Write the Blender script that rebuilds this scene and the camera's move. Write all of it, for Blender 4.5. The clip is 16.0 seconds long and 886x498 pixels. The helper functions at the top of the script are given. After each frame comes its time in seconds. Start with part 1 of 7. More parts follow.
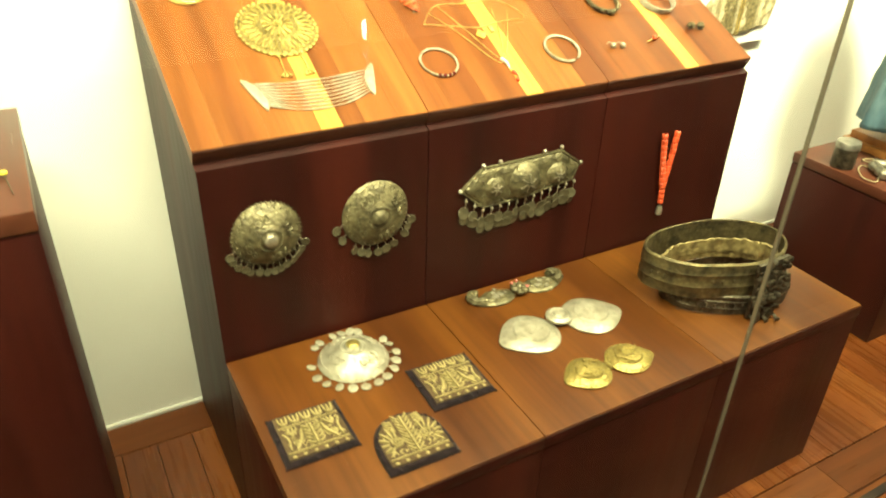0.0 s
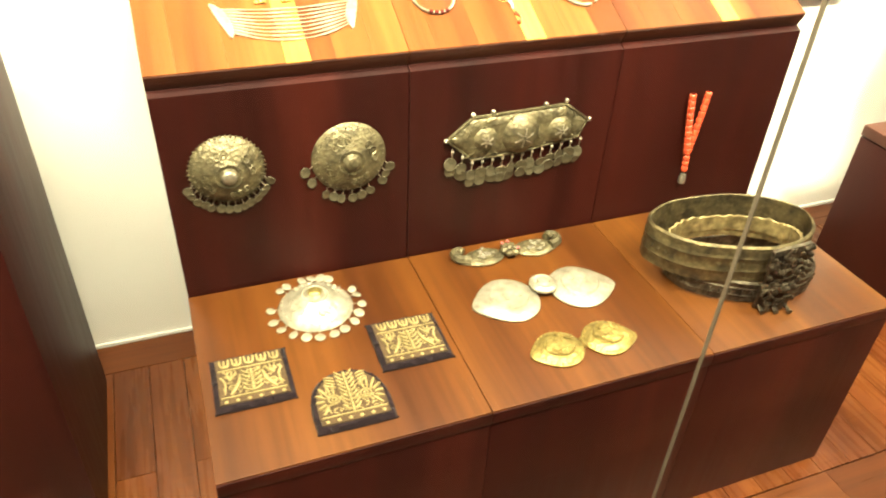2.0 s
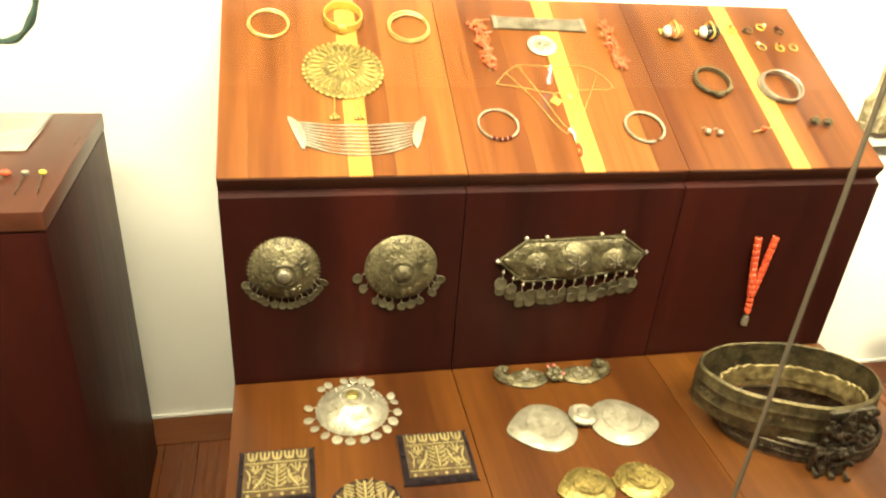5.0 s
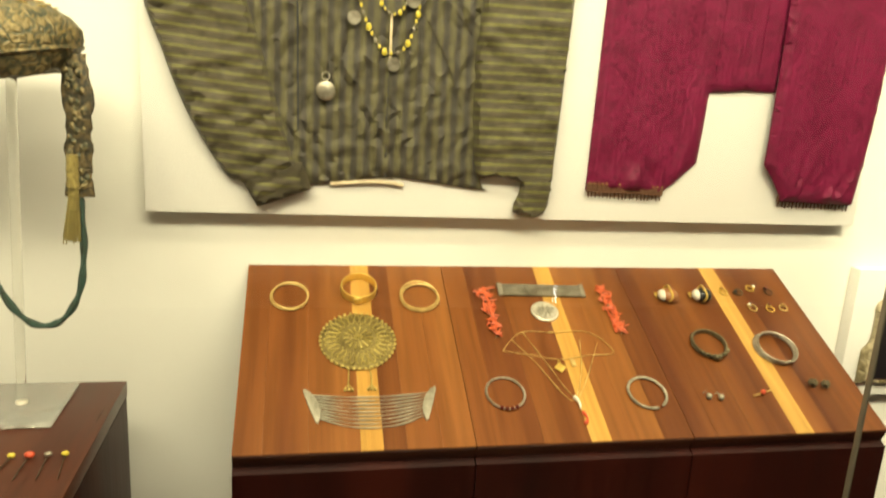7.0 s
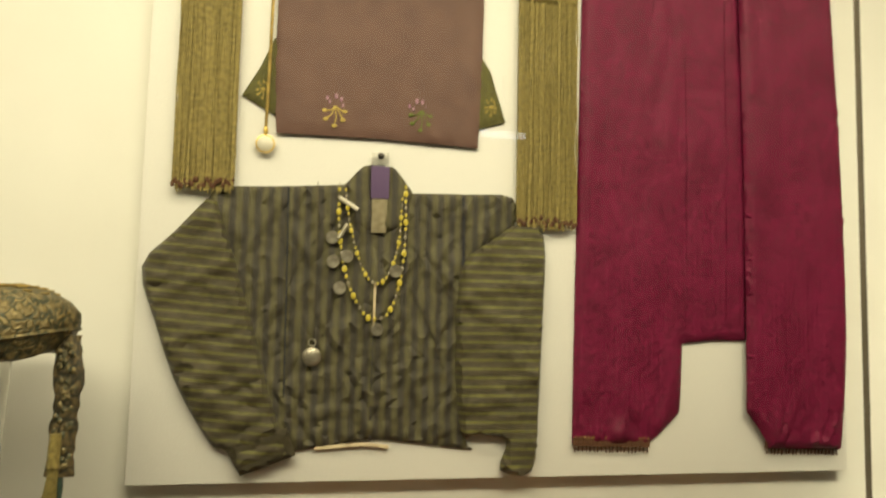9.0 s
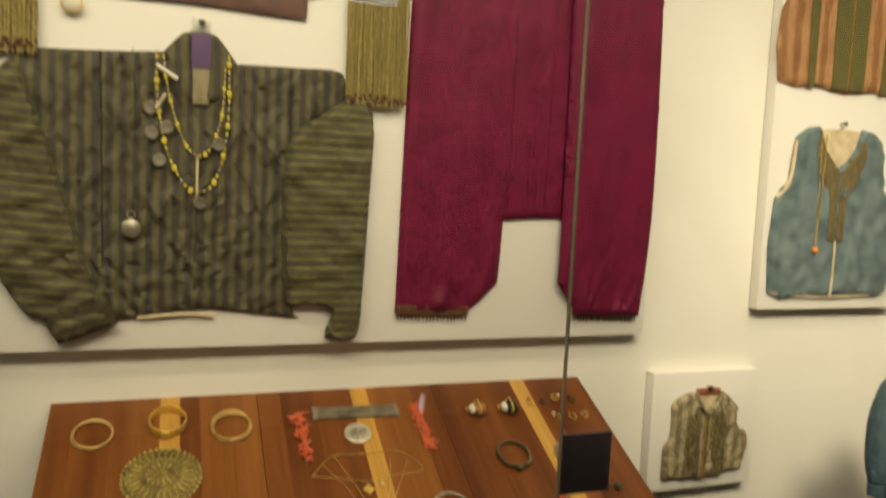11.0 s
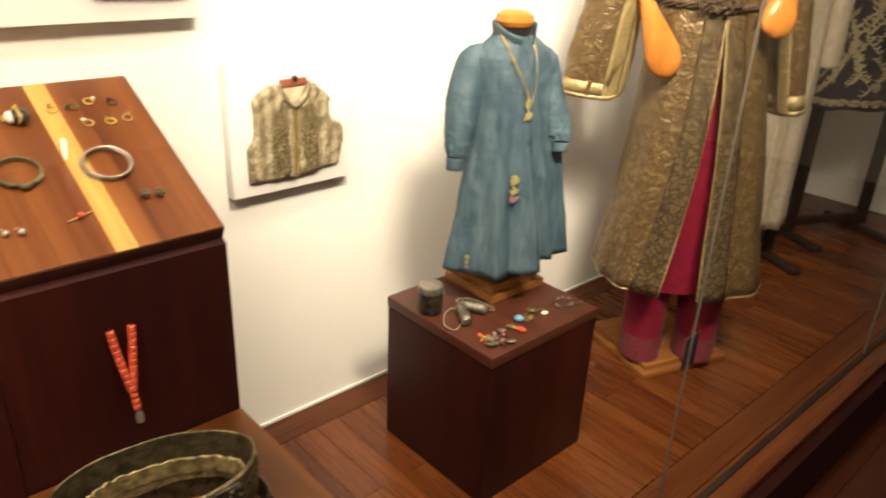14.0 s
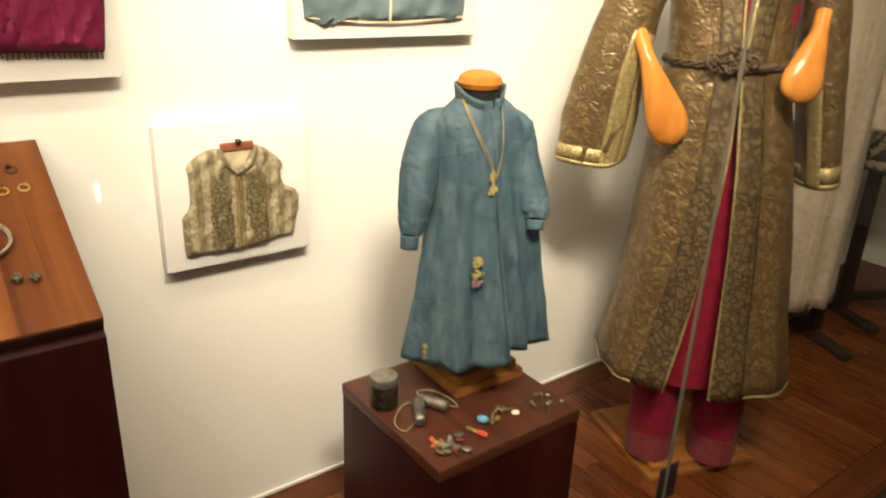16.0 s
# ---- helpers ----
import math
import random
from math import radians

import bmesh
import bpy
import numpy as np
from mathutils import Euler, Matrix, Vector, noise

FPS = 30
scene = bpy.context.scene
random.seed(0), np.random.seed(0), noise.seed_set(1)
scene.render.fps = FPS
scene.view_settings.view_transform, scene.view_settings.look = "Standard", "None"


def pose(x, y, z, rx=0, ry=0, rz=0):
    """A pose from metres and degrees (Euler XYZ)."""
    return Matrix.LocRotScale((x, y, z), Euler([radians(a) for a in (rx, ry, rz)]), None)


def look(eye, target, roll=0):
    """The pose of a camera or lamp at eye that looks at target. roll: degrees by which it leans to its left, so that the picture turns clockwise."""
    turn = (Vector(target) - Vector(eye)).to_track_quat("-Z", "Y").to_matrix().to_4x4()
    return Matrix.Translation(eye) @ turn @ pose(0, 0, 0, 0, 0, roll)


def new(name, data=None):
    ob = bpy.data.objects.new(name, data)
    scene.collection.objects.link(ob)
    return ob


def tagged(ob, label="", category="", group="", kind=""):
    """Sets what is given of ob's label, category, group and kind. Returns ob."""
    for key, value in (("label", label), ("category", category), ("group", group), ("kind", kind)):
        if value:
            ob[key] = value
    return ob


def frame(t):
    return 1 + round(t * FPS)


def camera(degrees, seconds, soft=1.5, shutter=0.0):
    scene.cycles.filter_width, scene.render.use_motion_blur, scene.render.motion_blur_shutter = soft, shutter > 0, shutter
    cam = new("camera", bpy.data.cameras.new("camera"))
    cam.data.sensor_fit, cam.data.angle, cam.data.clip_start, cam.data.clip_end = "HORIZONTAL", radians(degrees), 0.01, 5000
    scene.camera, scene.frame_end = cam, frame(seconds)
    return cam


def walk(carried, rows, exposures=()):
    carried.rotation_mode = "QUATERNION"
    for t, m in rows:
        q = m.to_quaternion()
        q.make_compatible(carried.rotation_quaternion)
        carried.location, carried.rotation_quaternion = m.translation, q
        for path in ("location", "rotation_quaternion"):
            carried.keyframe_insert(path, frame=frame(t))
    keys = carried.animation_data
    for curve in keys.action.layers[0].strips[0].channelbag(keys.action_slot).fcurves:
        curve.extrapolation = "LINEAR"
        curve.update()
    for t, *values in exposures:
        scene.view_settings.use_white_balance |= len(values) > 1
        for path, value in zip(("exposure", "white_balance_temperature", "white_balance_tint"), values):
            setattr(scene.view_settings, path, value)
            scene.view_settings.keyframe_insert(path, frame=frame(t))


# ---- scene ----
cam = camera(62.2, 16.0, soft=2.0, shutter=0.4)
PATH = [
    (0, (1.04, -1.407, 1.228), (1.898, 0.074, 0.194), 2.0),
    (0.5, (1.15, -1.476, 1.224), (1.859, 0.005, 0.08), 5.3),
    (1, (1.213, -1.517, 1.195), (1.764, -0.029, -0.021), 4.2),
    (1.5, (1.231, -1.451, 1.211), (1.722, 0.059, -0.004), 1.4),
    (2, (1.244, -1.414, 1.209), (1.857, 0.083, 0.034), 3.0),
    (2.5, (1.309, -1.445, 1.21), (1.899, 0.063, 0.037), 5.4),
    (3, (1.371, -1.485, 1.205), (1.855, 0.042, 0.008), 6.0),
    (3.5, (1.386, -1.481, 1.209), (1.836, 0.066, 0.024), 4.2),
    (3.7, (1.373, -1.458, 1.217), (1.808, 0.105, 0.047), 3.6),
    (5.8, (1.307, -1.428, 1.302), (1.687, 0.366, 0.507), 4.4),
    (6, (1.305, -1.432, 1.321), (1.681, 0.385, 0.575), 4.1),
    (6.5, (1.306, -1.439, 1.357), (1.685, 0.423, 0.733), 4.0),
    (7, (1.306, -1.437, 1.379), (1.688, 0.469, 0.91), 3.4),
    (7.5, (1.306, -1.437, 1.393), (1.677, 0.505, 1.097), 3.8),
    (8, (1.302, -1.44, 1.407), (1.658, 0.522, 1.248), 3.4),
    (8.5, (1.303, -1.459, 1.411), (1.656, 0.51, 1.428), 2.1),
    (8.7, (1.307, -1.462, 1.415), (1.666, 0.505, 1.496), 1.6),
    (9.75, (1.36, -1.51, 1.44), (1.87, 0.43, 1.74), 2.2),
    (10.8, (1.429, -1.550, 1.448), (2.092, 0.336, 1.409), 2.9),
    (11, (1.429, -1.543, 1.441), (2.111, 0.329, 1.268), 2.7),
    (11.5, (1.401, -1.519, 1.411), (2.189, 0.267, 0.978), 1.6),
    (12, (1.404, -1.529, 1.34), (2.381, 0.119, 0.765), 1.1),
    (12.5, (1.506, -1.576, 1.329), (2.56, -0.035, 0.611), 2.7),
    (13, (1.649, -1.661, 1.312), (2.756, -0.193, 0.524), 4.7),
    (13.5, (1.743, -1.613, 1.291), (2.875, -0.201, 0.438), 2.9),
    (14, (1.825, -1.522, 1.305), (3.074, -0.194, 0.483), 2.7),
    (14.5, (1.934, -1.533, 1.305), (3.257, -0.272, 0.494), 3.1),
    (15, (2.069, -1.597, 1.304), (3.312, -0.25, 0.505), 5.8),
    (15.5, (2.126, -1.595, 1.309), (3.271, -0.153, 0.528), 2.8),
    (16, (2.157, -1.498, 1.321), (3.289, -0.02, 0.592), 2.4),
]
walk(cam, [(t, look(eye, target, roll)) for t, eye, target, roll in PATH],
     [(0, 1.76, 6300, -9), (1.0, 2.26, 6200, 2), (1.5, 2.32, 6150, 7), (3.5, 2.3, 6050, 10), (4.8, 1.75, 6200, 9), (6, 0.95, 6350, 6), (7, 0.25, 6350, 7), (8.5, -0.50, 6300, 7), (9.75, -0.75, 6300, 11), (11, -0.85, 6400, 15), (12, -0.30, 6350, 17), (12.5, -0.02, 6300, 19), (13, 0.28, 6250, 23), (13.5, 0.58, 6150, 26), (15, 0.52, 6050, 24), (15.5, 0.46, 6050, 23), (16, 0.18, 6050, 22)])

# ---------------------------------------------------------------- light
world = bpy.data.worlds.new("room_dark")
scene.world = world
world.use_nodes = True
world.node_tree.nodes["Background"].inputs[0].default_value = (1.0, 0.8, 0.6, 1)
world.node_tree.nodes["Background"].inputs[1].default_value = 0.02


def area_lamp(name, m, sx, sy, watts, colour, spread=180):
    lamp = bpy.data.lights.new(name, "AREA")
    lamp.shape, lamp.size, lamp.size_y, lamp.energy, lamp.color = "RECTANGLE", sx, sy, watts, colour
    lamp.spread = radians(spread)
    ob = new(name, lamp)
    ob.matrix_basis = m
    return ob


WARM = (1.0, 0.87, 0.57)
# the row of warm lamps on the ceiling of the visitors' room, aimed through the glass
area_lamp("track_lights", look((1.45, -1.62, 2.66), (1.60, 0.0, 1.35)), 2.7, 0.30, 47, WARM, 125)
area_lamp("end_track_light", look((2.45, -1.66, 2.66), (3.62, 0.0, 0.85)), 0.5, 0.30, 14, WARM, 58)
# the weak strip under the ceiling of the case
area_lamp("case_strip_light", pose(2.05, -0.80, 2.55, 14, 0, 0), 4.6, 0.12, 36, WARM)


# ---------------------------------------------------------------- helpers of this scene
def rgb(r, g, b):
    return (r, g, b, 1)


def link(mat, a, b):
    mat.node_tree.links.new(a, b)


def base_mat(name, colour, rough=0.5, metal=0.0):
    mat = bpy.data.materials.new(name)
    mat.use_nodes = True
    n = mat.node_tree.nodes
    p = n["Principled BSDF"]
    p.inputs["Base Color"].default_value = (*colour, 1)
    p.inputs["Roughness"].default_value = rough
    p.inputs["Metallic"].default_value = metal
    return mat, n, p


def ramp(n, stops, src, mat):
    r = n.new("ShaderNodeValToRGB")
    while len(r.color_ramp.elements) < len(stops):
        r.color_ramp.elements.new(0.5)
    for e, (pos, c) in zip(r.color_ramp.elements, stops):
        e.position, e.color = pos, (*c, 1)
    link(mat, src, r.inputs[0])
    return r.outputs[0]


def noise_tex(mat, scale, detail=4, stretch=(1, 1, 1), rot=(0, 0, 0), random_offset=False):
    n = mat.node_tree.nodes
    tc, mp, nt = n.new("ShaderNodeTexCoord"), n.new("ShaderNodeMapping"), n.new("ShaderNodeTexNoise")
    mp.inputs["Scale"].default_value = stretch
    mp.inputs["Rotation"].default_value = rot
    nt.inputs["Scale"].default_value, nt.inputs["Detail"].default_value = scale, detail
    link(mat, tc.outputs["Object"], mp.inputs[0])
    if random_offset:
        info, vm = n.new("ShaderNodeObjectInfo"), n.new("ShaderNodeVectorMath")
        vm.operation = "MULTIPLY_ADD"
        vm.inputs[1].default_value = (17, 31, 23)
        link(mat, info.outputs["Random"], vm.inputs[0])
        link(mat, mp.outputs[0], vm.inputs[2])
        link(mat, vm.outputs[0], nt.inputs["Vector"])
    else:
        link(mat, mp.outputs[0], nt.inputs["Vector"])
    return nt.outputs["Fac"]


def bump(mat, p, height, strength=0.3, dist=0.002):
    b = mat.node_tree.nodes.new("ShaderNodeBump")
    b.inputs["Strength"].default_value, b.inputs["Distance"].default_value = strength, dist
    link(mat, height, b.inputs["Height"])
    link(mat, b.outputs[0], p.inputs["Normal"])


def mixed(mat, fac, a, b, blend="MIX"):
    m = mat.node_tree.nodes.new("ShaderNodeMix")
    m.data_type, m.blend_type = "RGBA", blend
    for sock, v in ((m.inputs[0], fac), (m.inputs[6], a), (m.inputs[7], b)):
        if isinstance(v, bpy.types.NodeSocket):
            link(mat, v, sock)
        elif isinstance(v, tuple):
            sock.default_value = (*v[:3], 1)
        else:
            sock.default_value = v
    return m.outputs[2]


def wood_mat(name, dark, mid, light, stretch, rough=0.35, vary=0.35, scale=1.0):
    """Veneer: long bands along the axis of small stretch, fine pores, a change of tone from piece to piece."""
    mat, n, p = base_mat(name, mid, rough)
    broad = noise_tex(mat, 9 * scale, 3, stretch, random_offset=True)
    fine = noise_tex(mat, 90 * scale, 5, stretch, random_offset=True)
    c1 = ramp(n, [(0.3, dark), (0.5, mid), (0.72, light)], broad, mat)
    c2 = ramp(n, [(0.35, (0.55, 0.55, 0.55)), (0.6, (1, 1, 1))], fine, mat)
    c = mixed(mat, 0.5, c1, c2, "MULTIPLY")
    info = n.new("ShaderNodeObjectInfo")
    tone = ramp(n, [(0.0, (1 - vary, 1 - vary, 1 - vary)), (1.0, (1, 1, 1))], info.outputs["Random"], mat)
    link(mat, mixed(mat, 1.0, c, tone, "MULTIPLY"), p.inputs["Base Color"])
    r = n.new("ShaderNodeMapRange")
    r.inputs[3].default_value, r.inputs[4].default_value = rough - 0.08, rough + 0.12
    link(mat, fine, r.inputs[0])
    link(mat, r.outputs[0], p.inputs["Roughness"])
    p.inputs["Specular IOR Level"].default_value = 0.26
    bump(mat, p, fine, 0.12, 0.0008)
    return mat


def metal_mat(name, colour, dark, rough=0.32, relief=0.5, scale=220, metal=0.9):
    """Old worked metal: tarnish in the hollows, chased relief."""
    mat, n, p = base_mat(name, colour, rough, metal)
    tc, v = n.new("ShaderNodeTexCoord"), n.new("ShaderNodeTexVoronoi")
    v.inputs["Scale"].default_value = scale
    link(mat, tc.outputs["Object"], v.inputs["Vector"])
    stain = noise_tex(mat, 45, 5)
    a = ramp(n, [(0.32, dark), (0.62, colour)], stain, mat)
    b = ramp(n, [(0.0, (1, 1, 1)), (0.9, (0.45, 0.42, 0.38))], v.outputs["Distance"], mat)
    link(mat, mixed(mat, min(1.0, relief), a, b, "MULTIPLY"), p.inputs["Base Color"])
    bump(mat, p, v.outputs["Distance"], relief, 0.0015)
    return mat


def cloth_mat(name, colour, dark, rough=0.8, scale=60, sheen=0.2, weave=700, bump_s=0.25):
    mat, n, p = base_mat(name, colour, rough)
    p.inputs["Sheen Weight"].default_value = 0.2 * sheen
    p.inputs["Specular IOR Level"].default_value = 0.5 if rough < 0.5 else 0.12
    f = noise_tex(mat, scale, 5)
    link(mat, ramp(n, [(0.3, dark), (0.65, colour)], f, mat), p.inputs["Base Color"])
    bump(mat, p, noise_tex(mat, weave, 2), bump_s, 0.0008)
    return mat


def thing(name, m, label, category, group="", kind=""):
    ob = new(name)
    ob.empty_display_size = 0.05
    ob.matrix_basis = m
    return tagged(ob, label, category, group, kind)


def mesh_of(bm, name, mat, smooth=True):
    me = bpy.data.meshes.new(name)
    bmesh.ops.recalc_face_normals(bm, faces=bm.faces[:])
    bm.to_mesh(me)
    bm.free()
    if mat:
        for one in (mat if isinstance(mat, (list, tuple)) else (mat,)):
            me.materials.append(one)
    if smooth:
        me.shade_smooth()
        me.set_sharp_from_angle(angle=radians(38))
    return me


def part(name, bm, mat, parent, label="", m=None, smooth=True):
    ob = new(name, mesh_of(bm, name, mat, smooth))
    ob.parent = parent
    if m is not None:
        ob.matrix_basis = m
    return tagged(ob, label)


def single(name, bm, mat, m, label, category, group="", kind="", smooth=True):
    ob = new(name, mesh_of(bm, name, mat, smooth))
    ob.matrix_basis = m
    return tagged(ob, label, category, group, kind)


def box(sx, sy, sz, cx=0, cy=0, cz=0, bevel=0.0, bm=None):
    bm = bm or bmesh.new()
    made = bmesh.ops.create_cube(bm, size=1.0, matrix=Matrix.LocRotScale((cx, cy, cz), None, (sx, sy, sz)))["verts"]
    if bevel:
        edges = list({e for v in made for e in v.link_edges})
        bmesh.ops.bevel(bm, geom=edges, offset=bevel, segments=2, affect="EDGES", profile=0.6)
    return bm


def ball(r, c=(0, 0, 0), scale=(1, 1, 1), bm=None, sub=2):
    bm = bm or bmesh.new()
    bmesh.ops.create_icosphere(bm, subdivisions=sub, radius=r, matrix=Matrix.LocRotScale(c, None, scale))
    return bm


def disc(r, h, m=None, bm=None, seg=14):
    bm = bm or bmesh.new()
    bmesh.ops.create_cone(bm, cap_ends=True, segments=seg, radius1=r, radius2=r * 0.94, depth=h, matrix=m or Matrix())
    return bm


def lathe(profile, seg=40, bm=None, sx=1.0, sy=1.0, m=None):
    """Turns a profile of (radius, height) round z."""
    bm = bm or bmesh.new()
    m = m or Matrix()
    rings = []
    for r, z in profile:
        if r < 1e-6:
            rings.append([bm.verts.new(m @ Vector((0, 0, z)))])
        else:
            rings.append([bm.verts.new(m @ Vector((sx * r * math.cos(k * math.tau / seg), sy * r * math.sin(k * math.tau / seg), z))) for k in range(seg)])
    for a, b in zip(rings, rings[1:]):
        for k in range(seg):
            q = [a[k % len(a)], a[(k + 1) % len(a)], b[(k + 1) % len(b)], b[k % len(b)]]
            q = list(dict.fromkeys(q))
            if len(q) > 2:
                bm.faces.new(q)
    return bm


def tube(pts, r, seg=6, closed=False, bm=None):
    """A round wire along points; r may be a function of the run 0..1."""
    bm = bm or bmesh.new()
    pts = [Vector(p) for p in pts]
    n, rings, side = len(pts), [], None
    for k, p in enumerate(pts):
        a, b = (pts[k - 1], pts[(k + 1) % n]) if closed else (pts[max(k - 1, 0)], pts[min(k + 1, n - 1)])
        t = (b - a).normalized()
        if side is None:
            side = t.orthogonal().normalized()
        side = (side - t * side.dot(t)).normalized()
        up = t.cross(side)
        rr = r(k / max(n - 1, 1)) if callable(r) else r
        rings.append([bm.verts.new(p + rr * (math.cos(j * math.tau / seg) * side + math.sin(j * math.tau / seg) * up)) for j in range(seg)])
    last = n if closed else n - 1
    for k in range(last):
        a, b = rings[k], rings[(k + 1) % n]
        for j in range(seg):
            bm.faces.new((a[j], a[(j + 1) % seg], b[(j + 1) % seg], b[j]))
    if not closed:
        bm.faces.new(rings[0][::-1])
        bm.faces.new(rings[-1])
    return bm


def circle(r, n=48, c=(0, 0, 0), ry=None, a0=0.0, a1=math.tau):
    m = n if abs(a1 - a0 - math.tau) < 1e-6 else n - 1
    return [(c[0] + r * math.cos(a0 + (a1 - a0) * k / m), c[1] + (ry or r) * math.sin(a0 + (a1 - a0) * k / m), c[2]) for k in range(n)]


def smooth_line(pts, per=6, closed=False):
    """A Catmull-Rom line through points."""
    pts = [Vector((*p, 0)) if len(p) == 2 else Vector(p) for p in pts]
    n, out = len(pts), []
    for k in range(n if closed else n - 1):
        p = [pts[(k + d) % n] if closed else pts[min(max(k + d, 0), n - 1)] for d in (-1, 0, 1, 2)]
        for j in range(per):
            t = j / per
            out.append(0.5 * (2 * p[1] + (p[2] - p[0]) * t + (2 * p[0] - 5 * p[1] + 4 * p[2] - p[3]) * t * t + (3 * p[1] - p[0] - 3 * p[2] + p[3]) * t ** 3))
    if not closed:
        out.append(pts[-1])
    return out


# ---------------------------------------------------------------- materials
M_WALL, _n, _p = base_mat("wall_paint", (0.80, 0.78, 0.72), 0.75)
_f = noise_tex(M_WALL, 3, 4)
link(M_WALL, ramp(_n, [(0.3, (0.74, 0.72, 0.66)), (0.7, (0.80, 0.785, 0.73))], _f, M_WALL), _p.inputs["Base Color"])
bump(M_WALL, _p, noise_tex(M_WALL, 260, 3), 0.08, 0.0006)
M_BOARD, _n, _p = base_mat("board_linen", (0.78, 0.76, 0.72), 0.85)
_f = noise_tex(M_BOARD, 500, 3)
link(M_BOARD, ramp(_n, [(0.3, (0.68, 0.66, 0.62)), (0.7, (0.80, 0.78, 0.74))], _f, M_BOARD), _p.inputs["Base Color"])
bump(M_BOARD, _p, _f, 0.2, 0.0006)
M_TRIM, _, _ = base_mat("white_bead", (0.8, 0.79, 0.74), 0.6)
M_CEIL, _, _ = base_mat("ceiling_paint", (0.7, 0.68, 0.62), 0.8)
M_MAHOG = wood_mat("mahogany_upright", (0.0135, 0.0017, 0.0011), (0.0250, 0.0031, 0.0018), (0.042, 0.0058, 0.0029), (1, 1, 0.05), 0.44, 0.18)
M_MAHOG.node_tree.nodes["Principled BSDF"].inputs["Specular IOR Level"].default_value = 0.22
M_EDGE = wood_mat("mahogany_edging", (0.030, 0.0065, 0.0028), (0.045, 0.0105, 0.0042), (0.066, 0.018, 0.007), (0.05, 1, 1), 0.42, 0.15)
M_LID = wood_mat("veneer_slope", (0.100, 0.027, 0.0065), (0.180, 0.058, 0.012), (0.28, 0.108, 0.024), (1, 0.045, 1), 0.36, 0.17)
# the slope's veneer again, darkened in colour for the weaker light on the step
M_STEP = wood_mat("veneer_step_shaded", (0.046, 0.0125, 0.0022), (0.080, 0.0245, 0.0036), (0.135, 0.047, 0.0062), (1, 0.045, 1), 0.4, 0.2)
M_LIDX = wood_mat("mahogany_dark_top", (0.050, 0.015, 0.009), (0.070, 0.022, 0.012), (0.095, 0.033, 0.017), (1, 0.06, 1), 0.3, 0.1)
M_SAP = wood_mat("sapwood_inlay", (0.42, 0.21, 0.04), (0.53, 0.29, 0.06), (0.60, 0.36, 0.095), (1, 0.04, 1), 0.38, 0.08)
M_SLAT = wood_mat("parquet_slat", (0.084, 0.020, 0.0043), (0.134, 0.036, 0.0068), (0.205, 0.065, 0.013), (1, 0.06, 1), 0.26, 0.28)
M_SLAT.node_tree.nodes["Principled BSDF"].inputs["Specular IOR Level"].default_value = 0.42
M_SLATX = wood_mat("parquet_border", (0.075, 0.019, 0.005), (0.115, 0.034, 0.009), (0.175, 0.06, 0.016), (0.05, 1, 1), 0.28, 0.2)
M_ROOMFLOOR = wood_mat("room_floor_wood", (0.036, 0.008, 0.004), (0.060, 0.015, 0.007), (0.090, 0.026, 0.011), (0.06, 1, 1), 0.3, 0.1)
M_BASEWOOD = wood_mat("turned_oak", (0.22, 0.082, 0.018), (0.29, 0.115, 0.026), (0.36, 0.155, 0.04), (0.1, 1, 1), 0.35, 0.1)
M_DARKSTAND = wood_mat("black_stained_wood", (0.012, 0.008, 0.006), (0.022, 0.014, 0.010), (0.035, 0.022, 0.015), (1, 1, 0.1), 0.4, 0.1)

M_GLASS = bpy.data.materials.new("pane_glass")
M_GLASS.use_nodes = True
_n = M_GLASS.node_tree.nodes
_n.clear()
_o, _mx, _t, _g, _fr = (_n.new(k) for k in ("ShaderNodeOutputMaterial", "ShaderNodeMixShader", "ShaderNodeBsdfTransparent", "ShaderNodeBsdfGlossy", "ShaderNodeFresnel"))
_t.inputs[0].default_value = (0.97, 0.985, 0.96, 1)
_g.inputs["Roughness"].default_value = 0.0
_fr.inputs[0].default_value = 1.5
link(M_GLASS, _fr.outputs[0], _mx.inputs[0])
link(M_GLASS, _t.outputs[0], _mx.inputs[1])
link(M_GLASS, _g.outputs[0], _mx.inputs[2])
link(M_GLASS, _mx.outputs[0], _o.inputs[0])
M_JOINT, _, _ = base_mat("pane_joint", (0.20, 0.175, 0.13), 0.25, 0.4)


def glowing(name, colour, strength):
    mat, n, p = base_mat(name, colour, 0.5)
    p.inputs["Emission Color"].default_value = (*colour, 1)
    p.inputs["Emission Strength"].default_value = strength
    return mat


# ---------------------------------------------------------------- the case and the room
X0, X1, YG = -0.55, 5.95, -0.94
H = 2.62
ZR = -0.22


def wall(name, sx, sy, sz, c, mat, label):
    return single(name, box(sx, sy, sz, *c), mat, Matrix(), label, "wall", kind="structure", smooth=False)


wall("wall_back", X1 - X0 + 0.2, 0.1, H + 0.3, ((X0 + X1) / 2, 0.05, H / 2 - 0.05), M_WALL, "off-white painted back wall of the display case")
wall("wall_end_west", 0.1, 1.0, H + 0.3, (X0 - 0.05, -0.5, H / 2 - 0.05), M_WALL, "off-white painted end wall of the display case")
wall("wall_end_east", 0.1, 1.0, H + 0.3, (X1 + 0.05, -0.5, H / 2 - 0.05), M_WALL, "off-white painted end wall of the display case")
wall("case_ceiling", X1 - X0 + 0.2, 1.04, 0.08, ((X0 + X1) / 2, -0.48, H + 0.14), M_CEIL, "plain ceiling panel of the display case")["category"] = "ceiling"
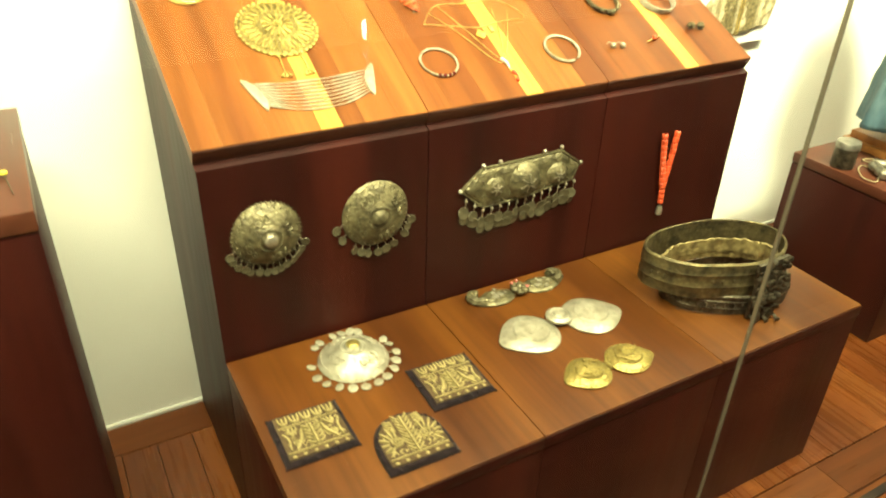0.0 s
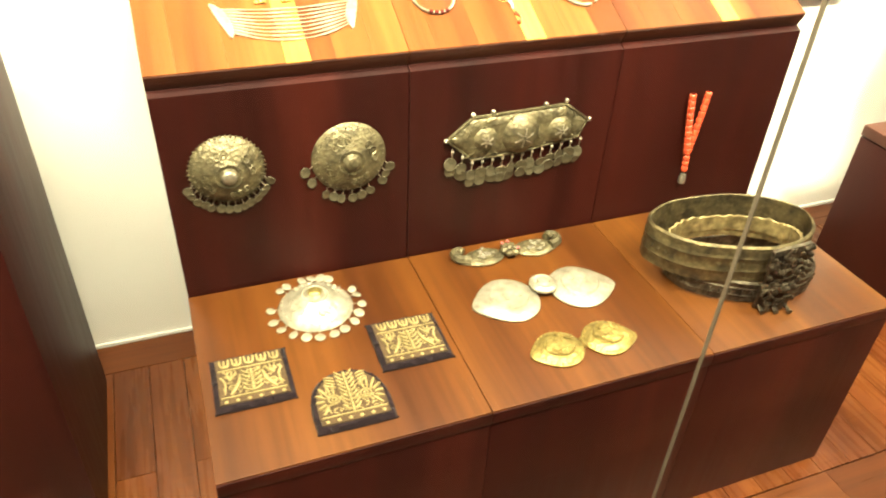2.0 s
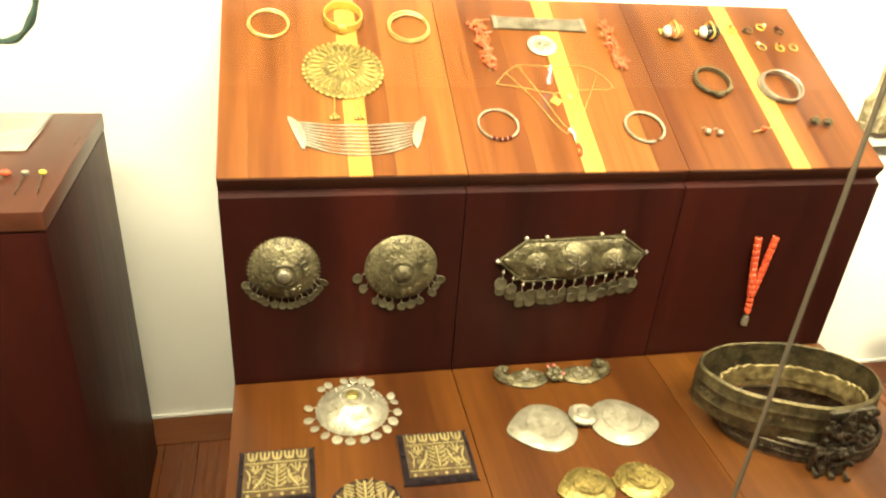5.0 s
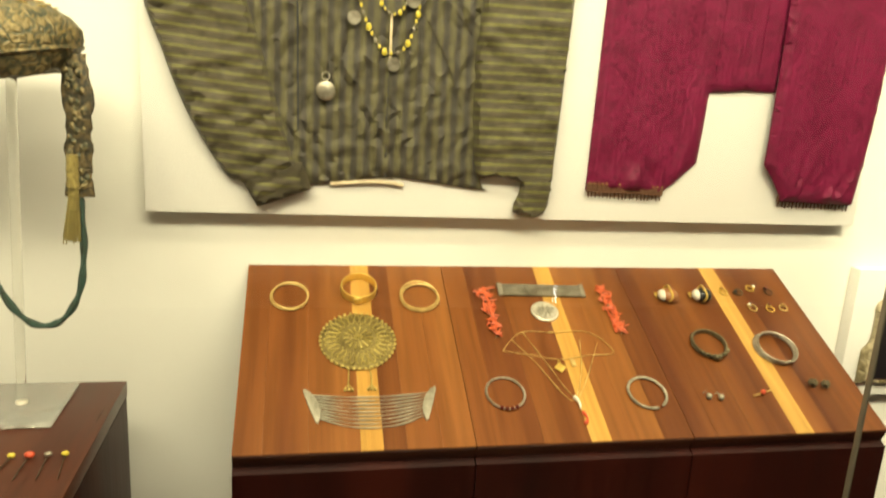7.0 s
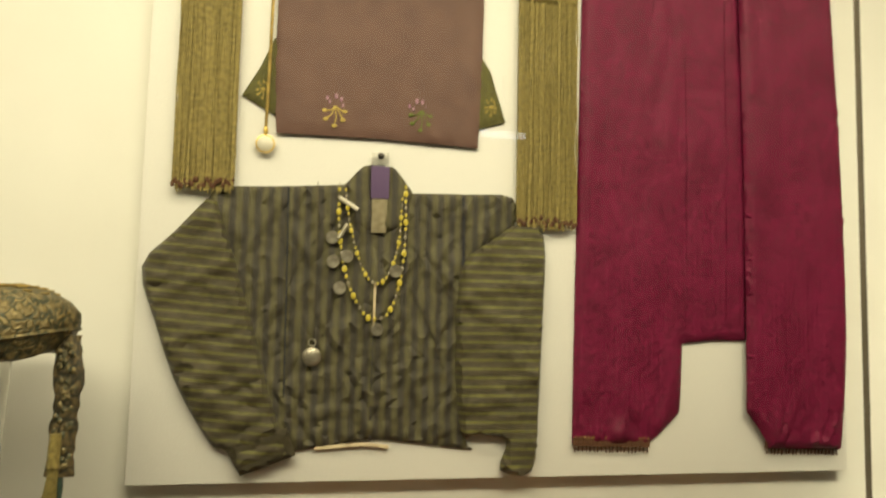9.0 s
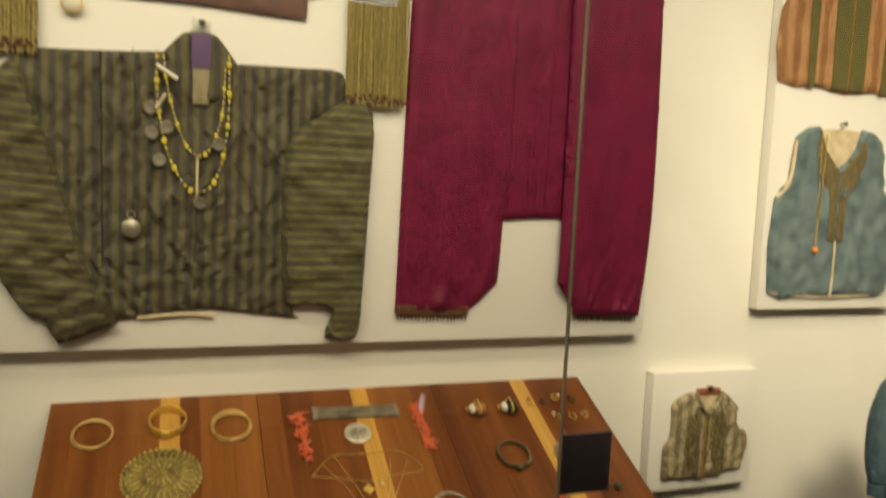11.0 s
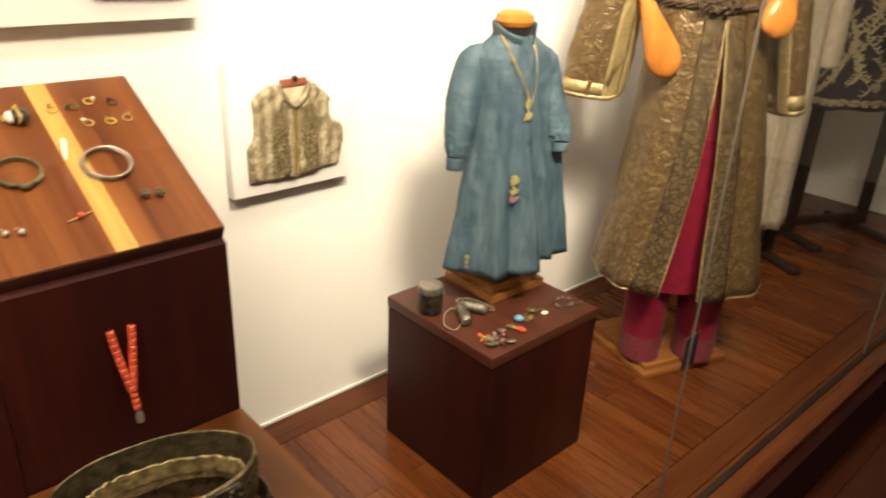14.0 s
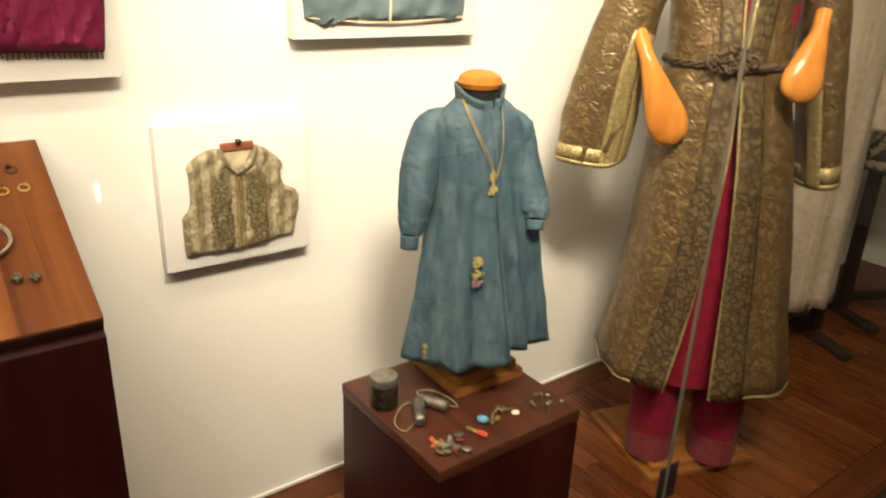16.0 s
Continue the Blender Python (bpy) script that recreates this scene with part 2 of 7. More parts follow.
wall("case_fascia", X1 - X0 + 0.2, 0.06, 0.20, ((X0 + X1) / 2, YG - 0.02, 2.60), M_CEIL, "painted fascia above the glass front")
wall("case_base_front", X1 - X0 + 0.2, 0.04, 0.26, ((X0 + X1) / 2, YG - 0.075, -0.15), M_MAHOG, "dark wooden front of the case's low base")
wall("room_wall_south", 9.4, 0.1, 3.2, (2.7, -5.3, 1.2), M_CEIL, "plain wall across the visitors' room")
wall("room_wall_west", 0.1, 4.4, 3.2, (-1.9, -3.1, 1.2), M_CEIL, "plain wall of the visitors' room")
wall("room_wall_east", 0.1, 4.4, 3.2, (7.3, -3.1, 1.2), M_CEIL, "plain wall of the visitors' room")
wall("room_front_west", 1.3, 0.1, 3.2, (-1.25, -0.95, 1.2), M_CEIL, "plain wall beside the display case")
wall("room_front_east", 1.3, 0.1, 3.2, (6.65, -0.95, 1.2), M_CEIL, "plain wall beside the display case")
wall("room_ceiling", 9.4, 4.5, 0.1, (2.7, -3.15, 2.78), M_CEIL, "plain ceiling of the visitors' room")["category"] = "ceiling"
single("baseboard_bead", box(X1 - X0, 0.006, 0.008, (X0 + X1) / 2, -0.004, 0.006), M_TRIM, Matrix(), "thin white bead along foot of case wall", "trim", kind="structure", smooth=False)
single("baseboard_bead", box(0.006, 0.9, 0.008, X1 - 0.004, -0.46, 0.006), M_TRIM, Matrix(), "thin white bead along foot of case wall", "trim", kind="structure", smooth=False)
sill = single("case_sill", box(X1 - X0, 0.085, 0.03, (X0 + X1) / 2, YG - 0.02, -0.011, 0.004), M_SLATX, Matrix(), "reddish wooden sill that carries the glass", "sill", kind="structure")
single("glass_channel", box(X1 - X0, 0.016, 0.008, (X0 + X1) / 2, YG, 0.008), M_DARKSTAND, Matrix(), "thin dark channel at the foot of the glass", "trim", kind="structure", smooth=False)

# glass front: panes butted with slim clear joints
JOINTS = (0.49, 1.778, 3.069, 4.356)
front = thing("glass_front", pose(0, YG, 0), "clear glass front of the case in tall panes", "glass", kind="structure")
edges_x = (X0, *JOINTS, X1)
for a, b in zip(edges_x, edges_x[1:]):
    bm = bmesh.new()
    bm.faces.new([bm.verts.new(v) for v in ((a + 0.004, 0, 0.012), (b - 0.004, 0, 0.012), (b - 0.004, 0, 2.51), (a + 0.004, 0, 2.51))])
    pane = part("pane", bm, M_GLASS, front, smooth=False)
    pane.visible_shadow = False
for x in JOINTS:
    part("pane_joint", box(0.0020, 0.006, 2.49, x, 0, 1.26, 0.0015), M_JOINT, front, "narrow grey joint between panes")


def plinth(name, m, sx, sy, h, label, top_mat, group=""):
    """A wooden display block: body with a lid board, parted by a shadow gap."""
    t = thing(name, m, label, "plinth", group)
    part("body", box(sx - 0.003, sy - 0.003, h - 0.032, 0, 0, (h - 0.032) / 2, 0.0015), M_MAHOG, t)
    part("neck", box(sx - 0.012, sy - 0.012, 0.006, 0, 0, h - 0.0305), M_DARKSTAND, t, "dark shadow gap under the lid")
    part("lid", box(sx, sy, 0.028, 0, 0, h - 0.014, 0.002), top_mat, t)
    return t


MOD = 0.3833
XL = 1.207
plinth("low_plinth", pose(0.808, -0.309, 0), 0.384, 0.384, 0.80, "dark mahogany display block of waist height", M_LIDX)
plinth("low_plinth", pose(3.051, -0.412, 0), 0.384, 0.374, 0.421, "low dark mahogany block under the blue child's robe", M_LIDX)

# stepped plinth in three units: low step in front, tall back with a sloping top
TY0, TZ0, TZ1 = -0.394, 0.795, 0.989
SLOPE = math.atan2(TZ1 - TZ0, -TY0)
for k in range(3):
    u = thing("stepped_plinth", pose(XL + (k + 0.5) * MOD, 0, 0), "mahogany stepped display unit with a sloping top", "plinth", "stepped display units")
    w = MOD - 0.0009
    part("step_body", box(w - 0.0004, 0.384, 0.384, 0, -0.594, 0.192, 0.0008), M_MAHOG, u)
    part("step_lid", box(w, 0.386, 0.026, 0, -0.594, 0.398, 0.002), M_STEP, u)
    part("step_edging", box(w, 0.0018, 0.022, 0, -0.7882, 0.3975, 0.0006), M_MAHOG, u, "dark edging along the step")
    bm = bmesh.new()
    sec = ((-0.3965, 0.0), (-0.3965, 0.763), (-0.006, 0.957), (-0.006, 0.0))
    ends = [[bm.verts.new((sx * (w / 2 - 0.0005), y, z)) for y, z in sec] for sx in (-1, 1)]
    for e in ends:
        bm.faces.new(e)
    for j in range(4):
        bm.faces.new((ends[0][j], ends[0][(j + 1) % 4], ends[1][(j + 1) % 4], ends[1][j]))
    part("back_body", bm, M_MAHOG, u, smooth=False)
    top = Matrix.Translation((0, TY0, TZ0)) @ pose(0, 0, 0, math.degrees(SLOPE))
    run = math.hypot(TY0, TZ1 - TZ0)
    # the sloping top: veneer boards on both sides of a pale stripe
    a, b = 0.197 - MOD / 2, 0.233 - MOD / 2
    for lo, hi in ((-w / 2, -w / 2 + 0.045), (-w / 2 + 0.045, -w / 2 + 0.115), (-w / 2 + 0.115, a), (b, b + 0.038), (b + 0.038, b + 0.095), (b + 0.095, w / 2)):
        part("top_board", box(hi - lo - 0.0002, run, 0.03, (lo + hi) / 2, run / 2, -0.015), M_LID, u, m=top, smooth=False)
    part("top_edging", box(w - 0.0006, 0.0018, 0.028, 0, -0.0012, -0.0155, 0.0006), M_EDGE, u, "dark edging along the sloping top", m=top)
    part("pale_stripe", box(b - a - 0.0002, run, 0.03, (a + b) / 2, run / 2, -0.0148), M_SAP, u, "pale yellow sapwood stripe", m=top, smooth=False)


# frames to lay things on
def on_slope(u, v, turn=0, lift=0.0):
    return Matrix.Translation((XL, TY0, TZ0)) @ pose(0, 0, 0, math.degrees(SLOPE)) @ pose(u, v, 0.001 + lift, 0, 0, turn)


def on_panel(x, z, out=0.0):
    return Matrix.Translation((x, -0.398 - out, z)) @ pose(0, 0, 0, 90)


def on_wall(x, z, out=0.0):
    return Matrix.Translation((x, -0.036 - out, z)) @ pose(0, 0, 0, 90)


def on_step(x, y, turn=0):
    return pose(x, y, 0.412, 0, 0, turn)


# ---------------------------------------------------------------- mounting boards
def mount_board(x0, x1, z0, z1, label, cat="board"):
    return single("mount_board", box(x1 - x0, 0.032, z1 - z0, 0, 0.016, 0, 0.002), M_BOARD, pose((x0 + x1) / 2, -0.034, (z0 + z1) / 2), label, cat, "mounting boards")


mount_board(1.026, 2.512, 1.098, 2.36, "large pale linen-covered board on the wall")
mount_board(2.862, 3.348, 1.155, 2.36, "tall pale linen-covered board with two waistcoats")
mount_board(2.556, 2.882, 0.688, 0.997, "small pale linen-covered board with a baby waistcoat")

# ---------------------------------------------------------------- cloth
from mathutils.geometry import delaunay_2d_cdt


def dense(outline, step):
    out, n = [], len(outline)
    for k in range(n):
        a, b = Vector(outline[k][:2]), Vector(outline[(k + 1) % n][:2])
        m = max(1, int((b - a).length / step))
        out += [a.lerp(b, j / m) for j in range(m)]
    return out


def cloth_panel(outline, puff=0.010, folds=(), step=0.011, edge=0.012, rough=0.0015, seed=0):
    """A laid garment piece in the plane z = 0: rounded rim, swelling to puff, with folds of (angle, wave, height, seed)."""
    rnd = random.Random(seed)
    rim = dense(outline, step)
    pts = list(rim)
    xs, ys = [p.x for p in rim], [p.y for p in rim]
    rx, ry = np.array(xs), np.array(ys)

    def inside(x, y):
        hit, n = False, len(rim)
        j = n - 1
        for k in range(n):
            if (ys[k] > y) != (ys[j] > y) and x < (xs[j] - xs[k]) * (y - ys[k]) / (ys[j] - ys[k]) + xs[k]:
                hit = not hit
            j = k
        return hit

    y = min(ys) + step / 2
    while y < max(ys):
        x = min(xs) + step / 2
        while x < max(xs):
            px, py = x + rnd.uniform(-0.3, 0.3) * step, y + rnd.uniform(-0.3, 0.3) * step
            if inside(px, py) and np.min((rx - px) ** 2 + (ry - py) ** 2) > (0.55 * step) ** 2:
                pts.append(Vector((px, py)))
            x += step
        y += step
    vs, es, fs, *_ = delaunay_2d_cdt(pts, [], [list(range(len(rim)))], 1, 1e-6)
    bm = bmesh.new()
    made = []
    for v in vs:
        d = math.sqrt(np.min((rx - v.x) ** 2 + (ry - v.y) ** 2))
        s = min(1.0, d / edge)
        h = 0.003 + (puff - 0.003) * math.sqrt(max(0.0, 1 - (1 - s) ** 2))
        for ang, wave, high, sd, *low in folds:
            if low:
                high = high * math.exp(-max(0.0, v.y) / low[0])
            c, sn = math.cos(radians(ang)), math.sin(radians(ang))
            a, b = v.x * c + v.y * sn, -v.x * sn + v.y * c
            w = noise.noise(Vector((a / wave * 0.35, b / wave * 1.6, sd)))
            h += high * s * (abs(w) * 1.6 - 0.3)
        h += rough * s * noise.noise(Vector((v.x * 90, v.y * 90, seed)))
        made.append(bm.verts.new((v.x, v.y, max(0.0015, h))))
    for f in fs:
        bm.faces.new([made[k] for k in f])
    bm.normal_update()
    if sum(f.normal.z for f in bm.faces) < 0:
        bmesh.ops.reverse_faces(bm, faces=bm.faces[:])
    border = [e for e in bm.edges if e.is_boundary]
    new_v = [g for g in bmesh.ops.extrude_edge_only(bm, edges=border)["geom"] if isinstance(g, bmesh.types.BMVert)]
    for v in new_v:
        v.co.z = 0.0
    return bm


def loft(rings, closed=True, cap=False):
    bm = bmesh.new()
    vr = [[bm.verts.new(p) for p in ring] for ring in rings]
    for a, b in zip(vr, vr[1:]):
        n = len(a)
        for j in range(n if closed else n - 1):
            bm.faces.new((a[j], a[(j + 1) % n], b[(j + 1) % n], b[j]))
    if cap:
        bm.faces.new(vr[0][::-1])
        bm.faces.new(vr[-1])
    return bm


def crumple(bm, high=0.003, size=0.05, seed=0.0, slant=0.6):
    """Sharp creases in hanging cloth: ridges of noise pushed out along the normals, at two sizes."""
    bm.normal_update()
    moves = []
    for v in bm.verts:
        x, y, z = v.co
        a = Vector(((x + slant * z) / size, y / size, (z - 0.4 * x) / size * 0.55 + seed))
        b = Vector(((x - slant * z) / size * 2.3, y / size * 2.3, z / size * 1.5 + seed + 9))
        w = (1 - 2.2 * abs(noise.noise(a))) + 0.5 * (1 - 2.2 * abs(noise.noise(b)))
        moves.append(v.normal * (high * (w - 0.7)))
    for v, d in zip(bm.verts, moves):
        v.co += d
    return bm


def thick(ob, t=0.002):
    s = ob.modifiers.new("thickness", "SOLIDIFY")
    s.thickness, s.offset = t, 0
    return ob


def stripe_mat(name, a, b, c, axis, period, rough=0.75, wobble=0.6, spots=True, sheen=0.2, sharp=(0.35, 0.5, 0.72), turn=0):
    """Woven stripes across an axis, with broken threads and worn places."""
    mat, n, p = base_mat(name, a, rough)
    p.inputs["Sheen Weight"].default_value = 0.3 * sheen
    tc, w = n.new("ShaderNodeTexCoord"), n.new("ShaderNodeTexWave")
    w.wave_type, w.bands_direction = "BANDS", axis
    w.inputs["Scale"].default_value = math.tau / 20 / period
    w.inputs["Distortion"].default_value, w.inputs["Detail"].default_value = wobble, 3
    w.inputs["Detail Scale"].default_value = 3
    mp = n.new("ShaderNodeMapping")
    mp.inputs["Rotation"].default_value = (0, 0, radians(turn))
    link(mat, tc.outputs["Object"], mp.inputs[0])
    link(mat, mp.outputs[0], w.inputs[0])
    col = ramp(n, list(zip(sharp, (a, b, c))), w.outputs["Fac"], mat)
    f = noise_tex(mat, 130, 5, (1, 1, 1))
    g = noise_tex(mat, 14, 3)
    col = mixed(mat, 0.8, col, ramp(n, [(0.35, (0.45, 0.45, 0.45)), (0.6, (1, 1, 1))], f, mat), "MULTIPLY")
    col = mixed(mat, 0.6, col, ramp(n, [(0.3, (0.6, 0.58, 0.55)), (0.6, (1, 1, 1))], g, mat), "MULTIPLY")
    link(mat, col, p.inputs["Base Color"])
    bump(mat, p, f, 0.3, 0.001)
    return mat


def brocade_mat(name, ground, thread, dark, scale=26, rough=0.5, metal=0.35, leafy=1.0, relief=0.5):
    """Cloth woven with metal thread: leafy motifs with dark outlines over a mottled ground."""
    mat, n, p = base_mat(name, ground, rough)
    tc, nt, add, v, w = (n.new("ShaderNode" + k) for k in ("TexCoord", "TexNoise", "VectorMath", "TexVoronoi", "TexVoronoi"))
    nt.inputs["Scale"].default_value, nt.inputs["Detail"].default_value = scale * 1.6, 2
    add.operation = "MULTIPLY_ADD"
    s = 0.9 * leafy / scale
    add.inputs[1].default_value = (s, s, s)
    link(mat, tc.outputs["Object"], nt.inputs["Vector"])
    link(mat, nt.outputs["Color"], add.inputs[0])
    link(mat, tc.outputs["Object"], add.inputs[2])
    v.feature, w.feature = "DISTANCE_TO_EDGE", "F1"
    v.inputs["Scale"].default_value = scale
    w.inputs["Scale"].default_value = scale * 2.3
    link(mat, add.outputs[0], v.inputs["Vector"])
    link(mat, add.outputs[0], w.inputs["Vector"])
    col = ramp(n, [(0.0, dark), (0.10, ground), (0.26, thread), (0.42, ground)], v.outputs["Distance"], mat)
    veins = ramp(n, [(0.15, (1, 1, 1)), (0.55, (0.62, 0.60, 0.58))], w.outputs["Distance"], mat)
    col = mixed(mat, 0.8, col, veins, "MULTIPLY")
    g = noise_tex(mat, 420, 3)
    col = mixed(mat, 0.7, col, ramp(n, [(0.35, (0.5, 0.5, 0.5)), (0.62, (1, 1, 1))], g, mat), "MULTIPLY")
    col = mixed(mat, 0.6, col, ramp(n, [(0.3, (0.6, 0.58, 0.56)), (0.65, (1, 1, 1))], noise_tex(mat, 5, 3), mat), "MULTIPLY")
    link(mat, col, p.inputs["Base Color"])
    p.inputs["Metallic"].default_value = metal
    bump(mat, p, v.outputs["Distance"], relief, 0.003 if relief < 0.8 else 0.006)
    return mat


M_JBODY = stripe_mat("jacket_stripe", (0.050, 0.042, 0.030), (0.078, 0.067, 0.031), (0.108, 0.095, 0.040), "X", 0.0235, wobble=1.1)
M_JSLEEVE = stripe_mat("sleeve_stripe", (0.078, 0.062, 0.032), (0.095, 0.080, 0.033), (0.165, 0.160, 0.034), "Y", 0.0172, wobble=0.15, sharp=(0.45, 0.78, 0.92))
M_JSLEEVEL = stripe_mat("sleeve_stripe_slanting", (0.070, 0.055, 0.029), (0.085, 0.071, 0.030), (0.145, 0.138, 0.032), "Y", 0.0172, wobble=0.25, sharp=(0.45, 0.78, 0.92), turn=5)
M_JCUFF = cloth_mat("dark_olive_cuff", (0.060, 0.050, 0.028), (0.030, 0.025, 0.016), 0.7, 140)
M_SEAM, _, _ = base_mat("dark_seam", (0.02, 0.022, 0.035), 0.9)
M_LINING = cloth_mat("cream_lining", (0.62, 0.52, 0.36), (0.45, 0.36, 0.22), 0.85, 40)
M_OLDLINEN = cloth_mat("old_linen", (0.30, 0.26, 0.17), (0.18, 0.15, 0.09), 0.85, 90)
M_LABEL, _, _ = base_mat("violet_lining", (0.10, 0.06, 0.14), 0.85)
M_CRIMSON = stripe_mat("crimson_silk", (0.162, 0.0095, 0.043), (0.171, 0.0105, 0.047), (0.182, 0.0125, 0.052), "X", 0.011, 0.52, 1.5, sheen=0.0)
M_CRIMSON.node_tree.nodes["Principled BSDF"].inputs["Specular IOR Level"].default_value = 0.16
M_REDSILK = cloth_mat("deep_red_silk", (0.185, 0.0085, 0.024), (0.125, 0.0055, 0.016), 0.6, 50)
M_BROWNTRIM = cloth_mat("brown_braid", (0.13, 0.062, 0.032), (0.05, 0.022, 0.014), 0.7, 300)
M_SASH = cloth_mat("dark_brown_sash", (0.095, 0.064, 0.036), (0.045, 0.030, 0.018), 0.8, 150)
M_FRINGE = cloth_mat("olive_gold_fringe", (0.34, 0.27, 0.09), (0.13, 0.10, 0.035), 0.6, 160)
M_MAUVE = cloth_mat("mauve_brown_silk", (0.155, 0.090, 0.072), (0.115, 0.066, 0.055), 0.5, 30, 0.3)
M_GOLDTHREAD = metal_mat("gold_thread", (0.58, 0.42, 0.12), (0.28, 0.19, 0.05), 0.45, 0.6, 600, 0.5)
M_GREENTHREAD = cloth_mat("green_thread", (0.16, 0.20, 0.04), (0.08, 0.11, 0.02), 0.6, 200)
M_PINKTHREAD = cloth_mat("pink_thread", (0.46, 0.30, 0.34), (0.24, 0.09, 0.20), 0.6, 200)
M_YELLOWTHREAD = cloth_mat("yellow_thread", (0.55, 0.42, 0.12), (0.35, 0.25, 0.06), 0.6, 200)
M_VEST = stripe_mat("baby_vest_brocade", (0.25, 0.20, 0.105), (0.33, 0.27, 0.155), (0.41, 0.345, 0.215), "X", 0.030, 0.6, 1.5)
M_VESTPANEL = brocade_mat("vest_metal_panel", (0.27, 0.215, 0.10), (0.50, 0.42, 0.22), (0.15, 0.12, 0.055), 90, 0.5, 0.3)
M_ORANGE = stripe_mat("orange_vest_stripe", (0.30, 0.13, 0.045), (0.42, 0.20, 0.075), (0.45, 0.24, 0.10), "X", 0.045, 0.7, 2.5)
M_OLIVE = cloth_mat("olive_band", (0.13, 0.12, 0.04), (0.07, 0.065, 0.025), 0.7, 120)
M_TEAL = cloth_mat("teal_velvet", (0.150, 0.205, 0.215), (0.055, 0.085, 0.098), 0.6, 26, 0.8)
M_ROBEBLUE, _n, _p = base_mat("blue_silk", (0.06, 0.14, 0.2), 0.60)
_p.inputs["Specular IOR Level"].default_value = 0.25
_f, _g = noise_tex(M_ROBEBLUE, 14, 6, (1.6, 1.6, 0.6)), noise_tex(M_ROBEBLUE, 90, 5, (1, 1, 0.35))
_c = ramp(_n, [(0.28, (0.032, 0.064, 0.088)), (0.5, (0.056, 0.096, 0.122)), (0.72, (0.086, 0.130, 0.152))], _f, M_ROBEBLUE)
link(M_ROBEBLUE, mixed(M_ROBEBLUE, 0.5, _c, ramp(_n, [(0.33, (0.52, 0.56, 0.60)), (0.62, (1, 1, 1))], _g, M_ROBEBLUE), "MULTIPLY"), _p.inputs["Base Color"])
_w = noise_tex(M_ROBEBLUE, 34, 7, (1.1, 1.1, 1.7), (0.3, 0.5, 0.2))
_w = ramp(_n, [(0.34, (0, 0, 0)), (0.50, (1, 1, 1)), (0.66, (0.25, 0.25, 0.25))], _w, M_ROBEBLUE)
bump(M_ROBEBLUE, _p, _w, 0.26, 0.004)
M_BROCADE = brocade_mat("bronze_brocade", (0.195, 0.124, 0.048), (0.295, 0.205, 0.084), (0.155, 0.098, 0.040), 26, 0.38, 0.34, 2.2, relief=0.8)
M_ROBEBAND = brocade_mat("bronze_front_band", (0.15, 0.104, 0.048), (0.27, 0.20, 0.09), (0.065, 0.042, 0.022), 45, 0.42, 0.4)
M_GOLDBRAID = brocade_mat("gold_braid", (0.50, 0.39, 0.16), (0.68, 0.56, 0.28), (0.30, 0.22, 0.08), 90, 0.45, 0.4)
M_WHITECLOTH = cloth_mat("ivory_embroidered_cotton", (0.46, 0.40, 0.30), (0.36, 0.30, 0.22), 0.85, 50)
M_FLORAL = brocade_mat("dark_velvet", (0.022, 0.014, 0.022), (0.032, 0.021, 0.030), (0.014, 0.010, 0.015), 40, 0.8, 0.0, 1.4)
M_PALETHREAD = cloth_mat("pale_metal_thread", (0.46, 0.39, 0.23), (0.28, 0.23, 0.12), 0.5, 300)
M_BLACKCLOTH = cloth_mat("black_neck_cloth", (0.012, 0.012, 0.014), (0.006, 0.006, 0.007), 0.85)
M_VARNISH = wood_mat("varnished_limewood", (0.44, 0.155, 0.022), (0.52, 0.20, 0.033), (0.58, 0.25, 0.05), (1, 1, 0.15), 0.16, 0.05)
M_HOOK = metal_mat("dark_hook", (0.10, 0.09, 0.08), (0.03, 0.03, 0.03), 0.4, 0.1)
M_CLEARPLASTIC, _n, _p = base_mat("clear_acrylic", (0.92, 0.92, 0.88), 0.08)
_p.inputs["Transmission Weight"].default_value = 0.85
_p.inputs["IOR"].default_value = 1.2


def hook(x, z, out=0.014):
    t = thing("wall_hook", on_wall(x, z), "small dark metal hook pinned on the board", "hook", "garment hooks")
    part("pin", tube([(0, 0, 0), (0, 0, out)], 0.0025), M_HOOK, t)
    part("knob", ball(0.0065, (0, 0, out + 0.002), (1, 1, 0.7)), M_HOOK, t)
    return t


def flower(parent, x, y, z, s, cols, turn=0):
    """A raised embroidered sprig: blossom, stems and leaves."""
    bm = bmesh.new()
    for dx, dy, big in ((-0.014, 0.020, 0.8), (-0.009, 0.013, 0.7), (0.002, 0.024, 1.0), (0.011, 0.019, 0.9), (0.014, 0.008, 0.7)):
        c, sn = math.cos(turn), math.sin(turn)
        ball(0.0050 * s * big, (x + s * (dx * c - dy * sn), y + s * (dx * sn + dy * c), z), (0.75, 1.25, 0.3), bm, 1)
    part("blossom", bm, cols[0], parent)
    bm = bmesh.new()
    for a, l in ((-40, 0.024), (0, 0.03), (38, 0.024), (80, 0.018), (-80, 0.018)):
        r = radians(a + 270)
        e = (x + l * s * math.cos(r), y + l * s * math.sin(r), z)
        tube([(x, y + 0.006 * s, z), ((x + e[0]) / 2 + 0.003 * s, (y + e[1]) / 2, z), e], 0.0014 * s, 4, bm=bm)
        ball(0.0055 * s, e, (1, 0.7, 0.3), bm, 1)
    part("leaves", bm, cols[1], parent)


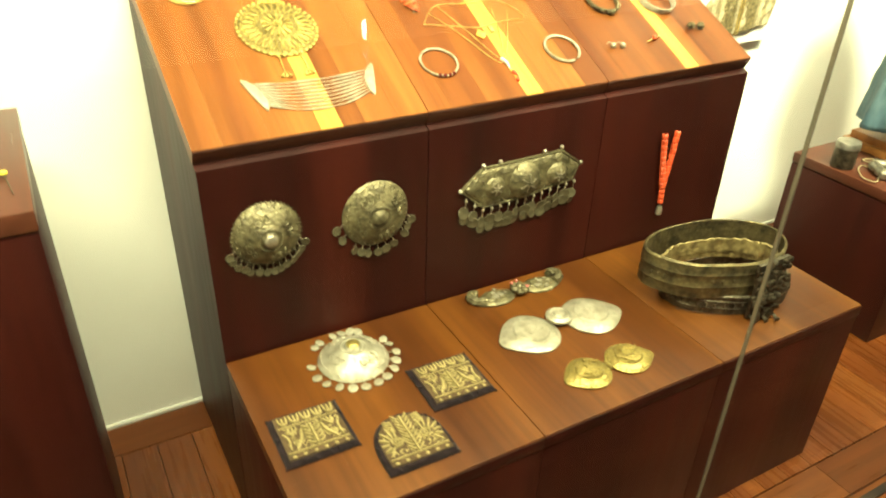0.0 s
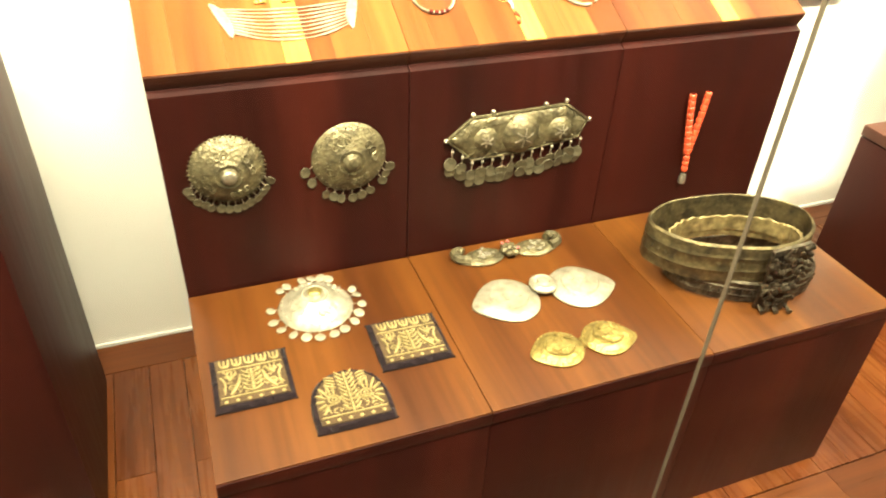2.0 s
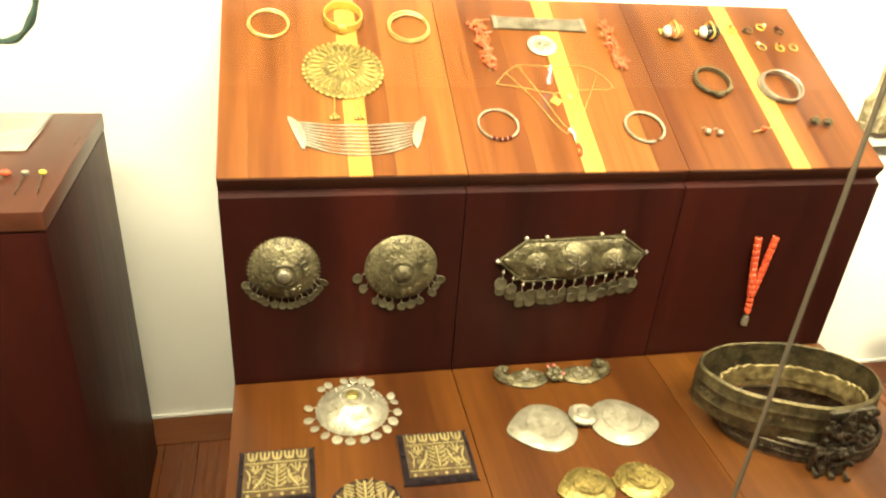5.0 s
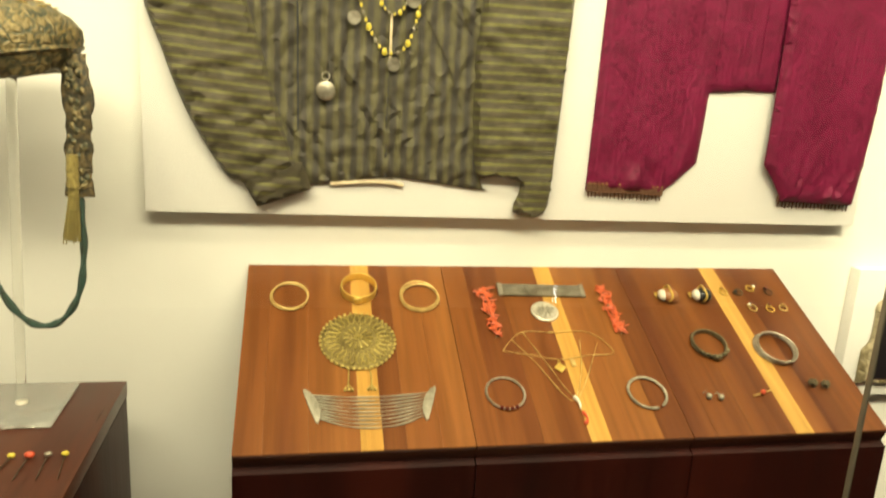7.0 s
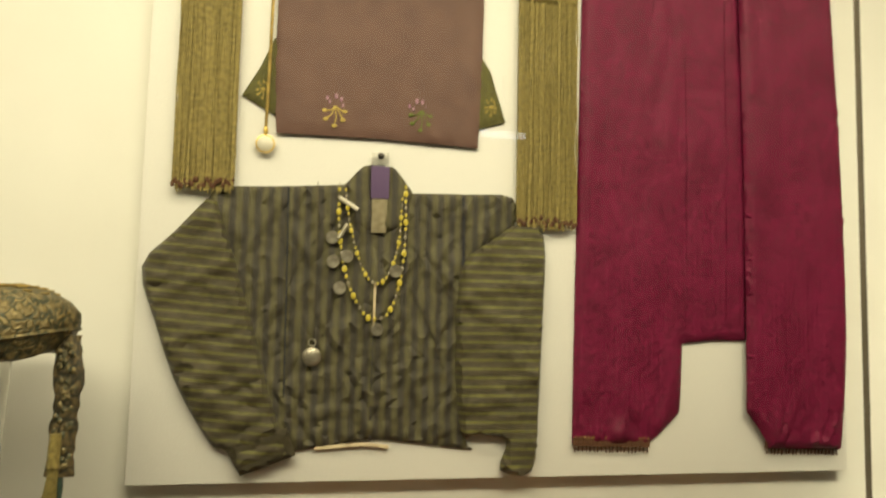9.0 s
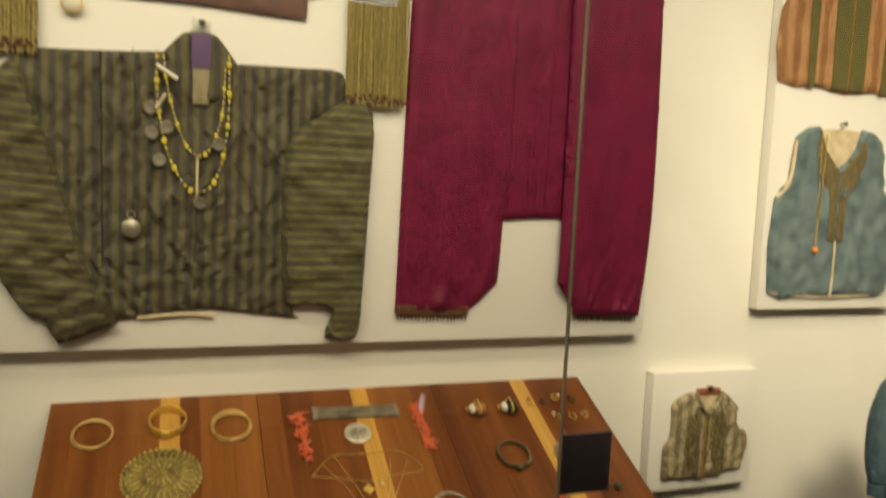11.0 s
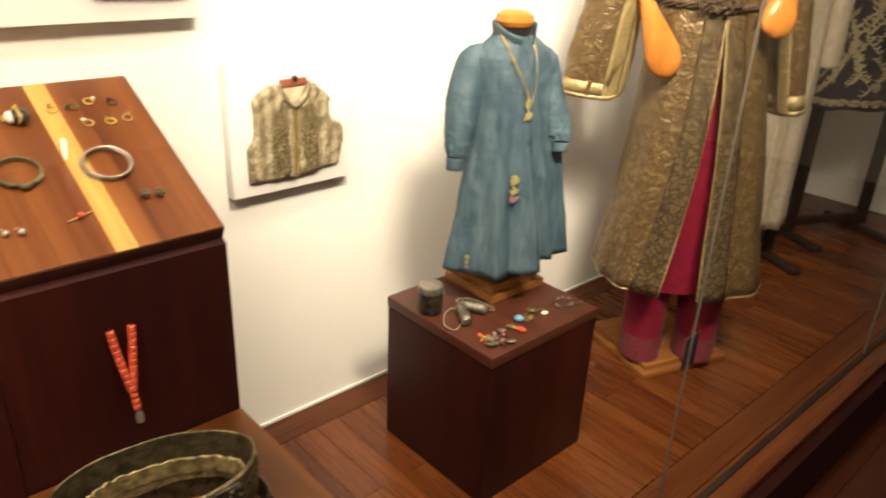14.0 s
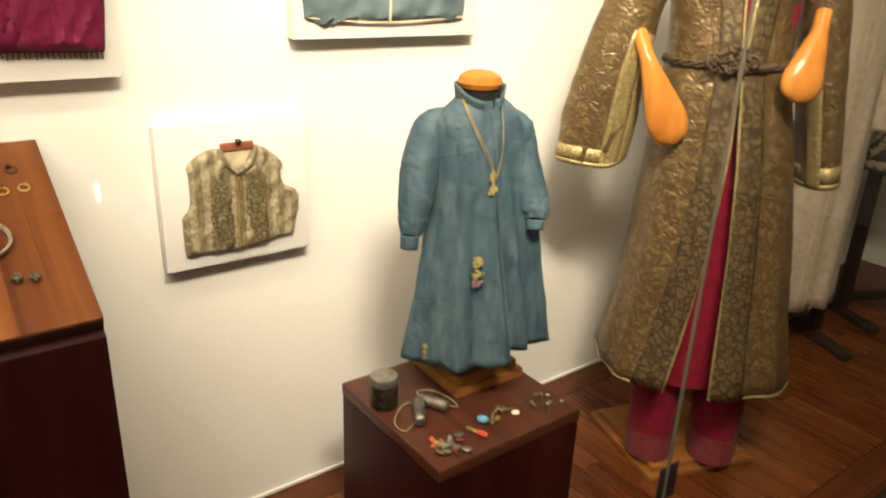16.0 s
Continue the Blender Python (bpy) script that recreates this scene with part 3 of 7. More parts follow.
# striped jacket pinned to the large board
jk = thing("striped_jacket", on_wall(1.45, 1.15), "olive and brown striped jacket pinned flat", "jacket")
body = smooth_line([(-0.292, 0.50), (-0.16, 0.507), (-0.05, 0.516)], 3)[:-1] + smooth_line([(-0.05, 0.516), (-0.008, 0.556), (0.04, 0.556), (0.083, 0.506)], 3)[:-1] \
    + smooth_line([(0.083, 0.506), (0.20, 0.51), (0.29, 0.508), (0.292, 0.445), (0.215, 0.385), (0.198, 0.20), (0.20, 0.03), (0.215, 0.006), (0.12, 0.016), (0.014, 0.026), (-0.08, 0.012), (-0.159, 0.010), (-0.185, 0.08), (-0.268, 0.37), (-0.305, 0.472)], 3)
F_BODY = ((60, 0.04, 0.008, 2), (122, 0.04, 0.008, 3), (92, 0.06, 0.005, 4), (35, 0.02, 0.0035, 9), (15, 0.04, 0.012, 10, 0.16))
part("front", cloth_panel(body, 0.010, F_BODY, 0.0085, seed=1), M_JBODY, jk)
slv = smooth_line([(-0.306, 0.475), (-0.36, 0.41), (-0.414, 0.343), (-0.385, 0.24), (-0.349, 0.142), (-0.31, 0.07), (-0.274, 0.018), (-0.25, 0.01), (-0.22, -0.033), (-0.17, -0.012), (-0.127, 0.002), (-0.15, 0.045), (-0.167, 0.082), (-0.21, 0.23), (-0.25, 0.36), (-0.285, 0.47)], 3)
part("sleeve", cloth_panel(slv, 0.020, ((25, 0.055, 0.011, 5), (-25, 0.06, 0.007, 6), (65, 0.03, 0.003, 7)), 0.009, seed=2), M_JSLEEVEL, jk, "sleeve with crosswise green lines", pose(0, 0, 0.007, 0, 0, 0))
slv = smooth_line([(0.29, 0.45), (0.356, 0.433), (0.355, 0.25), (0.348, 0.061), (0.336, -0.039), (0.272, -0.035), (0.284, 0.021), (0.23, 0.035), (0.190, 0.043), (0.176, 0.211), (0.184, 0.36), (0.235, 0.41)], 3)
part("sleeve", cloth_panel(slv, 0.020, ((5, 0.05, 0.006, 7), (-35, 0.06, 0.006, 8), (80, 0.03, 0.003, 9)), 0.009, seed=3), M_JSLEEVE, jk, "sleeve with crosswise green lines", pose(0, 0, 0.007))
for x0, z0, x1, z1 in ((-0.157, 0.507, -0.150, 0.1), (0.186, 0.503, 0.189, 0.36)):
    part("seam", tube([(x0, z0, 0.0125), ((x0 + x1) / 2, (z0 + z1) / 2, 0.0145), (x1, z1, 0.013)], 0.0016, 5), M_SEAM, jk)
part("placket", box(0.0045, 0.10, 0.004, 0.014, 0.275, 0.0145, 0.001), M_LINING, jk, "narrow pale front edging")
part("placket", box(0.0028, 0.19, 0.003, 0.011, 0.125, 0.0138, 0.001), M_JSLEEVE, jk, "narrow pale front edging")
part("neck_lining", box(0.036, 0.064, 0.004, 0.018, 0.522, 0.014, 0.001), M_LABEL, jk, "dark violet lining in the neck")
part("neck_lining", box(0.030, 0.070, 0.004, 0.018, 0.458, 0.0125, 0.001), M_OLDLINEN, jk, "pale lining in the neck")
bm = cloth_panel(smooth_line([(-0.05, 0.514), (-0.008, 0.556), (0.000, 0.50), (0.004, 0.43), (-0.03, 0.44)], 4), 0.010, (), 0.009, seed=4)
part("collar", bm, M_JBODY, jk, m=pose(0, 0, 0.009))
bm = cloth_panel(smooth_line([(0.083, 0.506), (0.040, 0.556), (0.034, 0.50), (0.030, 0.43), (0.07, 0.44)], 4), 0.010, (), 0.009, seed=5)
part("collar", bm, M_JBODY, jk, m=pose(0, 0, 0.009))
part("front_seam", tube([(0.0135, 0.262, 0.0135), (0.012, 0.14, 0.0145), (0.014, 0.024, 0.0125)], 0.0014, 5), M_SEAM, jk)
part("hem_lining", tube(smooth_line([(-0.09, 0.010, 0.004), (0.0, 0.017, 0.005), (0.05, 0.011, 0.004)], 5), 0.004, 5), M_LINING, jk)
part("cuff", cloth_panel([(-0.236, 0.020), (-0.244, 0.004), (-0.222, -0.034), (-0.172, -0.016), (-0.124, 0.002), (-0.142, 0.052), (-0.190, 0.040)], 0.010, ((30, 0.03, 0.004, 18),), 0.008, 0.006, seed=19), M_JCUFF, jk, "darker turned-back cuff", pose(0, 0, 0.019))
for pts in (((-0.062, 0.45), (-0.135, 0.36), (-0.150, 0.28)), ((0.085, 0.40), (0.140, 0.33), (0.185, 0.28)), ((0.075, 0.33), (0.12, 0.25), (0.155, 0.16))):
    part("dart_seam", tube(smooth_line([(x, y, 0.0128) for x, y in pts], 5), 0.0011, 4), M_JCUFF, jk)
part("hanging_tab", box(0.034, 0.034, 0.002, 0.018, 0.566, 0.006, 0.0008), M_CLEARPLASTIC, jk, "clear plastic hanging tab")
hook(1.468, 1.725)

# crimson trousers
tr = thing("crimson_trousers", on_wall(2.18, 1.14), "crimson silk trousers with braided ankle hems", "trousers")
F_TR = ((90, 0.09, 0.0035, 11), (90, 0.03, 0.0010, 13), (100, 0.045, 0.017, 15, 0.085), (70, 0.04, 0.015, 16, 0.075), (85, 0.02, 0.006, 18, 0.07))
CORNERS = [Vector(v) for v in ((-0.306, 0.022, 0), (-0.145, 0.018, 0), (-0.112, 0.044, 0), (-0.070, 0.085, 0), (-0.066, 0.150, 0), (-0.063, 0.228, 0), (0.010, 0.235, 0), (0.085, 0.236, 0))]
leg = smooth_line([(-0.29, 1.02), (-0.300, 0.458), (-0.306, 0.03)], 4)[:-1] + CORNERS + smooth_line([(0.088, 0.40), (0.09, 0.6), (0.075, 1.02)], 4)
part("leg", cloth_panel(leg, 0.012, F_TR, 0.009, 0.024, 0.0005, seed=6), M_CRIMSON, tr)
CORNERS = [Vector(v) for v in ((0.080, 0.238, 0), (0.080, 0.150, 0), (0.079, 0.088, 0), (0.104, 0.056, 0), (0.128, 0.020, 0), (0.130, 0.012, 0), (0.303, 0.008, 0))]
leg = smooth_line([(0.07, 1.02), (0.078, 0.6), (0.080, 0.30)], 4) + CORNERS + smooth_line([(0.305, 0.02), (0.322, 0.24), (0.318, 0.6), (0.30, 1.02)], 4)
part("leg", cloth_panel(leg, 0.014, F_TR, 0.009, 0.024, 0.0005, seed=7), M_CRIMSON, tr, m=pose(0, 0, 0.013))
for k, x in enumerate((-0.06, 0.035)):
    part("long_seam", tube([(x, 0.26 + 0.02 * k, 0.0125), (x + 0.004, 0.6, 0.0135), (x + 0.002, 1.0, 0.0125)], 0.0007, 4), M_CRIMSON, tr)
for x0, x1, z0, z1 in ((-0.306, -0.140, 0.022, 0.017), (0.128, 0.304, 0.011, 0.007)):
    bm = bmesh.new()
    n = 16
    for k in range(n):
        f = (k + 0.5) / n
        x, z = x0 + (x1 - x0) * f, z0 + (z1 - z0) * f
        box(0.0098, 0.016, 0.008, x, z + 0.006, 0.006, 0, bm)
    part("ankle_braid", bm, M_BROWNTRIM, tr, "brown braid with tiny tassels")
    bm = bmesh.new()
    for k in range(20):
        f = (k + 0.5) / 20
        x, z = x0 + (x1 - x0) * f, z0 + (z1 - z0) * f
        tube([(x, z - 0.002, 0.006), (x + random.uniform(-0.002, 0.002), z - 0.011 - random.random() * 0.004, 0.005)], 0.0016, 4, bm=bm)
    part("ankle_tassels", bm, M_BROWNTRIM, tr)
    bm = bmesh.new()
    for k in range(18):
        f = (k + 0.5) / 18
        ball(0.0024, (x0 + (x1 - x0) * f, z0 + (z1 - z0) * f + 0.016, 0.011), (1, 1, 0.6), bm, 1)
    part("ankle_beads", bm, M_GOLDTHREAD, tr)

part("waistband", box(0.585, 0.03, 0.016, 0.005, 1.012, 0.014, 0.004), M_CRIMSON, tr)

# fringed scarves, their ends hanging over the jacket's shoulders
for x0, x1, zb, sd in ((1.080, 1.192, 1.640, 1), (1.746, 1.874, 1.598, 2)):
    rnd = random.Random(sd)
    sc = thing("fringed_scarf", on_wall((x0 + x1) / 2, zb), "olive-gold silk scarf end with long fringe", "scarf", "fringed scarves")
    w = x1 - x0
    bm = bmesh.new()
    for k in range(64):
        x = -w / 2 + w * (k + 0.5) / 64
        zo = 0.012 + 0.008 * rnd.random()
        low = 0.012 * noise.noise(Vector((k * 0.2, sd, 0))) + rnd.uniform(-0.006, 0.006)
        pts = [(x + 0.003 * noise.noise(Vector((k, j * 0.5, sd))), low + (0.52 - low) * j / 9, zo + 0.003 * noise.noise(Vector((k * 3.1, j, 7)))) for j in range(10)]
        tube(pts, 0.00125 + 0.0007 * rnd.random(), 4, bm=bm)
    tagged(part("fringe", bm, M_FRINGE, sc), kind="stuff")
    part("scarf_cloth", cloth_panel([(-w / 2, 0.47), (w / 2, 0.47), (w / 2, 0.70), (-w / 2, 0.70)], 0.012, ((90, 0.03, 0.004, 71),), 0.012), M_FRINGE, sc, "folded silk above the fringe", pose(0, 0, 0.012))
    part("backing", box(w * 0.96, 0.50, 0.008, 0, 0.27, 0.006), M_FRINGE, sc)
    bm = bmesh.new()
    for k in range(26):
        ball(0.0042, (-w / 2 + w * (k + 0.5) / 26, 0.012 + rnd.uniform(-0.008, 0.008), 0.018), (1, 1.5, 1), bm, 1)
    part("fringe_knots", bm, M_BROWNTRIM, sc, "small dark knots at the fringe ends")

# mauve shirt above the jacket
sh = thing("mauve_shirt", on_wall(1.465, 1.757), "mauve brown silk shirt with embroidered flowers", "shirt")
part("front", cloth_panel([(-0.200, 0.002), (0.0, 0.004), (0.200, -0.002), (0.206, 0.17), (0.21, 0.5), (-0.205, 0.5), (-0.207, 0.13)], 0.008, ((90, 0.1, 0.003, 21),), 0.014, seed=8), M_MAUVE, sh, m=pose(0, 0, 0.004))
part("sleeve", cloth_panel([(-0.20, 0.035), (-0.267, 0.072), (-0.235, 0.13), (-0.21, 0.19), (-0.19, 0.19)], 0.008, (), 0.012, seed=9), M_OLIVE, sh, "embroidered sleeve end")
part("sleeve", cloth_panel([(0.195, 0.036), (0.258, 0.057), (0.225, 0.16), (0.205, 0.19), (0.19, 0.19)], 0.008, (), 0.012, seed=10), M_OLIVE, sh, "embroidered sleeve end")
flower(sh, -0.09, 0.055, 0.0135, 1.1, (M_PINKTHREAD, M_YELLOWTHREAD))
flower(sh, 0.08, 0.058, 0.0135, 1.1, (M_PINKTHREAD, M_GREENTHREAD), 0.4)
flower(sh, 0.225, 0.085, 0.0095, 0.6, (M_YELLOWTHREAD, M_YELLOWTHREAD))
flower(sh, -0.228, 0.085, 0.0095, 0.6, (M_YELLOWTHREAD, M_YELLOWTHREAD))

# baby waistcoat
bv = thing("baby_waistcoat", on_wall(2.72, 0.72), "tiny beige and olive brocade waistcoat with striped front", "waistcoat")
out = smooth_line([(-0.125, 0.002), (-0.01, -0.003), (0.122, 0.012)], 3)[:-1] + smooth_line([(0.122, 0.012), (0.138, 0.10), (0.103, 0.127), (0.095, 0.16), (0.098, 0.182), (0.04, 0.224), (0.0, 0.175), (-0.044, 0.224), (-0.103, 0.2), (-0.105, 0.165), (-0.107, 0.11), (-0.125, 0.085)], 3)
part("front", cloth_panel(out, 0.014, ((90, 0.03, 0.005, 31), (45, 0.04, 0.006, 32), (0, 0.03, 0.003, 33)), 0.007, 0.01, seed=11), M_VEST, bv)
for x0, x1 in ((-0.07, -0.018), (0.008, 0.060)):
    part("metal_panel", cloth_panel([(x0, 0.006), (x1, 0.006), (x1 - 0.004, 0.16), ((x0 + x1) / 2, 0.185), (x0 + 0.002, 0.17)], 0.007, ((90, 0.02, 0.003, 34),), 0.007, 0.005, seed=12), M_VESTPANEL, bv, "darker panel of metal embroidery", pose(0, 0, 0.010))
for x in (-0.012, -0.002):
    part("front_edge", tube([(x, 0.0, 0.017), (x, 0.09, 0.0185), (x + 0.001, 0.17, 0.017)], 0.0018, 5), M_GOLDTHREAD, bv)
part("neck_lining", cloth_panel(smooth_line([(-0.036, 0.222), (0.034, 0.222), (0.024, 0.195), (0.0, 0.176), (-0.022, 0.195)], 3), 0.005, (), 0.006, seed=13), M_LINING, bv, m=pose(0, 0, 0.002))
part("neck_band", box(0.072, 0.017, 0.008, -0.001, 0.226, 0.007, 0.003), cloth_mat("rust_neck_band", (0.30, 0.10, 0.05), (0.2, 0.06, 0.03)), bv, "rust-red neck band")
bm = tube(smooth_line([(-0.042, 0.225, 0.012), (-0.03, 0.195, 0.016), (-0.006, 0.172, 0.018)], 4), 0.006, 6)
tube(smooth_line([(0.040, 0.225, 0.012), (0.026, 0.195, 0.016), (-0.002, 0.172, 0.018)], 4), 0.006, 6, bm=bm)
part("collar", bm, M_VEST, bv)
hook(2.72, 0.957)

# two waistcoats on the tall board
ov = thing("orange_waistcoat", on_wall(3.09, 1.735), "orange striped waistcoat with olive front bands", "waistcoat")
out = [(-0.228, 0.012), (-0.1, 0.008), (0.0, -0.005), (0.1, 0.008), (0.228, 0.012), (0.232, 0.19), (0.19, 0.26), (0.185, 0.38), (0.17, 0.46), (0.07, 0.48), (0.0, 0.30), (-0.07, 0.48), (-0.17, 0.46), (-0.185, 0.38), (-0.19, 0.26), (-0.232, 0.19)]
part("front", cloth_panel(smooth_line(out, 2, True), 0.010, ((90, 0.05, 0.003, 41),), 0.013, seed=14), M_ORANGE, ov)
for x0, x1 in ((-0.055, -0.004), (0.004, 0.055), (-0.135, -0.115), (0.115, 0.135)):
    part("olive_band", cloth_panel([(x0, 0.004), (x1, 0.004), (x1 * 1.0, 0.32), (x0 * 1.1, 0.36)], 0.004, (), 0.012, 0.004, seed=15), M_OLIVE, ov, m=pose(0, 0, 0.009))
bm = tube(smooth_line([(-0.07, 0.47, 0.012), (-0.06, 0.37, 0.014), (0, 0.295, 0.015), (0.06, 0.37, 0.014), (0.07, 0.47, 0.012)], 6), 0.011, 6)
part("neck_edge", bm, M_OLIVE, ov)
part("neck_lining", cloth_panel(smooth_line([(-0.06, 0.46), (0.06, 0.46), (0.05, 0.37), (0, 0.31), (-0.05, 0.37)], 3), 0.004, (), 0.012, seed=16), M_LINING, ov)
part("neck_label", box(0.09, 0.05, 0.004, 0, 0.445, 0.006, 0.002), M_CRIMSON, ov, "crimson patch in the neck")
bl = thing("teal_waistcoat", on_wall(3.09, 1.19), "teal velvet waistcoat with gold-worked front edges", "waistcoat")
out = [(-0.205, 0.010), (-0.1, 0.004), (0.0, 0.0), (0.12, 0.004), (0.215, 0.008), (0.218, 0.18), (0.205, 0.26), (0.170, 0.30), (0.155, 0.42), (0.075, 0.452), (0.055, 0.40), (0.0, 0.345), (-0.055, 0.40), (-0.075, 0.452), (-0.150, 0.42), (-0.165, 0.30), (-0.205, 0.255)]
part("front", cloth_panel(smooth_line(out, 2, True), 0.013, ((90, 0.06, 0.006, 51), (30, 0.05, 0.005, 52)), 0.012, seed=17), M_TEAL, bl)
for s in (-1, 1):
    part("gold_edge", cloth_panel([(s * 0.003, 0.15), (s * 0.026, 0.15), (s * 0.030, 0.27), (s * 0.062, 0.31), (s * 0.088, 0.38), (s * 0.078, 0.44), (s * 0.058, 0.39), (s * 0.004, 0.335)][::s], 0.004, (), 0.008, 0.004, seed=18), M_VESTPANEL, bl, "panel of dull gold embroidery", pose(0, 0, 0.012))
part("neck_lining", cloth_panel(smooth_line([(-0.068, 0.445), (0.068, 0.445), (0.05, 0.39), (0, 0.35), (-0.05, 0.39)], 3), 0.004, (), 0.01, seed=19), M_LINING, bl)
part("pale_edging", tube(smooth_line([(-0.203, 0.26, 0.006), (-0.165, 0.305, 0.007), (-0.152, 0.41, 0.006)], 5), 0.005, 5), M_LINING, bl)
bm = tube(smooth_line([(-0.2, 0.01, 0.006), (-0.1, 0.002, 0.007), (0.0, -0.002, 0.007), (0.12, 0.002, 0.007), (0.212, 0.008, 0.006)], 5), 0.0025, 5)
part("pale_edging", bm, M_LINING, bl)
part("front_opening", tube([(0.0, 0.0, 0.014), (0.001, 0.06, 0.0155), (0.0, 0.15, 0.015)], 0.003, 5), M_LINING, bl)
hook(3.09, 1.652)
cd = thing("amber_pendant", on_wall(3.02, 1.315, 0.016), "thin gold cord with a round amber bead", "pendant")
bm = tube([(-0.006, 0.31, 0), (-0.003, 0.15, 0.001), (0.0, 0.012, 0)], 0.0014, 5)
tube([(0.010, 0.305, 0), (0.006, 0.15, 0.001), (0.002, 0.012, 0)], 0.0014, 5, bm=bm)
part("cord", bm, M_GOLDTHREAD, cd)
part("bead", ball(0.009, (0, 0, 0.002)), base_mat("amber", (0.65, 0.22, 0.03), 0.2)[0], cd)

# ---------------------------------------------------------------- child's robe on its stand
ROBE = pose(3.094, -0.372, 0.421, 0, 0, -22)


def fine(rows, per=5):
    out = []
    for a, b in zip(rows, rows[1:]):
        out += [tuple(p + (q - p) * j / per for p, q in zip(a, b)) for j in range(per)]
    return out + [rows[-1]]


def robe_line(z, edge, wl, wr, df, db):
    """One level of the open robe: from the upper front's edge round the back to the lower front tucked behind it."""
    low = max(0.0, 1 - z / 0.52)
    pts = [(edge, -df), (edge - 0.3 * (edge + wl), -df * 1.02), (edge - 0.62 * (edge + wl), -df * 0.93), (-0.86 * wl, -df * 0.58), (-wl, 0.0), (-0.62 * wl, db), (0.02, db * 1.08), (0.66 * wr, db), (wr, 0.0), (0.94 * wr, -0.30 * df), (0.5 * (wr + edge), -0.48 * df), (edge + 0.012, -0.62 * df), (edge - 0.03, -0.66 * df)]
    line = smooth_line(pts, 13)
    out = []
    n = len(line)
    for k, p in enumerate(line):
        f = k / (n - 1)
        wave = 0.014 * low * math.sin(f * 44 + 0.9) + 0.006 * low * math.sin(f * 79 + 2.0) if 0.02 < f < 0.98 else 0.0
        wave += 0.0045 * noise.noise(Vector((f * 16, z * 7, 1.7)))
        d = Vector((p.x, p.y * 1.5, 0)).normalized()
        rise = 0.016 * low * min(1.0, max(0.0, (f - 0.62) / 0.2))
        out.append(Vector((p.x + wave * d.x, p.y + wave * d.y, z + rise + 0.003 * noise.noise(Vector((f * 9, z * 5, 4))))))
    return out


cr = thing("child_robe", ROBE, "small blue silk robe with long sleeves on a stand", "robe")
lev = fine([(0.098, 0.072, 0.136, 0.180, 0.110, 0.085), (0.27, 0.051, 0.113, 0.152, 0.092, 0.070), (0.39, 0.036, 0.100, 0.136, 0.078, 0.060), (0.49, 0.028, 0.090, 0.116, 0.070, 0.055), (0.56, 0.022, 0.094, 0.106, 0.064, 0.052), (0.606, 0.016, 0.096, 0.094, 0.056, 0.050), (0.632, 0.014, 0.074, 0.072, 0.050, 0.047), (0.652, 0.013, 0.047, 0.046, 0.046, 0.044)], 11)
thick(part("body", crumple(loft([robe_line(*row) for row in lev], False), 0.0021, 0.030, 2.0, 0.25), M_ROBEBLUE, cr), 0.003)


def sleeve_of(pts, radii, seg=18, crease=0.05, seed=0, flat=1.0):
    rings, line = [], smooth_line(pts, 5 if seg < 30 else 14)
    n = len(line)
    for k, p in enumerate(line):
        t = (line[min(k + 1, n - 1)] - line[max(k - 1, 0)]).normalized()
        s = t.cross(Vector((0, 1, 0))).normalized()
        u = s.cross(t)
        f = k / (n - 1) * (len(radii) - 1)
        j = min(int(f), len(radii) - 2)
        r = radii[j] + (radii[j + 1] - radii[j]) * (f - j)
        rings.append([p + r * (1 + crease * math.sin(9 * k * 0.7 + 3 * q * math.tau / seg + seed) + crease * noise.noise(Vector((q, k * 0.8, seed)))) * (math.cos(q * math.tau / seg) * s + flat * math.sin(q * math.tau / seg) * u) for q in range(seg)])
    return rings


# sleeves: full at the elbow, gathered into narrow cuffs
SLEEVES = (([(-0.060, 0.004, 0.622), (-0.097, 0.0, 0.592), (-0.115, -0.010, 0.525), (-0.128, -0.022, 0.452), (-0.136, -0.032, 0.408), (-0.142, -0.038, 0.384)], [0.012, 0.034, 0.041, 0.036, 0.028, 0.018], (-0.144, -0.041, 0.356)),
           ([(0.058, 0.004, 0.622), (0.090, 0.004, 0.590), (0.106, 0.0, 0.525), (0.122, -0.015, 0.452), (0.128, -0.030, 0.420), (0.126, -0.040, 0.404)], [0.012, 0.028, 0.030, 0.034, 0.030, 0.020], (0.124, -0.046, 0.384)))
for k, (pts, radii, end) in enumerate(SLEEVES):
    rings_s = sleeve_of(pts, radii, seg=48, crease=0.008, seed=k, flat=0.85)
    nr = len(rings_s)
    for j, ring in enumerate(rings_s):
        g = max(0.0, (j / nr - 0.72) / 0.28)
        mid = sum(ring, Vector()) / len(ring)
        for q in range(len(ring)):
            ring[q] = mid + (ring[q] - mid) * (1 + 0.11 * g * math.sin(q * math.tau / 48 * 9))
    thick(part("sleeve", crumple(loft(rings_s), 0.0015, 0.022, k * 3.0, 0.9 - 1.8 * k), M_ROBEBLUE, cr))
    thick(part("cuff", loft(sleeve_of([pts[-1], end], [0.0185, 0.0175], crease=0.03)), M_ROBEBLUE, cr))
    part("shoulder_seam", tube([Vector((pts[1][0] * 0.80, -0.036 + 0.030 * math.cos(q), 0.560 + 0.058 * math.sin(q))) for q in (radians(18 * j) for j in range(10))], 0.0009, 4), M_SEAM, cr)
band = []
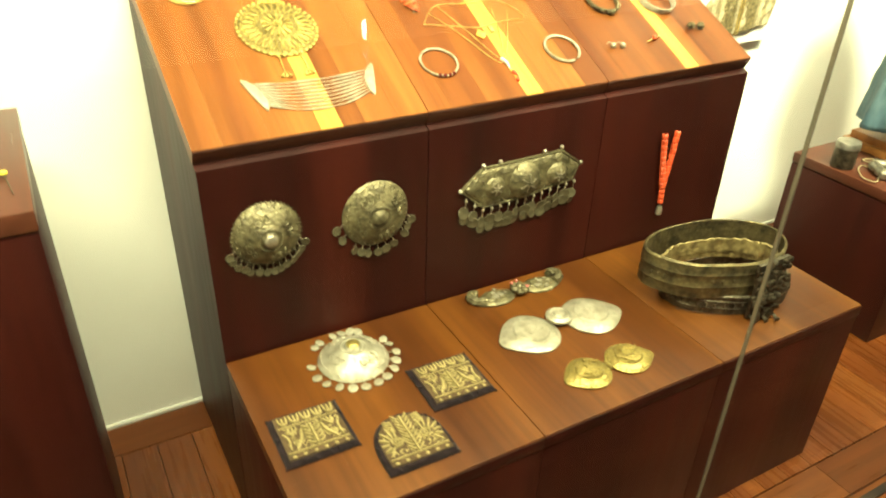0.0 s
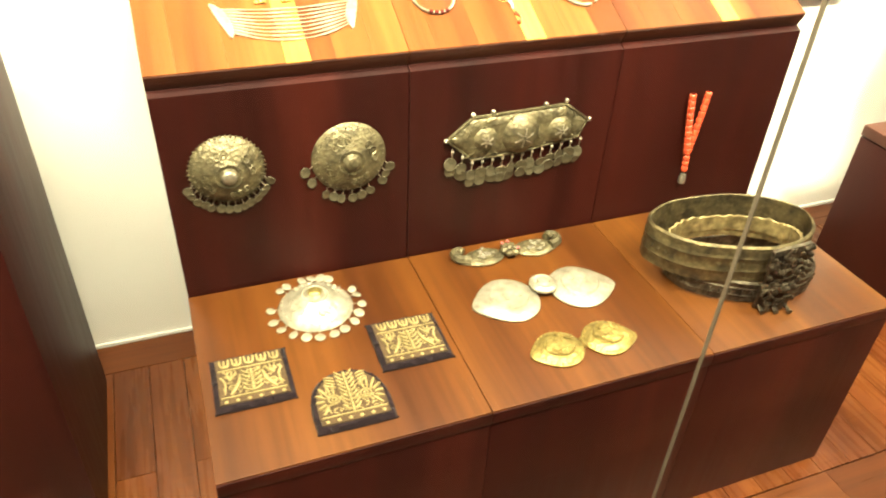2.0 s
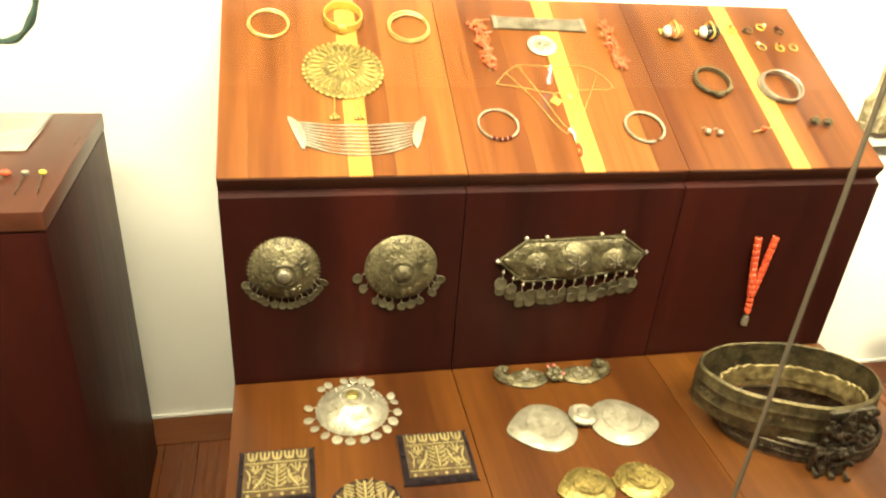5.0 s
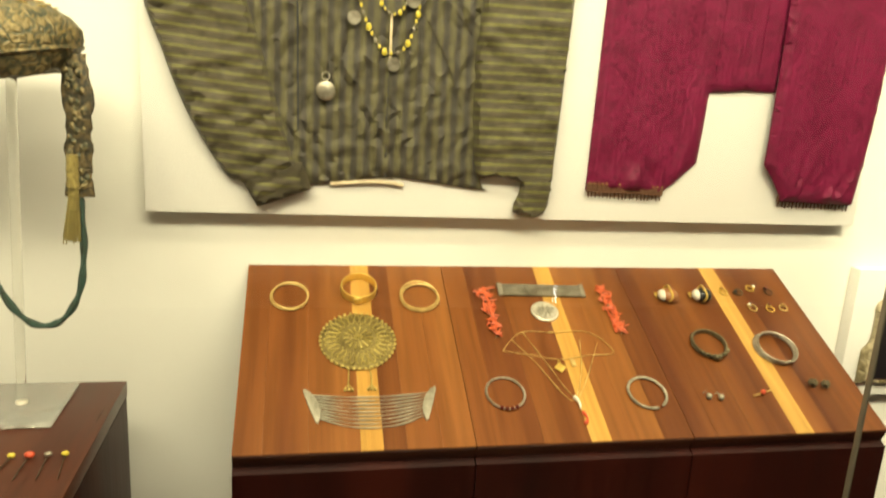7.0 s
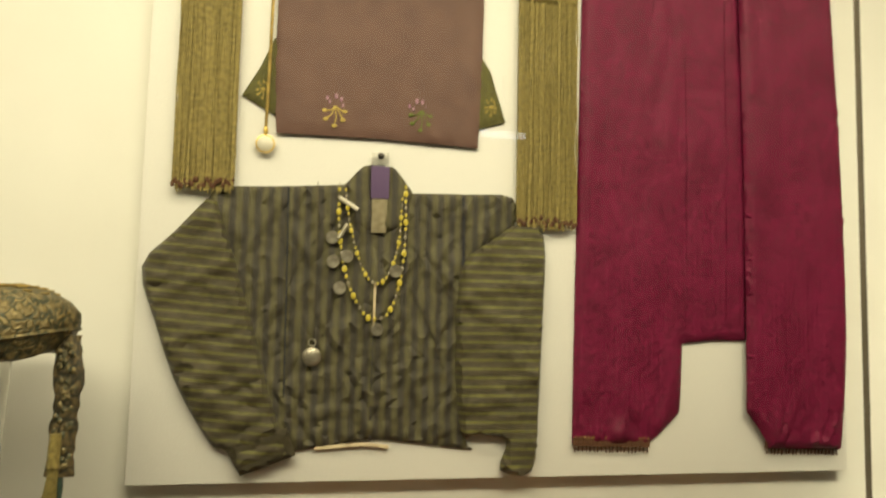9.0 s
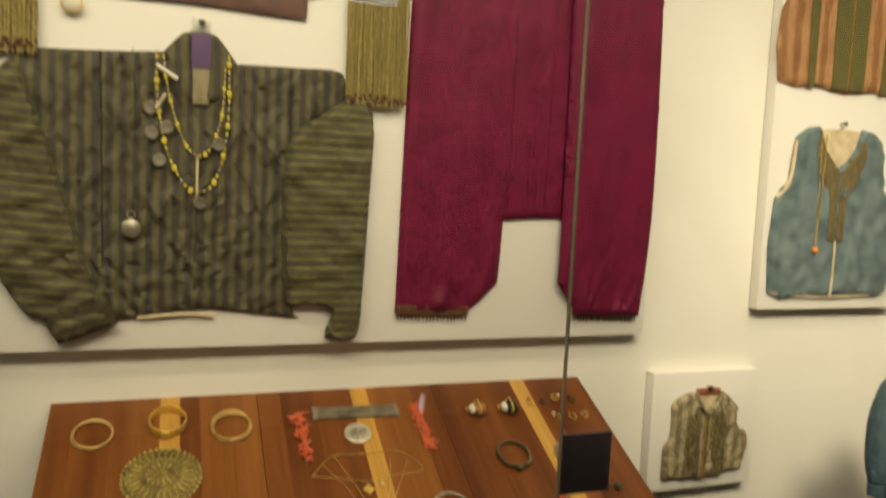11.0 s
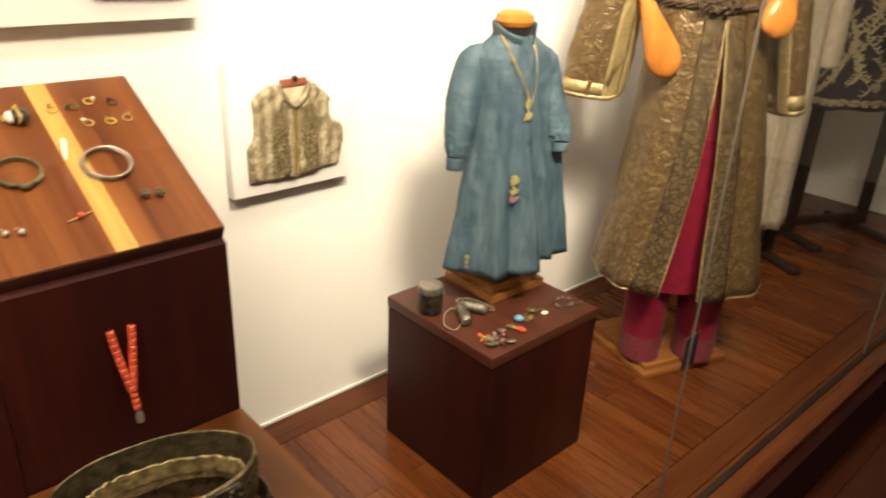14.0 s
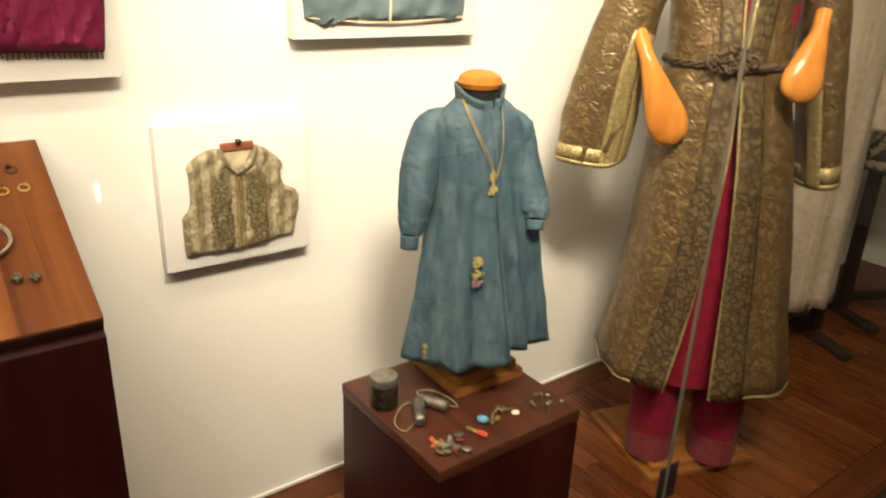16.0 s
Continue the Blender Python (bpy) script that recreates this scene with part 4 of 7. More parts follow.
for j in range(5):
    ring = []
    for k in range(49):
        a = radians(-44 + 308 * k / 48)
        front = max(0.0, -math.sin(a)) ** 2
        lean = 0.012 * front * j / 4 * (1 if k > 24 else 0.3)
        r = 0.046 + 0.004 * j / 4 + lean
        ring.append(Vector((r * math.cos(a), r * math.sin(a), 0.646 - 0.026 * front + 0.034 * j / 4)))
    band.append(ring)
thick(part("collar", crumple(loft(band, False), 0.0012, 0.02, 5.0), M_ROBEBLUE, cr, "stand collar with one flap leaning out"), 0.003)
part("front_seam", tube([Vector((row[1] - 0.006, -row[4] - 0.0035, row[0])) for row in lev[:-10]], 0.0008, 4), M_SEAM, cr)
M_DULLYELLOW = cloth_mat("dull_yellow_silk", (0.36, 0.30, 0.10), (0.20, 0.17, 0.06), 0.6, 300)
M_DULLPINK = cloth_mat("dull_pink_silk", (0.30, 0.15, 0.17), (0.18, 0.10, 0.13), 0.6, 300)
bm = tube(smooth_line([(-0.046, -0.012, 0.668), (-0.034, -0.060, 0.620), (-0.006, -0.076, 0.560), (0.016, -0.080, 0.512)], 7), 0.0009, 5)
tube(smooth_line([(-0.044, -0.02, 0.664), (-0.028, -0.062, 0.614), (0.002, -0.076, 0.555), (0.020, -0.080, 0.505)], 7), 0.0009, 5, bm=bm)
tube(smooth_line([(0.040, -0.012, 0.660), (0.034, -0.058, 0.605), (0.030, -0.074, 0.555), (0.019, -0.080, 0.508)], 7), 0.0009, 5, bm=bm)
part("neck_cord", bm, M_GOLDTHREAD, cr, "thin gold cords round the neck")
bm = bmesh.new()
rnd = random.Random(31)
for k in range(16):
    ball(rnd.uniform(0.0025, 0.0045), (0.012 + rnd.gauss(0, 0.005), -0.080, 0.522 - 0.045 * rnd.random()), (1, 0.4, 1.4), bm, 1)
part("pendant_cluster", bm, M_DULLYELLOW, cr, "cluster of yellow silk knots on the cords")
M_INNERBLUE = cloth_mat("dark_blue_lining", (0.030, 0.045, 0.065), (0.015, 0.02, 0.03), 0.8, 120)
for x, y, z, sc_, turn_z in ((-0.014, -0.096, 0.312, 1.3, -3), (-0.112, -0.074, 0.130, 0.75, -50)):
    place = pose(x, y, z, 84, 0, turn_z)
    rnd = random.Random(int(1000 * z))
    for mat, n, cy, rr, ring in ((M_DULLYELLOW, 30, 0.020, 0.0085, False), (M_DULLYELLOW, 18, 0.002, 0.006, False), (M_DULLPINK, 26, -0.012, 0.0095, False), (M_GREENTHREAD, 8, 0.004, 0.009, True)):
        bm = bmesh.new()
        for k in range(n):
            a = rnd.uniform(0, math.tau) if not ring else -math.pi * (k + 0.5) / n
            d = rr * (math.sqrt(rnd.random()) if not ring else 1.0)
            ball(0.0021 * sc_, place @ Vector((sc_ * d * math.cos(a), sc_ * (cy + d * math.sin(a)), 0.001)), (1, 0.45, 1), bm, 1)
        part("embroidery", bm, mat, cr, "small embroidered bouquet")

st = thing("robe_stand", ROBE, "varnished wooden stand inside the child's robe", "stand")
part("torso", lathe([(0.04, 0.44), (0.066, 0.47), (0.066, 0.56), (0.048, 0.61), (0.038, 0.63)], 32, sy=0.62), M_INNERBLUE, st, "dark blue cloth in the open neck")
part("neck", lathe([(0.037, 0.60), (0.037, 0.668), (0, 0.668)], 28), M_BLACKCLOTH, st, "black cloth-covered neck")
part("cap", lathe([(0.030, 0.667), (0.040, 0.672), (0.0445, 0.682), (0.041, 0.695), (0.026, 0.704), (0, 0.707)], 32), M_VARNISH, st, "glossy orange wooden cap")
part("post", lathe([(0.018, 0.045), (0.018, 0.62), (0, 0.62)], 16), M_VARNISH, st)
for name, w, z in (("base", 0.192, 0.0115), ("base_step", 0.166, 0.0335)):
    part(name, box(w, w * 0.95, 0.022, 0, 0, z, 0.003), M_BASEWOOD, st, m=pose(0.024, 0.052, 0, 0, 0, 20))

# ---------------------------------------------------------------- brocade robe on a wooden figure
FIG = pose(3.80, -0.44, 0.0, 0, 0, -40)
br = thing("brocade_robe", FIG, "long bronze brocade robe open in front, gold-edged", "robe")
lev = fine([(0.322, 0.258, 0.214, 0.040, -0.033, 0.034), (0.50, 0.226, 0.185, 0.037, -0.033, 0.026), (0.70, 0.201, 0.165, 0.032, -0.030, 0.022), (0.90, 0.176, 0.142, 0.020, -0.030, 0.016), (1.08, 0.152, 0.120, 0.002, -0.030, 0.010), (1.13, 0.138, 0.112, 0.0, -0.030, 0.008), (1.25, 0.146, 0.106, 0, -0.02, 0.008), (1.42, 0.172, 0.100, 0, -0.01, 0.006), (1.50, 0.145, 0.080, 0, 0, 0.004), (1.545, 0.075, 0.060, 0, 0, 0)], 6)
rings = []
for z, rx, ry, cx, cy, amp in lev:
    open_f = max(0.0, (1.11 - z) / 0.785)
    a0 = radians(-89.2 - 3.0 * open_f) if z < 1.12 else radians(-89 + 26 * (z - 1.12))
    a1 = radians(269.2 - 27.0 * open_f) if z < 1.12 else radians(269 - 26 * (z - 1.12))
    n = 120
    ring = []
    for k in range(n + 1):
        a = a0 + (a1 - a0) * k / n
        calm = min(1.0, k / 12, (n - k) / 12)
        w = calm * (amp * (math.sin(7 * a + 0.6) + 0.6 * math.sin(12 * a)) + 0.3 * amp * noise.noise(Vector((a * 3, z * 4, 3))))
        back = max(0.0, min(1.0, (math.sin(a) + 0.05) / 0.25)) * max(0.0, 1 - (z - 0.322) / 0.25)
        ring.append(Vector((cx + rx * (1 + w) * math.cos(a), cy + ry * (1 + w) * math.sin(a), z + 0.012 * back)))
    rings.append(ring)
thick(part("body", crumple(loft(rings, False), 0.0026, 0.06, 4.0, 0.1), M_BROCADE, br), 0.004)
for side in (0, -1):
    line = [Vector((r[side].x * 1.004, r[side].y * 1.01 - 0.003, r[side].z)) for r in rings]
    band = []
    for r in rings:
        idx = range(0, 8) if side == 0 else range(len(r) - 8, len(r))
        band.append([Vector((r[q].x * 1.012, r[q].y * 1.02 - 0.003, r[q].z)) for q in idx])
    thick(part("front_band", loft(band, False), M_ROBEBAND, br, "darker embroidered front band"), 0.002)
    part("gold_edge", tube(line, lambda g: 0.0032 + 0.0008 * math.sin(g * 700), 6), M_GOLDBRAID, br, "narrow gold edging")
part("gold_edge", tube([Vector((v.x * 1.004, v.y * 1.004, v.z)) for v in rings[0]], 0.0032, 6), M_GOLDBRAID, br, "narrow gold edging")
for turn, r in ((0.0, 0.0040), (2.1, 0.0036), (4.2, 0.0034)):
    bm = tube([((0.146 + 0.004 * math.cos(turn + 9 * a)) * math.cos(a), -0.030 + (0.119 + 0.004 * math.cos(turn + 9 * a)) * math.sin(a), 1.125 + 0.006 * math.sin(turn + 9 * a)) for a in (k * math.tau / 90 for k in range(90))], r, 6, True)
    part("sash", bm, M_SASH, br, "twisted brown sash")
bm = bmesh.new()
rnd = random.Random(12)
for k in range(26):
    a, d = rnd.uniform(0, math.tau), 0.034 * math.sqrt(rnd.random())
    c = Vector((-0.030 + 1.5 * d * math.cos(a), -0.162 - 0.012 * rnd.random(), 1.135 + d * math.sin(a)))
    r = rnd.uniform(0.007, 0.013)
    ph = rnd.uniform(0, 6)
    tube([c + Vector((r * math.cos(ph + q), 0.4 * r * math.sin(2 * q), r * math.sin(ph + q))) for q in (j * 0.75 for j in range(8))], 0.0042, 5, bm=bm)
tube(smooth_line([(-0.03, -0.165, 1.13), (0.03, -0.158, 1.125), (0.075, -0.135, 1.13)], 4), 0.008, 6, bm=bm)
part("sash_knot", bm, M_SASH, br, "crumpled knot of the sash")
for s in (-1, 1):
    # wide sleeve: narrow at the shoulder, open and hanging from the elbow
    if s < 0:
        pts = [(-0.13, 0.0, 1.47), (-0.195, -0.015, 1.35), (-0.238, -0.035, 1.24), (-0.272, -0.042, 1.10), (-0.290, -0.045, 0.97), (-0.300, -0.045, 0.862)]
        rr = [(0.060, 0.062), (0.062, 0.060), (0.066, 0.056), (0.076, 0.050), (0.088, 0.044), (0.084, 0.040)]
    else:
        pts = [(0.13, 0.0, 1.47), (0.185, 0.0, 1.35), (0.216, 0.0, 1.24), (0.242, 0.006, 1.10), (0.268, 0.014, 0.96), (0.292, 0.02, 0.830)]
        rr = [(0.060, 0.065), (0.056, 0.065), (0.053, 0.070), (0.050, 0.076), (0.048, 0.082), (0.046, 0.084)]
    line = smooth_line(pts, 6)
    rings_s = []
    for k, p in enumerate(line):
        f = k / (len(line) - 1) * 5
        j = min(int(f), 4)
        ra = rr[j][0] + (rr[j + 1][0] - rr[j][0]) * (f - j)
        rb = rr[j][1] + (rr[j + 1][1] - rr[j][1]) * (f - j)
        t = (line[min(k + 1, len(line) - 1)] - line[max(k - 1, 0)]).normalized()
        side_v = Vector((t.z, 0, -t.x)).normalized()
        lift = 0.030 * max(0.0, (k - 18) / 12)
        rings_s.append([p + ra * (1 + 0.02 * math.sin(3 * q + k)) * math.cos(q * math.tau / 40) * side_v + Vector((0, rb * math.sin(q * math.tau / 40), lift * max(0.0, -s * -math.cos(q * math.tau / 40)) ** 3 if s < 0 else 0)) for q in range(40)])
    thick(part("sleeve", crumple(loft(rings_s), 0.002, 0.05, 8.0 + s), M_BROCADE, br), 0.004)
    for g0, g1, grow, mat, lab in ((-2, None, 1.035, M_GOLDBRAID, "broad gold braid at the sleeve mouth"), (-4, -1, 1.028, M_GOLDBRAID, "figured band above the gold braid")):
        band = [[c + (v - c) * grow for v in r] for r, c in zip(rings_s[g0:g1], line[g0:g1])]
        thick(part("sleeve_band", loft(band), mat, br, lab), 0.003)
    for lo_q, hi_q, grow, mat in (((20, 26, 1.04, M_GOLDBRAID), (25, 30, 1.03, M_GOLDBRAID)) if s < 0 else ((33, 38, 1.04, M_GOLDBRAID),)):
        inner = [[c + (v - c) * grow for v in r[lo_q:hi_q]] for r, c in zip(rings_s[-17:], line[-17:])]
        thick(part("sleeve_band", loft(inner, False), mat, br, "gold braid along the slit sleeve"), 0.003)

ug = thing("crimson_underrobe", FIG, "crimson silk underrobe and loose trousers", "robe")
lev = fine([(0.30, 0.165, 0.135, 0.03), (0.6, 0.155, 0.122, 0.02), (1.08, 0.120, 0.095, 0.01), (1.3, 0.13, 0.085, 0.0), (1.52, 0.07, 0.05, 0.0)], 4)
part("body", loft([[Vector((0.02 + rx * (1 + amp * math.sin(7 * q * math.tau / 60)) * math.cos(q * math.tau / 60), -0.03 + ry * math.sin(q * math.tau / 60), z)) for q in range(60)] for z, rx, ry, amp in lev]), M_REDSILK, ug)
M_ANKLE = cloth_mat("crimson_gold_ankle", (0.20, 0.050, 0.045), (0.13, 0.010, 0.034), 0.6, 160)
for x in (-0.045, 0.130):
    pts = [(x, -0.05, 0.5), (x, -0.06, 0.25), (x, -0.07, 0.12), (x, -0.07, 0.039)]
    part("trouser_leg", loft(sleeve_of(pts, [0.075, 0.070, 0.064, 0.060], seed=x, crease=0.03)), M_REDSILK, ug)
    part("ankle_band", loft(sleeve_of([(x, -0.07, 0.125), (x, -0.07, 0.038)], [0.068, 0.064], crease=0.02)), M_ANKLE, ug, "ankle band with gold thread")

bm = lathe([(0.0, 0.039), (0.045, 0.039), (0.045, 0.25), (0.05, 0.6), (0.08, 1.0), (0.10, 1.12), (0.11, 1.3), (0.12, 1.42), (0.06, 1.52), (0.05, 1.60), (0.06, 1.615), (0.04, 1.64), (0.0, 1.645)], 32, sy=0.7)
for arm in (((-0.226, -0.075, 1.19), (-0.200, -0.110, 1.12), (-0.162, -0.134, 1.03), (-0.124, -0.143, 0.945)), ((0.168, -0.11, 1.25), (0.155, -0.135, 1.20), (0.134, -0.162, 1.13), (0.116, -0.180, 1.060))):
    rings_s = []
    line = smooth_line(arm, 8)
    for k, p in enumerate(line):
        f = k / (len(line) - 1)
        w = 0.018 + 0.029 * min(1.0, max(0.0, f - 0.3) / 0.45)
        h = 0.018 + 0.006 * f
        if f > 0.78:
            g = math.sqrt(max(0.03, 1 - ((f - 0.78) / 0.225) ** 2))
            w, h = w * g, h * max(0.4, g)
        t = (line[min(k + 1, len(line) - 1)] - line[max(k - 1, 0)]).normalized()
        sv = t.cross(Vector((0, 1, 0))).normalized()
        uv = sv.cross(t)
        rings_s.append([bm.verts.new(p + w * math.cos(q * math.tau / 20) * sv + h * math.sin(q * math.tau / 20) * uv) for q in range(20)])
    for r1, r2 in zip(rings_s, rings_s[1:]):
        for q in range(20):
            bm.faces.new((r1[q], r1[(q + 1) % 20], r2[(q + 1) % 20], r2[q]))
    bm.faces.new(rings_s[0])
    bm.faces.new(rings_s[-1])
single("wooden_figure", bm, M_VARNISH, FIG, "glossy orange-varnished wooden display figure inside the robe", "mannequin")
ped = thing("figure_base", pose(3.855, -0.435, 0, 0, 0, -18), "square two-stepped wooden base under the robed figure", "base")
part("lower_step", box(0.345, 0.335, 0.018, 0, 0, 0.010, 0.003), M_BASEWOOD, ped)
part("upper_step", box(0.305, 0.295, 0.018, 0, 0, 0.028, 0.003), M_BASEWOOD, ped)


# ---------------------------------------------------------------- garments on racks at the far end
def garment_rack(m, h, label):
    """A floor rack: two posts on long feet, a low rail and a top rail."""
    t = thing("garment_rack", m, label, "rack", "garment racks")
    for s in (-1, 1):
        part("post", box(0.040, 0.040, h, s * 0.21, 0, h / 2 + 0.038, 0.004), M_DARKSTAND, t)
        bm = box(0.050, 0.40, 0.042, s * 0.21, 0, 0.0215, 0.012)
        for v in bm.verts:
            v.co.z -= 0.014 * (abs(v.co.y) / 0.2) ** 2 * (v.co.z > 0.02)
        part("foot", bm, M_DARKSTAND, t)
    part("low_rail", box(0.38, 0.030, 0.036, 0, 0, 0.075, 0.004), M_DARKSTAND, t)
    part("top_rail", box(0.46, 0.030, 0.030, 0, 0, h + 0.04, 0.004), M_DARKSTAND, t)
    return t


garment_rack(pose(4.71, -0.24, 0, 0, 0, -25), 1.5, "dark wooden floor rack carrying the ivory robe")
garment_rack(pose(5.41, -0.37, 0, 0, 0, -25), 1.5, "dark wooden floor rack carrying the floral robe")


def hanging_robe(name, m, rows, mat, sleeve, label, seed):
    t = thing(name, m, label, "robe")
    rr = []
    for z, rx, ry, amp in fine(rows, 8):
        rr.append([Vector((rx * (1 + amp * math.sin(6 * q * math.tau / 96 + seed)) * math.cos(q * math.tau / 96), ry * (1 + 2 * amp * math.sin(7 * q * math.tau / 96 + 2 * seed) + amp * math.sin(11 * q * math.tau / 96)) * math.sin(q * math.tau / 96), z + 0.006 * math.sin(q * 0.5 + seed) * (z < rows[0][0] + 0.01))) for q in range(96)])
    thick(part("body", crumple(loft(rr), 0.003, 0.05, seed), mat, t), 0.003)
    for s in (-1, 1):
        thick(part("sleeve", crumple(loft(sleeve_of([(s * rows[-2][1] * 0.9, 0, rows[-1][0] - 0.06), (s * sleeve[0] * 0.92, -0.02, (rows[-1][0] + sleeve[1]) / 2), (s * sleeve[0], -0.03, sleeve[1])], [0.06, 0.055, sleeve[2]], seg=32, seed=seed, crease=0.02, flat=0.7)), 0.003, 0.04, seed + s), mat, t), 0.003)
    if name == "floral_robe":
        # sprays of leaves in pale thread: curling stems with paired leaflets, and a scrolled hem
        rnd = random.Random(5)
        flat_r = [r_ for r_ in rr if r_[0].z < 1.5]

        def on_robe(q, z):
            q *= 1.5
            a = min(range(len(flat_r)), key=lambda k: abs(flat_r[k][0].z - z))
            lo, hi = flat_r[max(a - 1, 0)], flat_r[min(a + 1, len(flat_r) - 1)]
            f = (z - lo[0].z) / max(1e-6, hi[0].z - lo[0].z)
            v = lo[int(q) % 96].lerp(lo[(int(q) + 1) % 96], q % 1).lerp(hi[int(q) % 96].lerp(hi[(int(q) + 1) % 96], q % 1), f)
            return Vector((v.x * 1.02, v.y * 1.04, v.z))
        for q0 in range(0, 64, 2):
            bm = bmesh.new()
            for z0 in (0.68, 0.86, 1.04, 1.22):
                stem, ph, qc, bend = [], rnd.uniform(0, 6), q0 + rnd.uniform(-1.2, 1.2), rnd.uniform(0.22, 0.45)
                z0 += rnd.uniform(-0.02, 0.05)
                for j in range(13):
                    stem.append(on_robe(qc + 1.7 * math.sin(j * bend + ph), z0 + 0.014 * j))
                tube(stem, 0.0020, 4, bm=bm)
                for j in range(1, 13):
                    for sd in (-1, 1):
                        p_ = on_robe(qc + 1.7 * math.sin(j * bend + ph) + sd * rnd.uniform(0.5, 1.2), z0 + 0.014 * j + rnd.uniform(0.0, 0.024))
                        tube([stem[j], stem[j].lerp(p_, 0.5), p_], lambda g: 0.0012 + 0.0044 * math.sin(math.pi * min(1.0, g + 0.12)), 4, bm=bm)
            for j in range(2):
                c_, zc = q0 + 1.5 * j, 0.652
                tube([on_robe(c_ + 0.8 * math.cos(w) * (1 - w / 9), zc + 0.018 * math.sin(w) * (1 - w / 9)) for w in (k * 0.6 for k in range(13))], 0.0034, 4, bm=bm)
            part("leaf_spray", bm, M_PALETHREAD, t, "raised leaf spray in pale thread")
    else:
        for dx in (-0.03, 0.0, 0.03):
            part("drawn_thread_line", tube([(dx, min(v.y for v in r) * 1.03, r[0].z) for r in rr[:-8]], lambda g: 0.0012 + 0.0008 * math.sin(g * 400), 4), M_LINING, t, "line of pale stitching")
    return t


hanging_robe("ivory_robe", pose(4.675, -0.325, 0, 0, 0, -25), [(0.20, 0.165, 0.060, 0.05), (0.6, 0.155, 0.058, 0.04), (1.1, 0.150, 0.060, 0.02), (1.45, 0.16, 0.055, 0), (1.53, 0.05, 0.04, 0)], M_WHITECLOTH, (0.168, 0.85, 0.040), "long ivory cotton robe with white embroidery", 1.0)
hanging_robe("floral_robe", pose(5.464, -0.395, 0, 0, 0, -25), [(0.62, 0.325, 0.115, 0.04), (0.9, 0.28, 0.105, 0.03), (1.2, 0.215, 0.095, 0.02), (1.45, 0.19, 0.08, 0), (1.53, 0.05, 0.04, 0)], M_FLORAL, (0.36, 0.95, 0.06), "dark velvet robe embroidered with pale leaf sprays", 2.0)

# ---------------------------------------------------------------- jewellery
M_GOLD = metal_mat("gold", (0.84, 0.60, 0.14), (0.58, 0.39, 0.08), 0.32, 0.15, 300, 0.5)
M_ROSEGOLD = metal_mat("pale_gold", (0.74, 0.55, 0.20), (0.48, 0.34, 0.11), 0.34, 0.15, 300, 0.5)
M_FILIGREE = metal_mat("gilt_filigree", (0.62, 0.49, 0.14), (0.34, 0.26, 0.07), 0.40, 0.5, 420, 0.5)
# gilt with the shade between the filigree loops put into its colour
M_SHADEDGILT = metal_mat("shaded_gilt_ground", (0.33, 0.26, 0.085), (0.18, 0.135, 0.042), 0.5, 0.7, 420, 0.8)
M_SILVER = metal_mat("old_silver", (0.56, 0.52, 0.42), (0.28, 0.25, 0.19), 0.36, 0.35, 300, 0.78)
M_BRIGHT = metal_mat("worn_bright_silver", (0.46, 0.43, 0.34), (0.26, 0.24, 0.18), 0.46, 0.4, 150, 0.55)
M_PALESILVER = metal_mat("pale_silver_chain", (0.62, 0.58, 0.46), (0.40, 0.37, 0.28), 0.42, 0.3, 300, 0.5)
M_TARNISH = metal_mat("tarnished_silver", (0.215, 0.188, 0.105), (0.088, 0.075, 0.042), 0.45, 0.8, 170, 0.55)
M_COIN = metal_mat("dull_coin_silver", (0.145, 0.128, 0.078), (0.075, 0.065, 0.040), 0.5, 0.4, 300, 0.6)
M_DARKSILVER = metal_mat("blackened_silver", (0.16, 0.14, 0.10), (0.045, 0.039, 0.030), 0.44, 0.8, 160, 0.9)
M_GILT = metal_mat("worn_gilding", (0.47, 0.38, 0.125), (0.25, 0.195, 0.06), 0.40, 0.7, 150, 0.7)
M_CORAL, _n, _p = base_mat("coral", (0.62, 0.085, 0.022), 0.38)
_f = noise_tex(M_CORAL, 120, 3)
link(M_CORAL, ramp(_n, [(0.3, (0.44, 0.045, 0.014)), (0.7, (0.62, 0.095, 0.032))], _f, M_CORAL), _p.inputs["Base Color"])
M_TWIG, _, _ = base_mat("branch_coral", (0.58, 0.105, 0.030), 0.45)
M_VELVET = cloth_mat("black_velvet", (0.012, 0.007, 0.010), (0.006, 0.004, 0.005), 0.95, 90, 0.3)
M_FELT = cloth_mat("brown_velvet", (0.075, 0.048, 0.024), (0.045, 0.029, 0.015), 0.95, 90, 0.5)
M_COUCH = metal_mat("couched_gold_thread", (0.40, 0.33, 0.145), (0.25, 0.20, 0.08), 0.5, 0.4, 900, 0.4)
M_WHITE, _, _ = base_mat("white_shell", (0.62, 0.58, 0.48), 0.3)
M_GARNET, _, _ = base_mat("garnet", (0.10, 0.015, 0.015), 0.12)
M_ONYX, _, _ = base_mat("dark_stone", (0.015, 0.015, 0.014), 0.1)
M_HORN, _, _ = base_mat("amber_brown_stone", (0.30, 0.13, 0.05), 0.15)
M_TURQ, _, _ = base_mat("turquoise", (0.09, 0.27, 0.42), 0.35)
M_YBEAD, _, _ = base_mat("yellow_bead", (0.56, 0.46, 0.05), 0.35)
M_CORD = cloth_mat("grey_cord", (0.30, 0.25, 0.15), (0.16, 0.13, 0.08), 0.9, 200)


